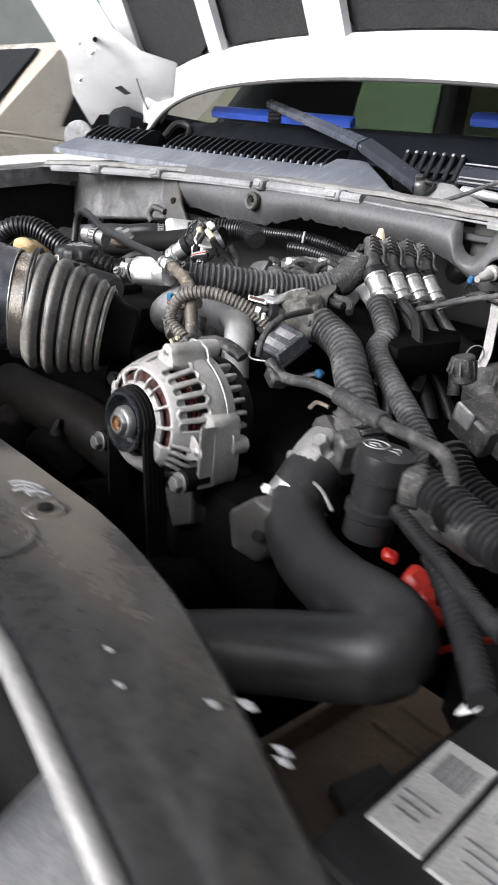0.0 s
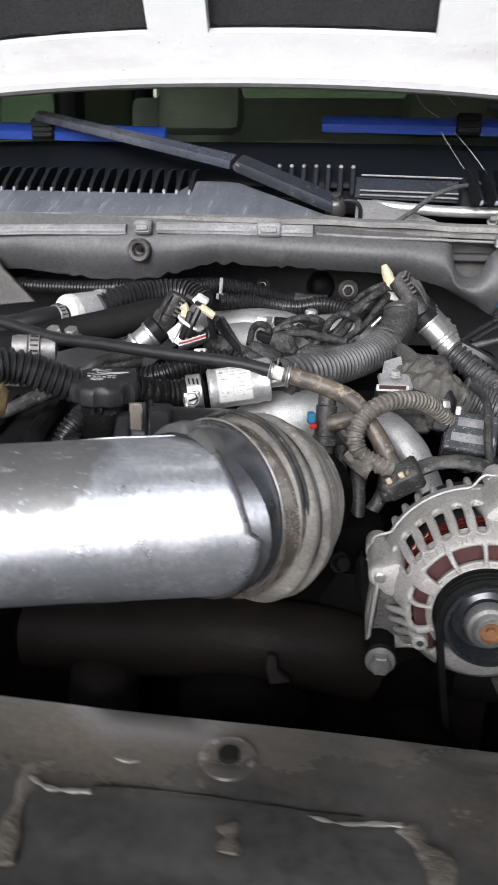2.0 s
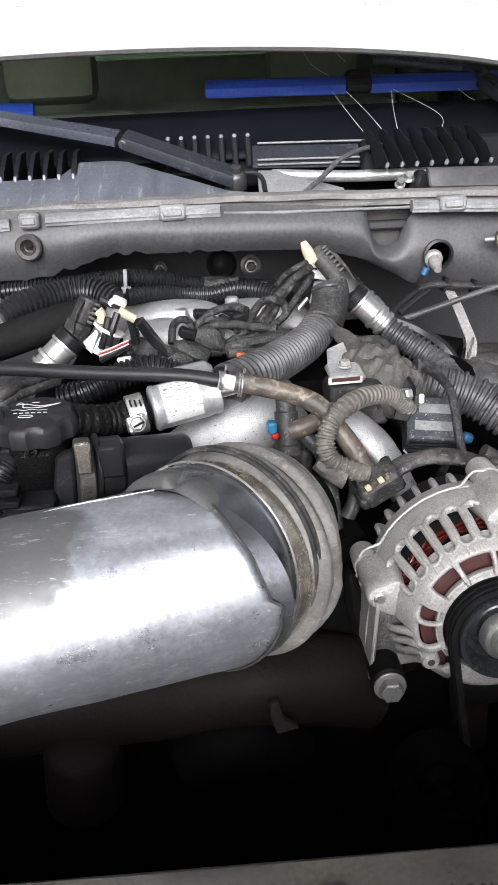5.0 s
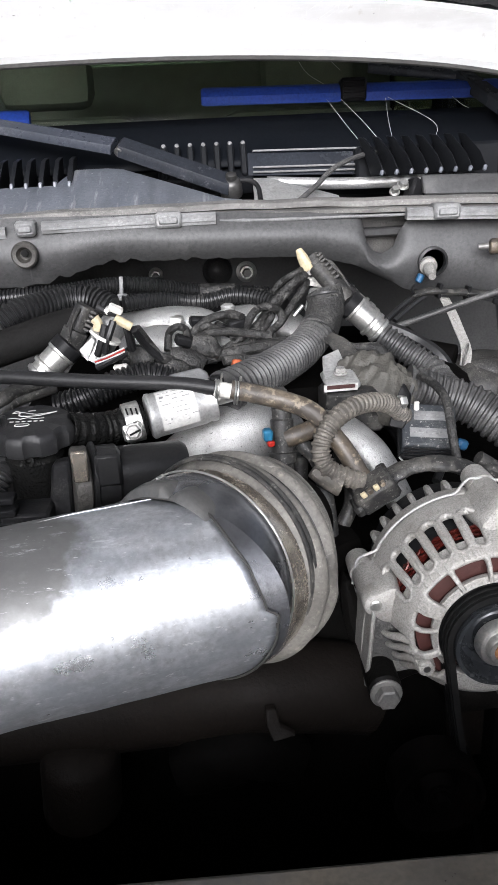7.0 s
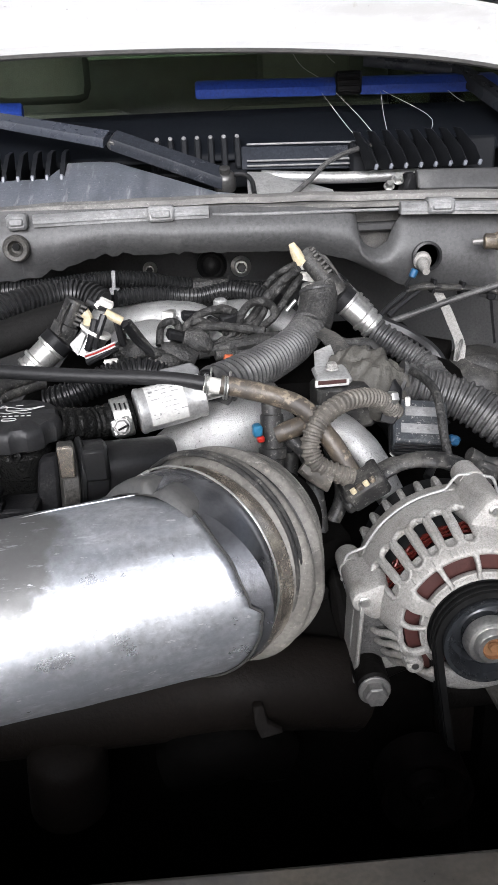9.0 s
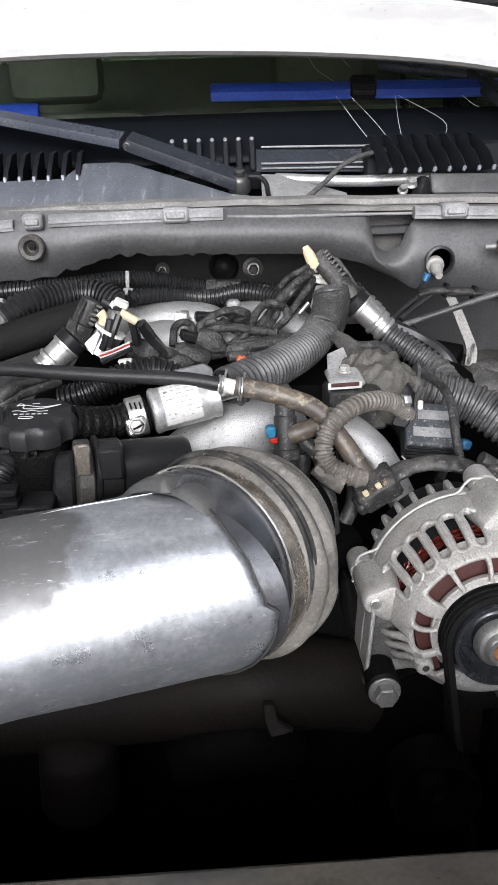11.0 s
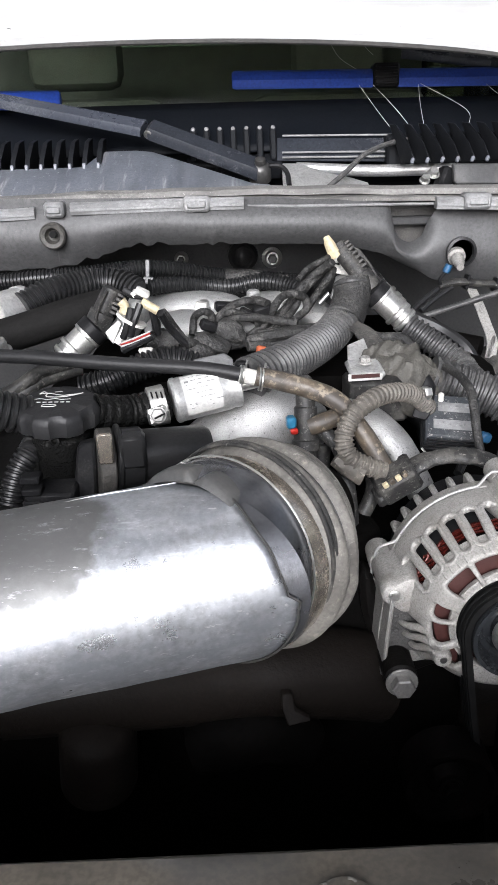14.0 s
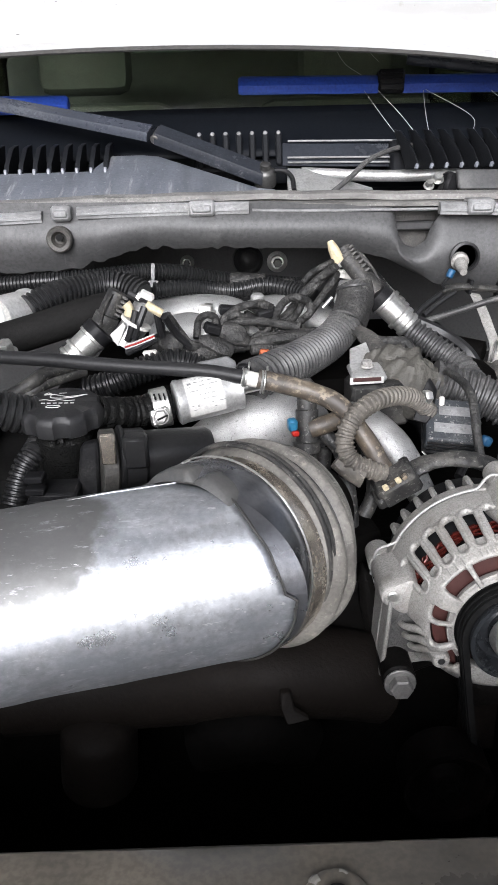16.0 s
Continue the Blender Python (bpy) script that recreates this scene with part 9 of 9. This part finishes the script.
for dx in (-0.022, 0.028):
    p = gc + Vector((dx, -0.01, 0.035))
    pg = Geo().cyl(p, p + Vector((-0.006, -0.006, 0.028)), 0.013, 18, 0.002).make("plug", DUSTYP, gb)
    for k in range(10):
        a = 2 * math.pi * k / 10
        Geo().box(p + Vector((0.0135 * math.cos(a) - 0.004, 0.0135 * math.sin(a) - 0.004, 0.017)), (0.003, 0.003, 0.018), (12, -12, math.degrees(a)), 0.0006).make("plug_rib", DUSTYP, pg)
for p in ((0.0604, 0.3904, 1.000),):
    bc = thing("blue_plug", p, "small blue plastic plug on a dark lead", "plug", "blue plugs")
    Geo().box(p, (0.009, 0.008, 0.008), (0, 30, 15), 0.002).make("plug_shell", BLUECLIP, bc)
    Geo().tube([Vector(p), Vector(p) + Vector((0.01, 0.01, -0.02)), Vector(p) + Vector((0.0, 0.02, -0.06))], 0.003, 8).make("lead", RUBBER, bc)
rg_ = thing("clip_ring", (0.125, 0.420, 1.020), "thin bright clip ring on a dark pipe end", "clip ring")
Geo().lathe((0.116, 0.430, 1.017), (0.7, -0.4, -0.1), [(0, 0.0115), (0.0006, 0.0125), (0.0016, 0.0125), (0.002, 0.0115)], 28, cap=False).make("ring", DULLSTEEL, rg_)
Geo().lathe((0.099, 0.450, 1.012), (0.7, -0.4, -0.1), [(-0.04, 0.0135), (0.012, 0.0138), (0.014, 0.009)], 24).make("pipe_end", IRON, rg_)
for k in range(5):
    p = Vector((-0.003, 0.360, 1.011)) + Vector((0.014 * k, 0.02 * k, -0.03))
    h = thing("dark_hose", p, "dark hose in the gap beside the engine", "hose", "dark hoses")
    Geo().tube([p, p + Vector((0.03, 0.0, -0.03)), p + Vector((0.04 + 0.01 * k, -0.02, -0.09)), p + Vector((0.03 + 0.02 * k, -0.05, -0.16))], 0.008 + 0.002 * (k % 2), 12, 0.006).make("hose_wall", RUBBER, h)
ig = thing("inner_bracket", (0.36, 0.22, 0.85), "dark stepped bracketry along the inner wing", "bracket")
Geo().box((0.40, 0.25, 0.84), (0.16, 0.34, 0.10), (0, 0, 8), 0.02).make("step", MATTBLACK, ig)
Geo().box((0.46, 0.30, 0.93), (0.10, 0.24, 0.08), (0, 0, 8), 0.015).make("step", MATTBLACK, ig)
for k in range(4):
    p = Vector((0.36 + 0.03 * k, 0.12 + 0.06 * k, 0.915))
    h = thing("wing_cable", p, "black cable lying along the inner wing", "cable", "wing cables")
    Geo().tube([p, p + Vector((0.03, 0.06, 0.012)), p + Vector((0.0, 0.16, 0.04)), p + Vector((0.04, 0.28, 0.05))], 0.006, 10, 0.008).make("cable_run", LOOM, h)

# cobweb strands across the windscreen
wb = thing("cobweb", (0.067, 0.720, 1.282), "dusty cobweb strands stretched over the windscreen", "cobweb")
for pts in ([(0.049, 0.670, 1.242), (0.033, 0.700, 1.268), (0.011, 0.730, 1.303)], [(0.074, 0.670, 1.243), (0.056, 0.700, 1.271), (0.031, 0.735, 1.303)], [(0.089, 0.670, 1.244), (0.089, 0.700, 1.273), (0.094, 0.740, 1.302)], [(0.146, 0.670, 1.247), (0.150, 0.700, 1.268), (0.097, 0.740, 1.303)], [(-0.031, 0.720, 1.355), (-0.017, 0.720, 1.335), (0.007, 0.730, 1.322)],
            [(0.005, 0.700, 1.353), (0.018, 0.700, 1.340), (0.024, 0.700, 1.335)], [(0.187, 0.740, 1.300), (0.195, 0.720, 1.288), (0.201, 0.710, 1.283)]):
    Geo().tube(pts, 0.00032, 4, 0.01).make("strand", WEB, wb)
